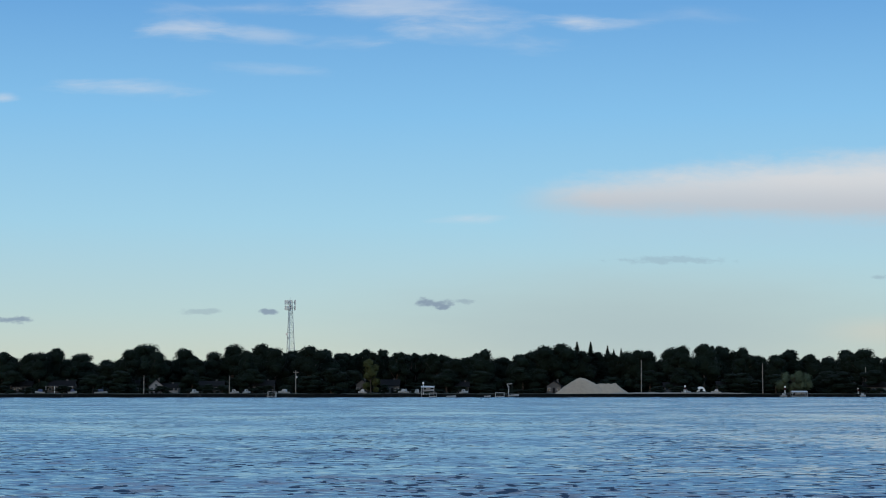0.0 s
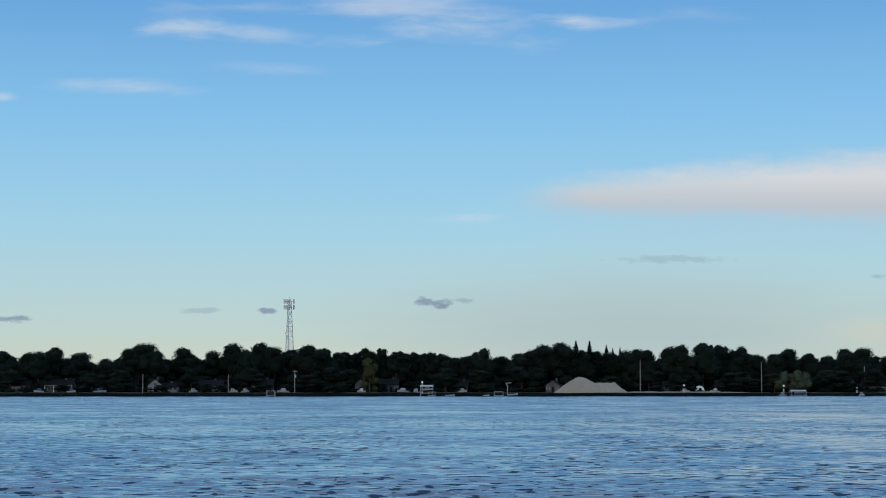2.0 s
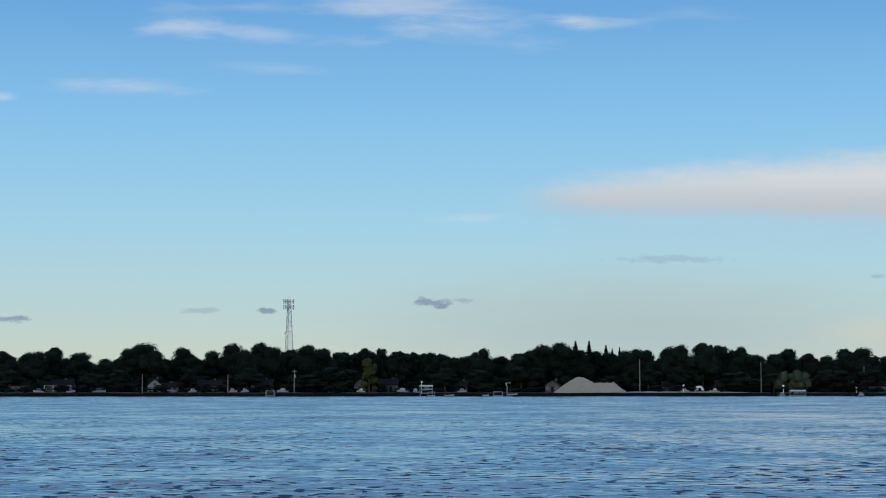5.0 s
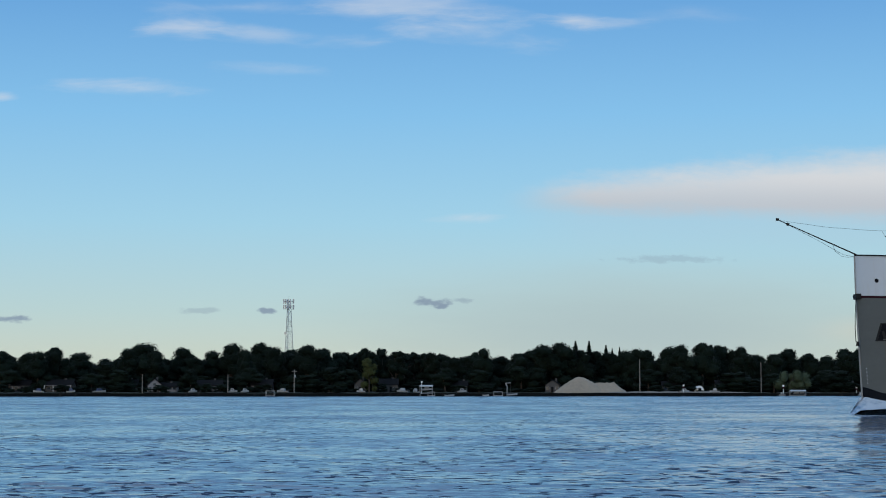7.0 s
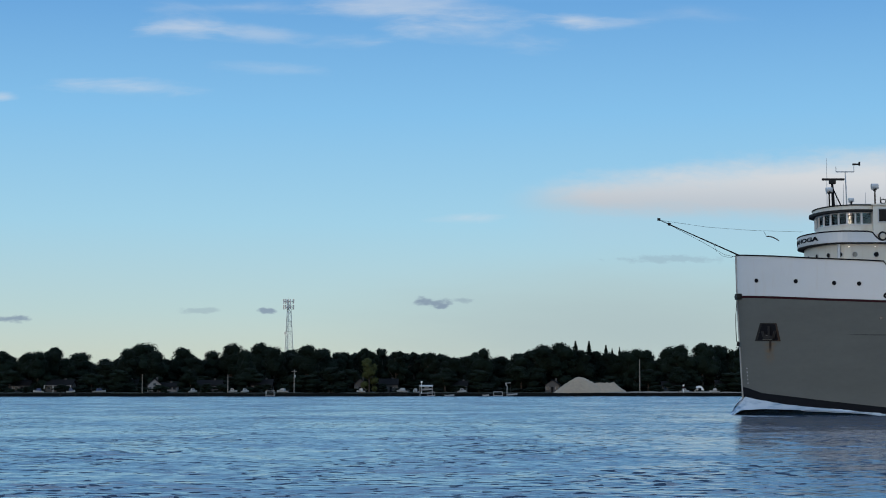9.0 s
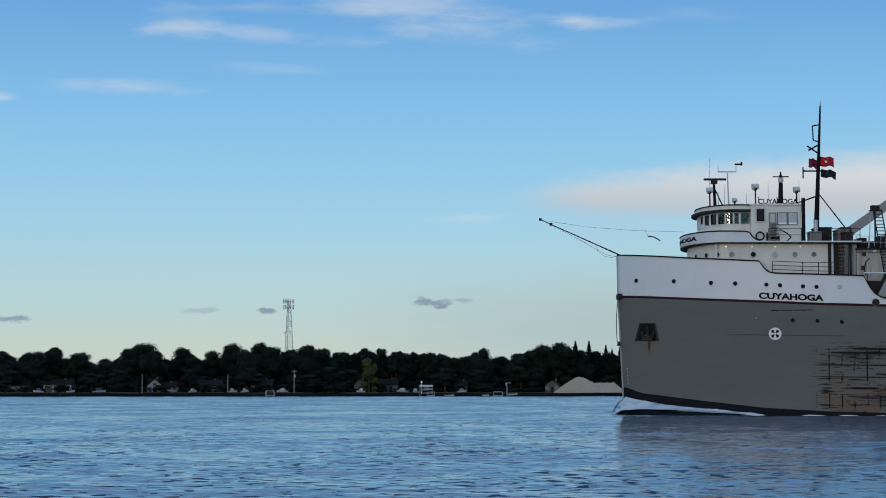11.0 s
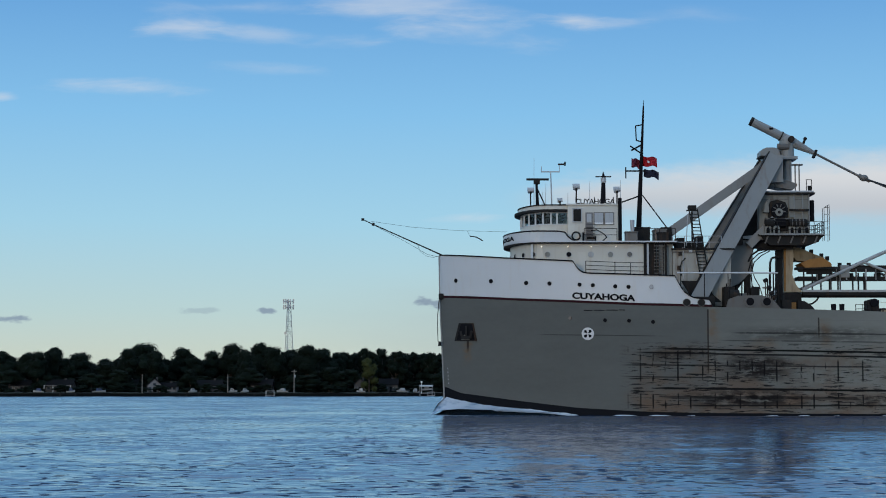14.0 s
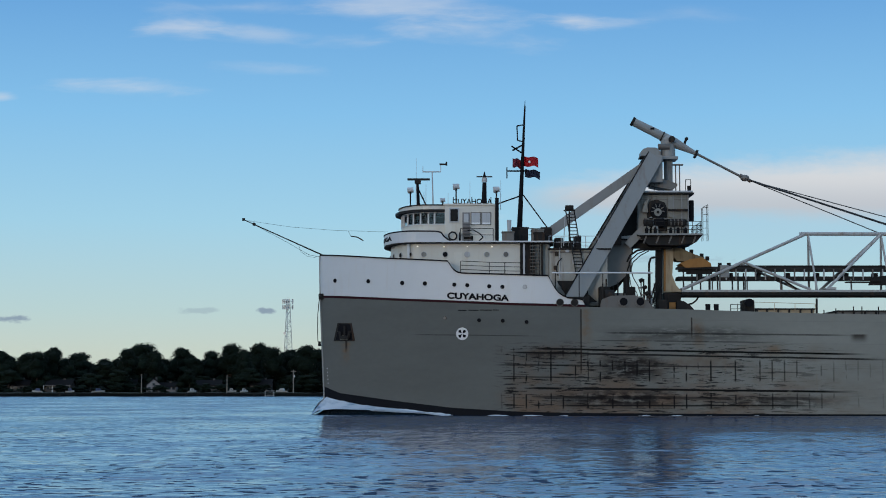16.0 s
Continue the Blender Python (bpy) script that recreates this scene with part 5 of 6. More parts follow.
part("cable_tray", box(20.05, 24.9, -5.3, -5.2, 13.85, 13.98), "steel", aft)
part("long_rail", tube((20.1, -7.3, 12.0), (28.6, -7.3, 12.0), 0.07, 0.07, None, 6), "white", ship)
for a in (20.4, 22.4, 24.4, 26.4, 28.4):
    part("rail_foot", tube((a, -7.3, 9.1), (a, -7.3, 12.0), 0.04, 0.04, None, 5), "dark", ship)

# A-frame
frame_a = group("a_frame", "grey steel A-frame of the unloading gear")
for y, mat in ((-6.4, "grey"), (6.4, "grey")):
    bm = beam((29.5, y * 0.3, 22.5), (21.8, y, 9.6), 1.0, 1.35)
    leg = part("leg", bm, mat, frame_a)
    part("flange", beam((28.88, y * 0.3, 22.85), (21.18, y, 9.95), 1.1, 0.08), "dark", leg)
    part("foot", box(21.0, 23.3, y - 0.8, y + 0.8, 9.0, 10.0, None, 0.08), "dark", leg)
part("fore_stay", beam((19.6, -1.0, 15.5), (29.6, -0.6, 22.5), 0.7, 0.8), "grey", frame_a, "long grey box stay")
part("stay_foot", prism([(19.0, 14.8), (20.6, 14.8), (20.4, 16.4), (19.5, 16.4)], -1.6, -0.4), "dark", frame_a)
part("head_plate", prism([(29.0, 22.75), (30.2, 22.75), (30.2, 20.35), (28.4, 20.35)], -2.0, 2.0), "grey", frame_a)
part("cross_beam", beam((26.0, -2.9, 15.2), (26.0, 2.9, 15.2), 0.9, 0.9), "dark", frame_a)
part("gusset", prism([(25.3, 15.4), (28.3, 15.2), (28.8, 16.6), (28.0, 16.2), (27.4, 15.6)], -2.6, -2.3), "grey", frame_a)
part("rear_plate", prism([(28.4, 19.6), (26.9, 19.0), (24.0, 13.8), (22.6, 10.4), (25.8, 10.4), (27.0, 12.0), (27.8, 15.0)], -1.2, 1.2), "dark", frame_a)
part("side_plate", prism([(25.6, 15.2), (27.4, 15.2), (27.4, 12.6), (26.2, 11.4), (24.2, 10.6)], -2.2, -2.0), "steel", frame_a)
part("brace", beam((27.0, -2.6, 14.7), (29.3, -2.6, 17.0), 0.3, 0.7), "grey", frame_a)
# sheave head
head = group("sheave_head", "grey sheave head and topping gear")
part("motor_casing", prism([(28.45, 22.75), (28.45, 23.2), (28.65, 23.42), (29.0, 23.55), (29.7, 23.55), (30.0, 23.42), (30.18, 23.15), (30.18, 22.75)], -0.9, 0.9), "grey", head)
part("casing_rim", box(28.4, 30.2, -0.95, 0.95, 22.7, 22.82), "dark", head)
part("swivel", tube((30.92, 0, 22.75), (30.92, 0, 24.3), 0.68, 0.62, None, 14), "grey", head)
part("swivel_cap", ball((30.95, 0, 24.3), 0.66, None, 1, 1, 0.8), "grey", head)
part("pin", tube((31.2, -1.0, 24.3), (31.2, 1.0, 24.3), 0.28, 0.28, None, 10), "dark", head)
part("side_drum", tube((30.0, -0.6, 23.65), (31.0, -0.6, 23.65), 0.28, 0.28, None, 10), "steel", head)
part("ring_plate", box(30.15, 31.7, -1.1, 1.1, 22.5, 22.75, None, 0.03), "grey", head)
part("post", tube((30.95, 0, 19.7), (30.95, 0, 22.5), 0.38, 0.40, None, 14), "grey", head)
part("post_foot", prism([(29.3, 20.3), (30.3, 20.75), (31.0, 20.5), (31.6, 20.3), (31.6, 20.1), (31.2, 19.75), (29.3, 20.1)], -1.1, 1.1), "steel", head)
arm = part("counter_cylinder", tube((27.85, 0, 26.0), (31.0, 0, 24.4), 0.38, 0.42, None, 16), "grey", head, "thick grey cylinder slanting up forward")
d = (Vector((27.85, 0, 26.1)) - Vector((31.2, 0, 24.35))).normalized()
part("end_cap", tube(Vector((27.85, 0, 26.0)) + d * 0.12, Vector((27.85, 0, 26.0)) - d * 0.1, 0.42, 0.42, None, 16), "dark", arm)
part("band", tube(Vector((30.4, 0, 24.7)), Vector((30.4, 0, 24.7)) - d * 0.1, 0.46, 0.46, None, 16), "dark", arm)
part("mark", box(29.35, 29.7, -0.44, -0.36, 25.22, 25.4), "black", arm)
rod = part("taper", tube((31.4, 0, 24.15), (33.6, 0, 23.05), 0.48, 0.15, None, 12), "grey", head)
part("lug", beam((32.3, 0, 23.7), (32.6, 0, 24.45), 0.16, 0.2), "dark", rod)
part("lug_cap", ball((32.6, 0, 24.45), 0.19, None, sub=1), "dark", rod)
part("crosshead", beam((33.3, 0, 22.75), (33.55, 0, 23.4), 0.7, 0.2), "dark", rod)
part("tie_rod", tube((33.5, 0, 23.1), (37.6, 0, 20.97), 0.11, 0.11, None, 8), "steel", head)
bm = ball((37.75, 0, 20.93), 0.36, None, 1.15, 0.9, 0.85)
tube((37.3, 0, 21.17), (38.3, 0, 20.64), 0.2, 0.16, bm, 10)
part("rope_socket", bm, "steel", head)
for y, a, z, r in ((-0.32, 52.8, 15.95, 0.055), (0.32, 52.4, 16.1, 0.055), (0.0, 49.7, 15.98, 0.045), (0.5, 60.0, 14.9, 0.045)):
    part("topping_rope", tube((38.0, y * 0.6, 20.8), (a, y, z), r, r, None, 6), "wire", head)

# machinery house on the slewing platform
mach = part("machinery_house", prism([(28.0, 15.7), (28.0, 19.1), (28.6, 19.4), (32.4, 19.4), (32.4, 15.7)], -2.3, 2.3), "weathered", ship, "grey machinery house with open winch bay")
part("house_roof", box(28.2, 32.75, -2.6, 2.6, 19.36, 19.52, None, 0.04), "pale", mach)
part("roof_edge", box(28.25, 32.85, -2.64, 2.64, 19.2, 19.35), "dark", mach)
# dark plates on the wall; the open bays' shade is their colour
part("bay", prism([(28.75, 16.0), (28.75, 18.1), (29.0, 18.6), (29.6, 18.75), (30.3, 18.5), (30.5, 18.0), (30.5, 16.0)], -2.42, -2.28), "dark", mach)
part("bay", box(30.6, 32.2, -2.40, -2.28, 15.8, 17.0), "dark", mach)
drum = part("winch_drum", tube((29.65, -2.8, 17.75), (29.65, -2.3, 17.75), 0.66, 0.66, None, 20), "black", mach)
part("drum_rim", tube((29.65, -2.86, 17.6), (29.65, -2.7, 17.6), 0.34, 0.34, None, 14), "weathered", drum)
part("drum_hub", tube((29.65, -2.92, 17.6), (29.65, -2.8, 17.6), 0.13, 0.13, None, 10), "dark", drum)
for k in range(6):
    t = radians(-10 + k * 40)
    part("drum_spoke", beam((29.65 + 0.3 * math.cos(t), -2.84, 17.75 + 0.3 * math.sin(t)), (29.65 + 0.6 * math.cos(t), -2.84, 17.75 + 0.6 * math.sin(t)), 0.06, 0.07), "steel", drum)
part("gear_guard", prism([(28.3, 17.6), (28.5, 18.5), (28.9, 18.8), (28.75, 18.3), (28.8, 17.6)], -2.7, -2.4), "weathered", mach)
part("bracket_plate", prism([(30.6, 17.2), (30.6, 18.9), (30.85, 19.1), (31.0, 18.9), (31.0, 17.2)], -2.5, -2.3), "weathered", mach)
for a, z0, z1 in ((31.0, 17.0, 19.2), (31.75, 17.0, 19.2), (32.3, 15.8, 19.2)):
    part("wall_stiffener", box(a, a + 0.1, -2.42, -2.28, z0, z1), "grey", mach)
part("wall_seam", box(28.1, 32.4, -2.34, -2.28, 18.72, 18.8), "steel", mach)
part("shelf", box(28.5, 30.6, -2.75, -2.3, 16.98, 17.1), "steel", mach)
part("shelf", box(30.6, 32.3, -2.7, -2.3, 17.75, 17.9), "dark", mach)
part("motor", tube((30.5, -2.85, 16.65), (32.0, -2.85, 16.65), 0.36, 0.36, None, 14), "dark", mach)
part("motor", tube((28.4, -2.8, 16.62), (29.2, -2.8, 16.62), 0.34, 0.34, None, 14), "dark", mach)
part("gear_box", box(29.3, 30.2, -3.0, -2.4, 16.3, 17.05, None, 0.1), "black", mach)
for k in range(4):
    part("motor_fin", tube((30.7 + k * 0.32, -2.85, 16.65), (30.78 + k * 0.32, -2.85, 16.65), 0.4, 0.4, None, 12), "steel", mach)
for a in (28.35, 29.1, 30.45, 31.1, 31.75):
    rim = [(a, 15.72), (a, 16.25), (a + 0.12, 16.42), (a + 0.43, 16.42), (a + 0.55, 16.25), (a + 0.55, 15.72)]
    frm = part("bearing_arch", prism(rim, -3.0, -2.7), "weathered", mach)
    # black inset in place of the shaded hole
    part("opening", prism([(a + 0.14, 15.74), (a + 0.14, 16.12), (a + 0.22, 16.25), (a + 0.33, 16.25), (a + 0.41, 16.12), (a + 0.41, 15.74)], -3.02, -2.95), "black", frm)
part("tank", tube((32.72, -1.6, 16.9), (32.72, -1.6, 18.75), 0.25, 0.25, None, 12), "black", mach)
part("platform", box(27.8, 33.45, -3.3, 3.3, 15.5, 15.68, None, 0.02), "dark", mach)
part("platform_edge", box(27.8, 33.48, -3.34, -3.3, 15.56, 15.7), "grey", mach)
part("underside", prism([(28.0, 15.5), (33.4, 15.5), (33.0, 15.0), (31.4, 14.7), (28.8, 14.7)], -3.0, 3.0), "dark", mach)
for a in (28.6, 29.7, 30.8, 31.9, 32.9):
    part("rib", beam((a, -3.1, 15.5), (a - 0.25, -3.0, 14.85), 0.12, 0.12), "steel", mach)
railing("rail", [(28.6, -3.25, 15.7), (33.4, -3.25, 15.7), (33.4, 3.25, 15.7)], 1.05, mach, "dark", 3, r=0.024, every=0.8)
for a, y in ((33.55, -2.9), (34.0, -2.9), (33.55, -2.2), (34.0, -2.2)):
    part("cage_rail", tube((a, y, 15.1), (a, y, 18.0 if a < 33.8 else 18.25), 0.03, 0.03, None, 5), "steel", mach)
for k in range(5):
    part("cage_bar", tube((33.55, -2.9, 15.6 + k * 0.6), (34.0, -2.9, 15.6 + k * 0.6), 0.025, 0.025, None, 5), "steel", mach)
part("cage_top", tube((33.55, -2.9, 18.0), (34.0, -2.9, 18.25), 0.03, 0.03, None, 5), "steel", mach)
for a in (31.5, 31.85):
    part("roof_post", tube((a, -0.8, 19.5), (a, -0.8, 22.0), 0.06, 0.06, None, 6), "steel", mach)
part("roof_post_cap", box(31.2, 32.15, -1.0, -0.6, 21.95, 22.07), "steel", mach)
railing("rail", [(32.15, -2.4, 19.55), (32.6, -2.4, 19.55)], 0.95, mach, "dark", 1, every=0.5)
part("roof_vent", tube((32.5, -2.0, 19.5), (32.5, -2.0, 20.0), 0.14, 0.18, None, 10), "dark", mach)
railing("rail", [(28.6, -2.4, 19.55), (29.4, -2.4, 19.55)], 0.6, mach, "dark", 2, every=0.8)

# pivot and supports
pivot = group("pivot", "buff painted pivot column with dark supports")
part("column", prism([(30.35, 14.7), (31.3, 14.7), (31.15, 12.9), (31.1, 12.2), (31.45, 11.3), (31.95, 10.75), (30.3, 10.7), (30.35, 12.0)], -0.9, 0.9), "buff", pivot)
part("column_web", beam((30.45, -0.98, 14.6), (30.4, -0.98, 10.8), 0.12, 0.18), "rust", pivot)
part("pedestal", box(30.3, 31.8, -1.3, 1.3, 9.0, 10.65, None, 0.05), "dark", pivot)
part("pedestal_panel", box(30.75, 31.3, -1.36, -1.28, 9.1, 9.8), "rust", pivot)
part("cowl", prism([(31.4, 8.7), (31.4, 9.95), (32.0, 9.9), (32.6, 9.5), (33.1, 8.9), (33.4, 8.6)], -1.6, 1.6), "dark", pivot)
for a0, z0, a1, z1, w, h, y in ((26.9, 14.8, 27.0, 9.0, 0.6, 0.5, -1.8), (27.5, 15.0, 27.35, 9.0, 0.5, 0.2, 1.8), (29.95, 14.8, 29.85, 9.0, 0.7, 0.55, -0.9),
                                (30.0, 11.6, 28.9, 9.0, 0.25, 0.2, -1.6), (29.6, 11.9, 28.7, 9.0, 0.2, 0.14, -2.3)):
    part("support", beam((a0, y, z0), (a1, y, z1), w, h), "dark", pivot)
part("top_beam", beam((27.2, -1.8, 14.75), (31.0, -1.8, 14.75), 0.5, 0.5), "dark", pivot)
part("sagging_hose", curve_tube([(27.0, -2.2, 13.3), (27.3, -2.2, 13.9), (27.9, -2.2, 14.3), (28.8, -2.2, 14.45), (29.9, -2.2, 14.4)], 0.09), "dark", pivot)
for dz, dx in ((-0.25, 0.15), (-0.1, -0.1)):
    part("sagging_hose", curve_tube([(27.1 + dx, -2.3, 12.6 + dz), (27.35 + dx, -2.3, 13.5 + dz), (28.0 + dx, -2.3, 14.1 + dz), (28.9, -2.3, 14.5 + dz)], 0.05), "dark", pivot)
part("loose_cable", curve_tube([(27.2, -2.4, 13.0), (27.5, -2.4, 11.9), (27.9, -2.4, 11.2), (28.2, -2.4, 10.2), (28.3, -2.4, 9.2)], 0.04), "dark", pivot)
part("loose_cable", curve_tube([(27.1, -2.4, 12.4), (27.3, -2.4, 11.2), (27.8, -2.4, 10.6), (28.0, -2.4, 9.2)], 0.04), "dark", pivot)
part("arch", curve_tube([(28.85, -2.0, 9.0), (28.95, -2.0, 13.2), (29.1, -2.0, 13.65), (29.7, -2.0, 13.75)], 0.1), "dark", pivot)

# deck machinery under the A-frame
gear = group("mooring_gear", "dark mooring winches and fairleads")
part("gear_bulwark", prism([(24.0, 8.95), (24.2, 9.7), (25.0, 10.0), (27.0, 10.05), (28.0, 9.6), (28.6, 8.9)], -8.6, -8.4), "steel", gear)
for a in (26.0, 27.4):
    fr = part("fairlead", tube((a, -8.72, 9.5), (a, -8.35, 9.5), 0.45, 0.45, None, 16), "steel", gear)
    part("eye", tube((a, -8.76, 9.5), (a, -8.7, 9.5), 0.33, 0.33, None, 16), "black", fr)
for a0, a1, y0, y1, z1, mat in ((24.2, 25.1, -6.5, -5.0, 10.9, "dark"), (25.3, 26.5, -5.5, -4.0, 10.4, "steel"), (26.6, 27.3, -6, -5.2, 10.9, "dark"), (28.3, 28.8, -5.5, -5, 10.6, "pale"), (29.2, 30.0, -6, -5, 9.8, "dark")):
    part("winch", box(a0, a1, y0, y1, 8.9, z1, None, 0.08), mat, gear)
for a, z in ((24.5, 11.2), (24.8, 11.6), (25.4, 11.0), (25.8, 11.3), (26.3, 10.9), (28.0, 11.6), (28.5, 12.2), (28.9, 11.2), (29.4, 10.4)):
    part("vent", tube((a, -5.6, 8.9), (a + 0.05, -5.6, z), 0.06, 0.06, None, 6), "dark", gear)
for a, zt in ((27.75, 11.6), (28.05, 11.0), (28.25, 10.5), (28.5, 10.2)):
    st = part("valve_stand", tube((a, -6.2, 8.9), (a, -6.2, zt), 0.05, 0.05, None, 6), "dark", gear)
    part("hand_wheel", tube((a - 0.16, -6.25, zt - 0.25), (a + 0.16, -6.25, zt - 0.1), 0.16, 0.16, None, 10), "dark", st)
    part("cross_pipe", tube((a - 0.25, -6.2, zt - 0.8), (a + 0.2, -6.2, zt - 0.8), 0.06, 0.06, None, 6), "steel", st)
part("drum", tube((24.6, -6.7, 10.1), (25.4, -6.7, 10.1), 0.5, 0.5, None, 14), "dark", gear)
part("scoop", prism([(20.6, 11.4), (22.3, 11.4), (22.9, 10.6), (24.0, 9.6), (22.6, 9.5), (21.6, 9.8)], -6.2, -5.9), "dark", gear)
for a in (33.2, 33.9):
    part("bollard", tube((a, -7.6, 8.7), (a, -7.6, 9.35), 0.2, 0.22, None, 10), "black", gear)
part("curved_pipe", curve_tube([(33.4, -1, 10.4), (33.2, -1, 10.0), (32.8, -1, 9.7), (32.3, -1, 9.6)], 0.08), "dark", gear)

# ---- conveyor boom ----
boom = group("conveyor_boom", "pale grey triangular truss boom with a belt conveyor")
END = 104.0
for y in (-1.7, 1.7):
    part("bottom_chord", box(31.8, END, y - 0.2, y + 0.2, 10.68, 10.88, None, 0.02), "truss", boom)
    # lower flange; its dark colour carries the shade under the chord
    part("chord_flange", box(31.8, END, y - 0.24, y + 0.24, 10.38, 10.66), "dark", boom)
part("top_chord", tube((42.55, 0, 15.95), (END - 4, 0, 15.85), 0.17, 0.17, None, 10), "truss", boom)
for y in (-1.7, 1.7):
    part("raker", tube((31.8, y, 10.9), (43.0, y * 0.05, 15.9), 0.14, 0.14, None, 8), "truss", boom)
    part("diagonal", tube((37.3, y * 0.55, 13.4), (43.1, y, 10.9), 0.12, 0.12, None, 8), "truss", boom)
for i in range(9):
    a = 43.3 + 6.45 * i
    for y in (-1.7, 1.7):
        part("vertical", tube((a, 0, 15.85), (a + 0.35, y, 10.9), 0.10, 0.10, None, 8), "truss", boom)
        part("diagonal", tube((a + 1.2, y, 10.9), (a + 6.4, y * 0.06, 15.85), 0.13, 0.13, None, 8), "truss", boom)
part("end_shoe", box(44.6, 45.3, -1.95, 1.95, 10.9, 11.1), "truss", boom)
belt = part("belt", box(31.6, END, -0.85, 0.85, 12.78, 12.98), "rubber", boom, "dark conveyor belt")
part("return_belt", box(31.6, END, -0.85, 0.85, 11.95, 12.1), "rubber", boom)
part("side_cover", box(36.0, END, -0.95, 0.95, 12.95, 13.08), "dark", boom)
part("stringer", box(31.6, END, -1.0, -0.88, 11.75, 12.1), "dark", boom)
part("stringer", box(31.6, END, 0.88, 1.0, 11.8, 11.98), "steel", boom)
part("stringer", box(31.6, END, -1.0, -0.88, 12.5, 12.78), "dark", boom)
for i in range(58):
    a = 33.2 + i * 0.86
    sup = part("idler_frame", box(a, a + 0.11, -1.03, -0.86, 11.8, 12.75), "truss" if i % 2 else "steel", boom)
    part("roller", tube((a + 0.08, -0.85, 12.68), (a + 0.08, 0.85, 12.68), 0.08, 0.08, None, 6), "dark", sup)
    if i % 3 == 0:
        part("idler_box", box(a + 0.25, a + 0.62, -0.5, 0.5, 11.98, 12.45), "dark", boom)
for i in range(22):
    a = 34.4 + i * 3.1
    part("hanger", tube((a, -1.0, 10.9), (a, -1.0, 11.9), 0.06, 0.06, None, 5), "steel", boom)
    part("hanger", tube((a + 0.5, 1.0, 10.9), (a + 0.5, 1.0, 11.9), 0.06, 0.06, None, 5), "steel", boom)
for a in (35.3, 36.4, 36.9, 37.4):
    part("drive_panel", box(a - 0.12, a, -1.2, -1.05, 10.9, 12.4), "steel" if a < 36 else "dark", boom)
part("drive_box", box(35.3, 36.1, -1.1, -0.2, 12.0, 13.1, None, 0.05), "grey", boom)
part("chute_brace", beam((40.5, -1.1, 12.0), (42.0, -1.1, 11.0), 0.12, 0.14), "dark", boom)
part("walkway", box(46.2, 49.2, -1.9, -1.2, 11.5, 11.6), "dark", boom)
part("winch_case", prism([(48.2, 11.3), (48.6, 12.0), (50.4, 12.2), (52.0, 11.9), (52.0, 11.3)], -1.9, -1.3), "dark", boom)
part("hood", prism([(31.75, 13.25), (32.6, 13.6), (33.7, 13.75), (34.45, 13.25), (34.5, 12.95), (32.2, 12.85)], -1.3, 1.3), "rust", boom, "rust-stained ochre loading hood")
part("hood_rim", box(32.0, 34.7, -1.36, 1.36, 12.74, 12.86), "dark", boom)
part("chute", prism([(31.2, 14.7), (31.9, 14.6), (33.0, 14.1), (34.0, 13.75), (33.2, 13.4), (31.5, 13.5), (31.2, 13.9)], -0.9, 0.9), "hood", boom)
for a, z in ((32.0, 14.55), (32.7, 14.25), (33.6, 13.9), (34.1, 13.65), (35.2, 13.08), (36.0, 13.08), (36.8, 13.08)):
    part("lamp_bracket", box(a, a + 0.3, -0.7, -0.4, z - 0.12, z + 0.25), "dark", boom)
part("hood_skirt", box(32.3, 34.6, -1.05, -0.98, 12.3, 12.74), "dark", boom, "dark skirt plate under the hood")
for k in range(5):
    part("skirt_post", box(32.0 + k * 0.75, 32.12 + k * 0.75, -1.12, -1.0, 10.9, 12.7), "dark", boom)

# ---- hatches on the long deck ----
for i in range(15):
    a = 37.2 + i * 7.4
    zd = line(SHEER, a) - 0.05
    h = part("hatch", box(a, a + 5.4, -5.6, 5.6, zd, zd + 0.38, None, 0.03), "buff" if i == 0 else "steel", ship, "low steel hatch coaming")
    part("hatch_cover", box(a - 0.1, a + 5.5, -5.7, 5.7, zd + 0.38, zd + 0.5), "dark", h)
    for k in range(6):
        part("clamp", box(a + 0.3 + k * 0.95, a + 0.42 + k * 0.95, -5.8, -5.6, zd, zd + 0.44), "dark", h)
for a in (36.3, 36.9, 37.4, 43.0, 44.0, 45.5, 46.2, 47.6, 48.8, 50.5):
    zd = line(SHEER, a) - 0.05
    part("deck_post", tube((a, -7.4, zd), (a, -7.4, zd + 0.55 + 0.25 * math.sin(a * 9)), 0.05, 0.05, None, 5), "dark", ship)
railing("rail", [(35.2, -7.0, 8.6), (36.4, -7.0, 8.6)], 0.75, ship, "dark", 2, every=0.7)
wn = part("deck_winch", box(36.3, 37.3, -6.6, -5.2, 8.65, 9.75, None, 0.1), "dark", ship, "dark mooring winch on deck")
part("winch_drum", tube((36.8, -7.0, 9.5), (36.8, -5.0, 9.5), 0.35, 0.35, None, 12), "black", wn)
railing("rail", [(37.4, -5.9, 8.65), (42.6, -5.9, 8.5)], 0.95, ship, "buff", 1, 0.022, 1.7)
part("end_post", tube((42.7, -6.0, 8.4), (42.7, -6.0, 9.9), 0.09, 0.09, None, 6), "dark", ship)


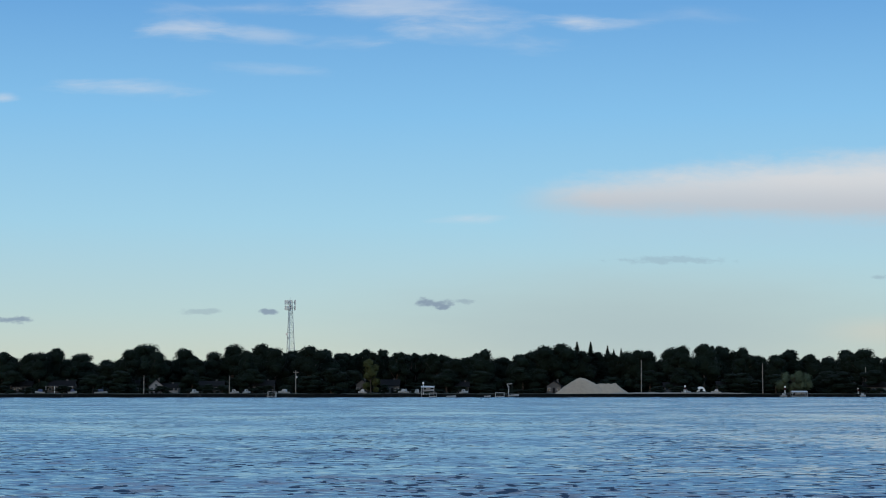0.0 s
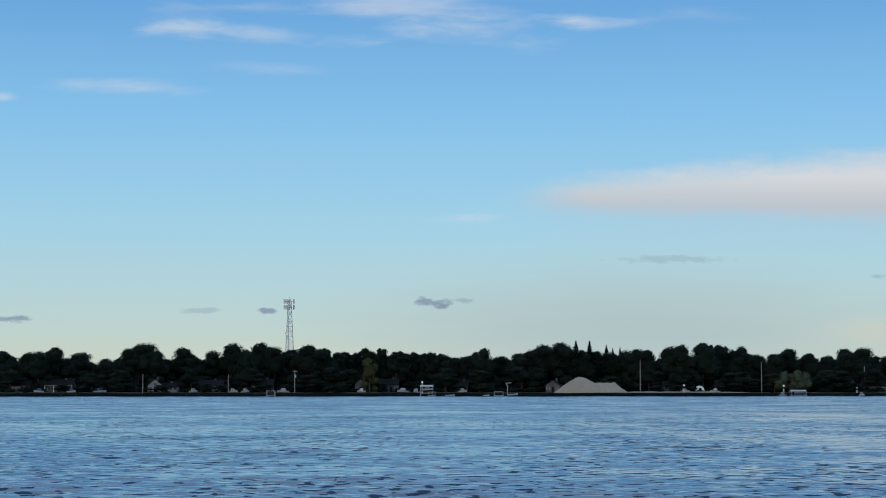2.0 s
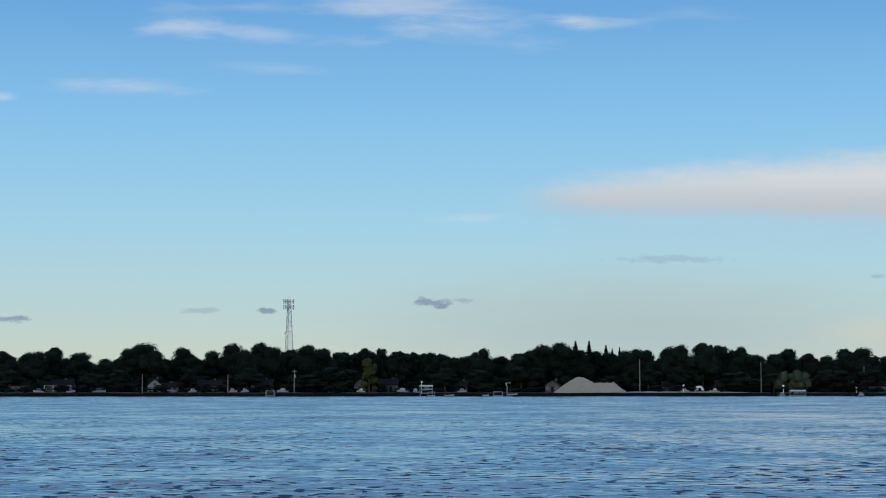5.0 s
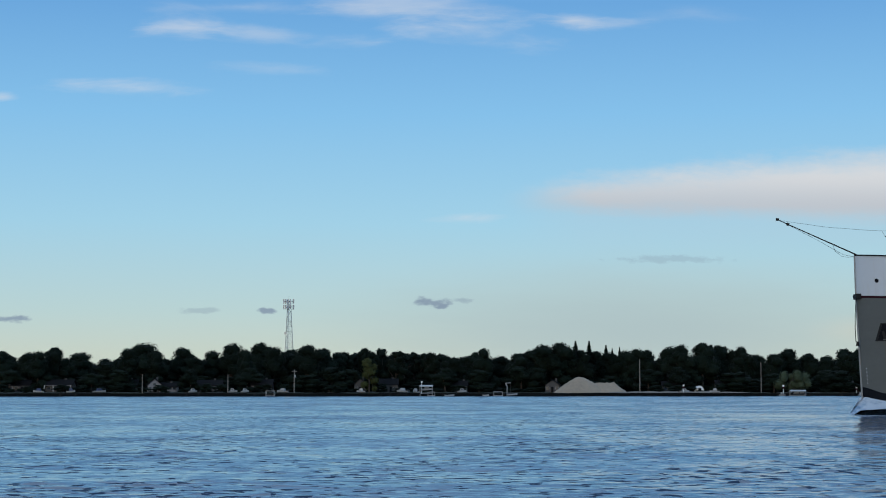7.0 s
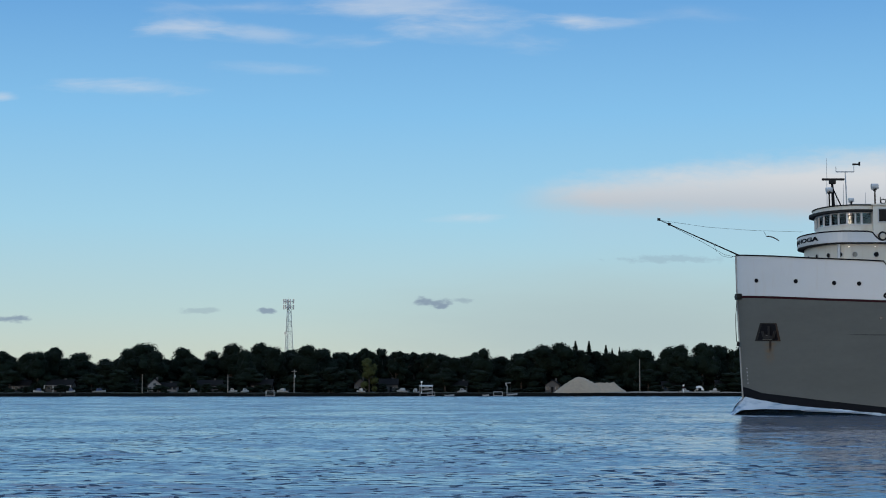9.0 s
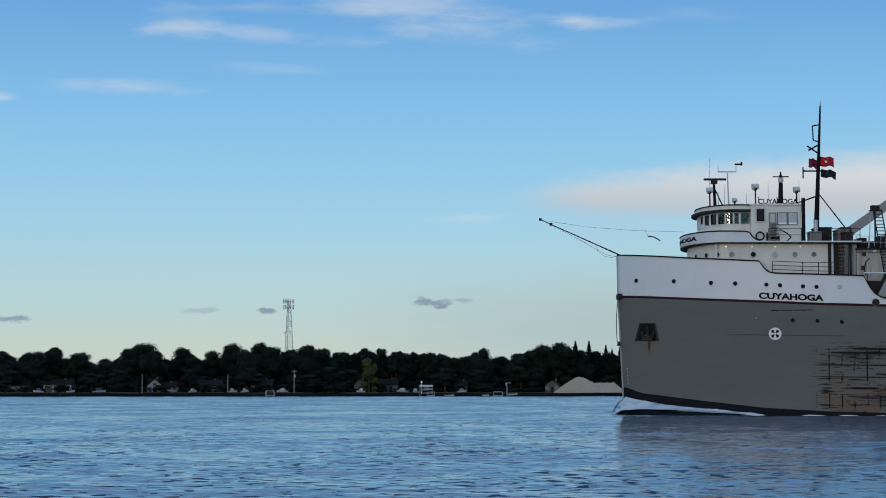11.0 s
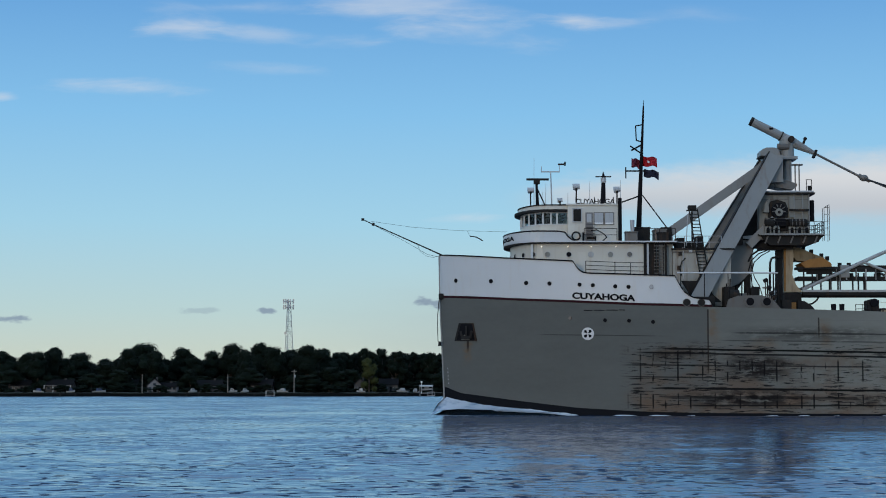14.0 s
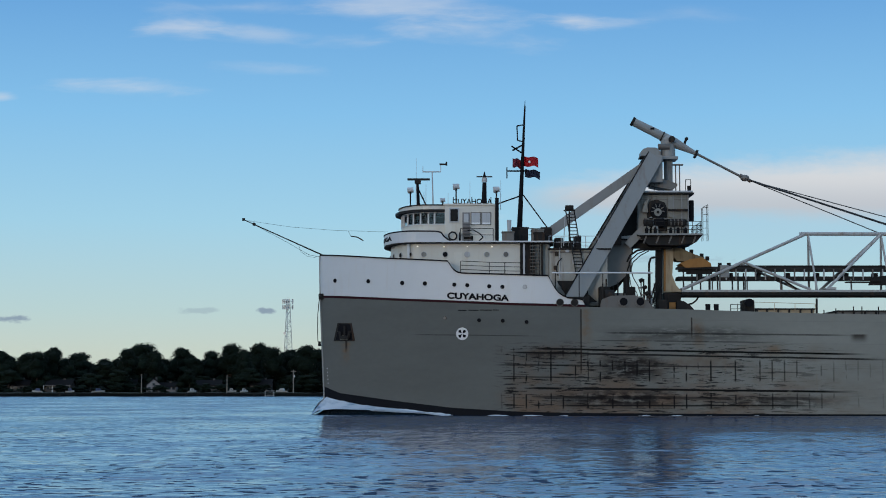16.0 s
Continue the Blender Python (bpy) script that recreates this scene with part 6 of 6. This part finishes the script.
# ---- bow wave ----
def bow_wave():
    """A lumpy ridge of broken water on each bow, and thin foam further along the side."""
    t = thing("bow_wave", "white foaming bow wave curling along the ship's stem", "wave", kind="stuff")

    def ridge(a0, a1, height, width, step=0.16, n=9):
        bm = bmesh.new()
        for sgn in (-1, 1):
            rows, a = [], a0
            while a <= a1:
                h, w = height(a), width(a)
                row = []
                for k in range(n + 1):
                    s = k / n
                    y0 = half_beam(max(a, 0.55), 0.5) if a > 0.55 else 0.0
                    lump = noise.noise((a * 0.9, s * 3, sgn * 7)) + 0.7 * noise.noise((a * 2.6, s * 6, 3 + sgn)) + 0.5 * noise.noise((a * 6, s * 14, 5 + sgn))
                    z = h * (1 - s) ** 1.4 * (1 + (0.28 if a > 0.5 else 0.7) * lump) + 0.03 * lump - 0.12 * s
                    row.append(bm.verts.new((a + 0.25 * s * lump - 0.5 * s, sgn * (y0 - 0.25 + w * s), z)))
                rows.append(row if sgn > 0 else row[::-1])
                a += step
            face_all(bm, rows)
        for f in bm.faces:
            f.smooth = True
        return bm

    def mound(a0, a1, height, width, foot, lumps, step=0.14, n=10):
        """Water heaped against the bow: from the plating out to a rolled edge at foot's height."""
        bm = bmesh.new()
        for sgn in (-1, 1):
            rows, a = [], a0
            while a <= a1:
                h, w, f = height(a), width(a), foot(a)
                row = []
                for k in range(n + 1):
                    s = k / n
                    y0 = half_beam(max(a, 0.55), 0.5) if a > 0.55 else 0.0
                    lump = noise.noise((a * 0.6, s * 2, sgn * 7)) + 0.5 * noise.noise((a * 1.9, s * 4, 3 + sgn)) + 0.35 * noise.noise((a * 6, s * 12, 5 + sgn))
                    z = f + (h - f) * (1 - s) ** 1.5 * (1 + lumps * lump) + 0.05 * lumps * lump
                    row.append(bm.verts.new((a + 0.15 * s * lump - 0.4 * s, sgn * (y0 - 0.2 + w * s), z)))
                rows.append(row if sgn > 0 else row[::-1])
                a += step
            face_all(bm, rows)
        for f in bm.faces:
            f.smooth = True
        return bm

    rise = lambda a: line([(-0.8, -0.25), (-0.5, 0.3), (-0.1, 0.95), (0.3, 1.4), (0.7, 1.62), (1.3, 1.56), (2.6, 1.25), (5, 0.85), (7.5, 0.6), (10.2, 0.28), (12, 0.05)], a)
    foot = lambda a: line([(-0.8, -0.3), (-0.4, -0.1), (0.5, 0.38), (2, 0.5), (6, 0.42), (10.2, 0.2), (12, 0.0), (13, -0.1)], a)
    wide = lambda a: line([(-0.8, 0.6), (-0.3, 1.3), (0.6, 1.7), (4, 1.2), (8, 0.6), (12, 0.25)], a)
    part("crest", mound(-0.8, 12.0, rise, wide, foot, 0.22), "churn", t, "pale foaming crest")
    part("water_face", mound(-0.4, 13.0, lambda a: foot(a) + 0.04, lambda a: 0.9 * wide(a) + 0.7, lambda a: -0.25, 0.12), "face", t, "smooth dark water under the foam")
    part("bead", mound(5.0, 11.8, lambda a: foot(a) + 0.22, lambda a: wide(a) + 0.12, lambda a: foot(a) - 0.08, 0.5), "foam", t)
    for a0, a1, w in ((14.5, 21.5, 0.3), (26.0, 33.5, 0.3), (37.0, 38.5, 0.2)):
        part("side_foam", ridge(a0, a1, lambda a: 0.14 + 0.08 * math.sin(a * 2.1), lambda a: w * (0.6 + 0.5 * math.sin(a * 1.3) ** 2) + 0.25, 0.2, 4), "foam", t)
    return t


wave = bow_wave()


# ---- things along the far bank ----
def spot(px, off):
    """A place on the bank by its bearing, off metres behind the seawall."""
    x = (px - 2.6 - 784) / F * SHORE
    for _ in range(6):
        d = shore(x) + off
        x = (px - 2.6 - 784) / F * d
    return x, d, 1.2 + min(off, 40) * 0.008


def house(px, off, wid, dep, wall_h, roof_h, mat, label, turn=0, gable=True, panes=3, porch=False):
    """A small dwelling: walls, pitched roof with eaves, windows, door, chimney."""
    x, y, z = spot(px, off)
    t = thing("house", label, "house", "houses on the far bank", pose(x, y, z, 0, 0, turn))
    w, d = wid / 2, dep / 2
    bm = bmesh.new()
    if gable:
        prof = [(-w, 0), (w, 0), (w, wall_h), (0, wall_h + roof_h), (-w, wall_h)]
        rows = [[bm.verts.new((a, s * d, h)) for a, h in prof] for s in (-1, 1)]
        over = [(-w - 0.4, wall_h - 0.25), (0, wall_h + roof_h + 0.18), (w + 0.4, wall_h - 0.25)]
        rb = bmesh.new()
        rr = [[rb.verts.new((a, s * (d + 0.4), h)) for a, h in over] + [rb.verts.new((a, s * (d + 0.4), h + 0.2)) for a, h in reversed(over)] for s in (-1, 1)]
    else:
        prof = [(-d, 0), (d, 0), (d, wall_h), (0, wall_h + roof_h), (-d, wall_h)]
        rows = [[bm.verts.new((s * w, a, h)) for a, h in prof] for s in (-1, 1)]
        over = [(-d - 0.4, wall_h - 0.25), (0, wall_h + roof_h + 0.18), (d + 0.4, wall_h - 0.25)]
        rb = bmesh.new()
        rr = [[rb.verts.new((s * (w + 0.4), a, h)) for a, h in over] + [rb.verts.new((s * (w + 0.4), a, h + 0.2)) for a, h in reversed(over)] for s in (-1, 1)]
    for b, r in ((bm, rows), (rb, rr)):
        face_all(b, r, True)
        b.faces.new(r[0][::-1]), b.faces.new(r[1])
        bmesh.ops.recalc_face_normals(b, faces=b.faces)
    part("wall", bm, mat, t)
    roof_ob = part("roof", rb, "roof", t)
    part("chimney", box(w * 0.3, w * 0.3 + 0.7, -0.3, 0.4, wall_h, wall_h + roof_h + 0.9), "siding_dim", roof_ob)
    for i in range(panes):
        a = -w + wid * (i + 0.5) / panes
        if i == panes // 2:
            part("door", box(a - 0.45, a + 0.45, -d - 0.06, -d + 0.05, 0.1, 2.1), "roof", t)
            continue
        wf = part("window", box(a - 0.65, a + 0.65, -d - 0.06, -d + 0.05, 0.9, 2.1), "siding", t)
        part("pane", box(a - 0.55, a + 0.55, -d - 0.09, -d, 1.0, 2.0), "glass", wf)
    if gable and roof_h > 1.8:
        wf = part("window", box(-0.6, 0.6, -d - 0.06, -d + 0.05, wall_h - 0.3, wall_h + 0.8), "siding", t)
        part("pane", box(-0.5, 0.5, -d - 0.09, -d, wall_h - 0.2, wall_h + 0.7), "glass", wf)
    if porch:
        part("porch_roof", box(-w, w, -d - 2.2, -d, 2.5, 2.65), "siding", t)
        for i in range(4):
            a = -w + 0.1 + (wid - 0.2) * i / 3
            part("porch_post", box(a - 0.08, a + 0.08, -d - 2.15, -d - 2.0, 0, 2.5), "boat", t)
    return t


house(277, 30, 5.2, 7, 2.7, 2.2, "siding", "two-storey white gabled house among dark trees", 12)
house(300, 32, 8.0, 6, 2.1, 1.2, "siding", "long low white wing beside a gabled house", 0, False, 5)
house(112, 32, 10, 7, 2.8, 1.6, "siding_dim", "low dim house with white posts under trees", 0, False, 4, True)
house(376, 30, 9.5, 7, 2.7, 1.6, "siding_dim", "low grey house under trees", 0, False, 5)
house(230, 34, 8, 7, 2.7, 1.8, "siding_dim", "dim brown house under the trees", 0, False, 4)
house(468, 30, 8, 7, 2.8, 1.8, "siding_dim", "low brown-grey house behind moored boats", 0, False, 4)
house(555, 32, 9, 7, 2.8, 1.7, "siding_dim", "dim low house under dark trees", 0, False, 4)
house(641, 30, 4.5, 6, 3.2, 1.8, "siding_dim", "narrow dim cottage beside a yellowish tree", 0, True, 3)
house(691, 26, 7.0, 7, 3.0, 1.9, "siding_dim", "brown house with a broad dark roof", 0, False, 4)
house(818, 28, 5.0, 6, 2.6, 1.5, "siding_dim", "small pale-fronted house under trees", 0, False, 3)
house(981, 24, 5.6, 6, 2.8, 1.8, "siding_dim", "pale gabled house beside the stone heap", -10, True, 3)
house(1188, 26, 7, 6, 2.6, 1.4, "siding_dim", "low grey building under trees", 0, False, 3)
house(1276, 22, 4.2, 5, 3.3, 1.2, "siding_dim", "small grey shed near the bank", 0, False, 3)
house(1550, 24, 12, 7, 2.6, 1.6, "siding_dim", "long dim house under trees", 0, False, 5)
house(1505, 20, 5, 5, 2.4, 1.4, "siding_dim", "small dim boathouse near the bank", 0, True, 3)
house(42, 34, 8, 6, 2.7, 1.6, "siding_dim", "dim house with a bright roof edge", 0, False, 4)


def quonset(px, off):
    x, y, z = spot(px, off)
    t = thing("shed", "white arched shed with a dark doorway", "shed", at=pose(x, y, z))
    bm = bmesh.new()
    rows = [[bm.verts.new((1.75 * math.cos(a), s * 2.5, 2.7 * math.sin(a))) for a in [i * math.pi / 12 for i in range(13)]] for s in (-1, 1)]
    face_all(bm, rows)
    bm.faces.new(rows[0]), bm.faces.new(rows[1][::-1])
    part("shell", bm, "boat", t)
    part("door", box(-0.55, 0.55, -2.56, -2.45, 0, 1.8), "roof", t)


quonset(1238, 10)


def utility_pole(px, top, off, label, arm=True, foot=None):
    x, y, z = spot(px, off)
    _, zt = ray(px - 2.6, top - 1.6, y)
    t = thing("utility_pole", label, "pole", "poles on the far bank", pose(x, y, z))
    h = zt - z
    part("post", tube((0, 0, -0.5), (0, 0, h), 0.21, 0.14, None, 8), "pole", t)
    if arm:
        part("crossarm", box(-1.0, 1.0, -0.08, 0.08, h - 0.8, h - 0.62), "pole", t)
        for a in (-0.85, 0.0, 0.85):
            part("insulator", tube((a, 0, h - 0.62), (a, 0, h - 0.4), 0.06, 0.05, None, 6), "pole", t)
        part("transformer", tube((0.32, 0, h - 2.9), (0.32, 0, h - 2.0), 0.26, 0.26, None, 10), "galv", t)


utility_pole(1134, 638, 6, "tall weathered pole by the stone heap", False)
utility_pole(524, 656, 6, "weathered utility pole near the water")
utility_pole(407, 665, 5, "short pale pole near the water", False)
utility_pole(256, 664, 6, "thin dim pole in front of trees", False)
utility_pole(1348, 643, 8, "weathered utility pole against dark trees", False)
utility_pole(1530, 650, 30, "dim utility pole by the wood", False)


def lofted(stns, bm=None):
    bm = bm or bmesh.new()
    rows = [[bm.verts.new(p) for p in ring] for ring in stns]
    face_all(bm, rows, True)
    bm.faces.new(rows[0][::-1]), bm.faces.new(rows[-1])
    bmesh.ops.recalc_face_normals(bm, faces=bm.faces)
    return bm


def boat_hull(length, beam_, depth):
    st = []
    for i in range(9):
        s = i / 8
        w = beam_ / 2 * (1 - max(0, (s - 0.45) / 0.56) ** 2)
        lift = 0.35 * depth * s * s
        x = (s - 0.5) * length
        st.append([(x, -w, depth + lift), (x, -w * 0.8, depth * 0.4 + lift * 0.7), (x, 0, 0.05 + lift), (x, w * 0.8, depth * 0.4 + lift * 0.7), (x, w, depth + lift)])
    return lofted(st)


def motor_boat(px, off, z, length, label, turn=0, cover="hullboat", cabin=True):
    length *= 0.8
    x, y, _ = spot(px, off)
    t = thing("motor_boat", label, "boat", "boats along the far bank", pose(x, y, z, 0, 0, turn))
    part("hull", boat_hull(length, length * 0.36, 0.75), "hullboat", t)
    if cabin:
        cb = part("cabin", lofted([[(-length * .2, s * length * .13, 0.8), (-length * .16, s * length * .11, 1.7), (length * .1, s * length * .11, 1.7), (length * .22, s * length * .12, 0.95)] for s in (-1, 1)]), cover, t)
        part("windscreen", box(-length * .1, length * .06, -length * .135, -length * .12, 1.2, 1.55), "glass", cb)
    part("outboard", box(-length * .56, -length * .49, -0.2, 0.2, 0.3, 1.3, None, 0.05), "black", t)


def boat_lift(px, off, wid, hgt, label, boat=True, canopy=True, mat="hullboat"):
    x, y, _ = spot(px, off)
    t = thing("boat_lift", label, "boat lift", "boat lifts along the far bank", pose(x, y, -0.6))
    w, d = wid / 2, 1.5
    for a in (-w, w):
        for b in (-d, d):
            part("post", box(a - 0.07, a + 0.07, b - 0.07, b + 0.07, -1, hgt + 0.6), mat, t)
    for b in (-d, d):
        part("beam", box(-w, w, b - 0.08, b + 0.08, hgt * 0.45, hgt * 0.45 + 0.18), mat, t)
        part("top_beam", box(-w, w, b - 0.08, b + 0.08, hgt + 0.45, hgt + 0.63), mat, t)
    if canopy:
        part("canopy", lofted([[(s * (w + 0.2), -d - 0.2, hgt + 0.6), (s * (w + 0.2), 0, hgt + 1.15), (s * (w + 0.2), d + 0.2, hgt + 0.6), (s * (w + 0.2), 0, hgt + 1.0)] for s in (-1, 1)]), mat, t)
    return t


def marker(px, off, h, label):
    x, y, z = spot(px, off)
    t = thing("marker_post", label, "post", at=pose(x, y, z))
    part("post", tube((0, 0, -0.3), (0, 0, h), 0.14, 0.12, None, 8), "boat", t)
    part("board", box(-0.45, 0.45, -0.18, -0.1, h * 0.5, h * 0.5 + 0.8), "red", t)
    part("top_board", box(-0.35, 0.35, -0.18, -0.1, h - 0.6, h), "boat", t)


boat_lift(757, -3.5, 4.6, 3.6, "tall white two-level boat lift with a canopy")
boat_lift(766, -2.0, 2.6, 1.6, "low pale boat hoist beside a taller lift", canopy=False)
marker(749, -2.5, 4.4, "pale post at the corner of a boat lift")
motor_boat(758, -3.5, 2.0, 5.4, "white motor boat raised on a lift")
boat_lift(884, -3.0, 3.3, 1.7, "low white open boat lift frame", canopy=False)
boat_lift(1412, -3.0, 5.8, 1.8, "white boat lift with a flat canopy")
motor_boat(1414, -3.0, 0.7, 5.0, "white motor boat on a low lift", cabin=False)
boat_lift(482, -2.5, 3.0, 2.0, "pale boat hoist by a dock", canopy=False)
motor_boat(504, 3.0, 1.2, 6.0, "white motor boat stored on the bank", 160)
motor_boat(715, 3.0, 1.3, 6.2, "white cabin cruiser stored on the bank", 150)
motor_boat(738, 4.0, 1.2, 4.5, "white motor boat tilted on a trailer", 120)
motor_boat(798, -4.0, -0.3, 4.6, "small white boat moored at the bank", 10, cabin=False)
motor_boat(908, -3.5, 0.1, 5.2, "white open boat beside a davit", 8, cabin=False)
motor_boat(862, -4.0, -0.3, 3.0, "small white skiff moored at the bank", 0, cabin=False)
motor_boat(180, 4.0, 1.2, 6.0, "white motor boat with dim cover on the bank", 20, "blue_cover")
motor_boat(73, 5.0, 1.2, 5.0, "dim covered motor boat on the bank", 170, "blue_cover")
motor_boat(437, 5.0, 1.2, 4.0, "small white boat on the bank", 30)
motor_boat(642, 5.0, 1.2, 4.2, "pale boat stored on the bank", 170)
motor_boat(820, 5.0, 1.2, 4.4, "pale boat stored beside a small house", 10)
motor_boat(1385, -3.0, -0.2, 3.6, "white boat moored by the willow", 10)
motor_boat(1524, -3.0, -0.2, 3.4, "small white water scooter at the bank", 20)
motor_boat(1212, 4.0, 1.2, 5.0, "white boat with a red and white mast on the bank", 10)
motor_boat(1266, 4.0, 1.2, 5.0, "dim white boat on the bank", 170)
motor_boat(130, 4.0, 1.2, 4.0, "pale covered boat on the bank", 0, "blue_cover")
motor_boat(345, 6.0, 1.2, 4.2, "white boat on the bank under trees", 30)
motor_boat(415, 6.0, 1.2, 4.5, "pale boat on the bank by a pole", 5)


def davit(px, off):
    x, y, _ = spot(px, off)
    t = thing("davit", "white curved davit over a boat", "davit", at=pose(x, y, -0.5))
    part("post", tube((0, 0, -0.5), (0.2, 0, 4.4), 0.2, 0.16, None, 8), "hullboat", t)
    part("arm", beam((-0.6, 0, 5.3), (1.5, 0, 5.5), 0.22, 0.3), "hullboat", t)
    part("knee", beam((0.1, 0, 4.2), (-0.5, 0, 5.4), 0.22, 0.35), "hullboat", t)
    part("fall", tube((1.4, 0, 5.4), (1.4, 0, 1.2), 0.04, 0.04, None, 5), "wire", t)


davit(899, -2.5)


def dock(px, length, off, label):
    x, y, _ = spot(px, off)
    t = thing("dock", label, "dock", "docks along the far bank", pose(x, y, 0))
    for i in range(int(length / 0.5)):
        part("plank", box(-length / 2 + i * 0.5, -length / 2 + i * 0.5 + 0.46, -0.9, 0.9, 0.72, 0.8), "dockwood", t)
    for i in range(max(2, int(length / 2.5))):
        a = -length / 2 + 0.3 + i * (length - 0.6) / (max(2, int(length / 2.5)) - 1)
        for b in (-0.8, 0.8):
            part("pile", tube((a, b, -1.2), (a, b, 1.5), 0.12, 0.1, None, 6), "dockwood", t)


for px, ln in ((470, 7), (770, 7), (885, 5), (1415, 9), (1385, 4), (700, 10), (345, 5), (1500, 5), (125, 6)):
    dock(px, ln, -3.0, "grey wooden dock on round piles")


marker(1211, 3, 3.2, "red and white marker post on the bank")
marker(1387, 2, 3.0, "white marker post beside the willow")
marker(1516, 2, 2.2, "white marker post near the bank")


# ---- the ship's parts, two levels deep at most ----
def settle(top):
    for o in [o for o in top.children if o.type == "EMPTY"]:
        first = next(c for c in o.children if c.type == "MESH")
        tagged(first, first.get("label", "") or o.get("label", ""))
        for c in list(o.children):
            c.parent = top
        bpy.data.objects.remove(o)
    for p in top.children:
        for q in p.children:
            for r in list(q.children):
                r.parent = p


settle(ship)


# ---- what moves ----
def motions():
    under_way = [(t, pose(-10.84 + 5.255 * (16 - t), 157, 0)) for t in (0, 2, 4, 6, 8, 10, 12, 14, 16)]
    walk(ship, under_way)
    walk(wave, under_way)
    walk(water, [(t, pose(7.0 - 0.9 * t, 4.0 - 0.5 * t, 0)) for t in (0, 4, 8, 12, 16)])


motions()
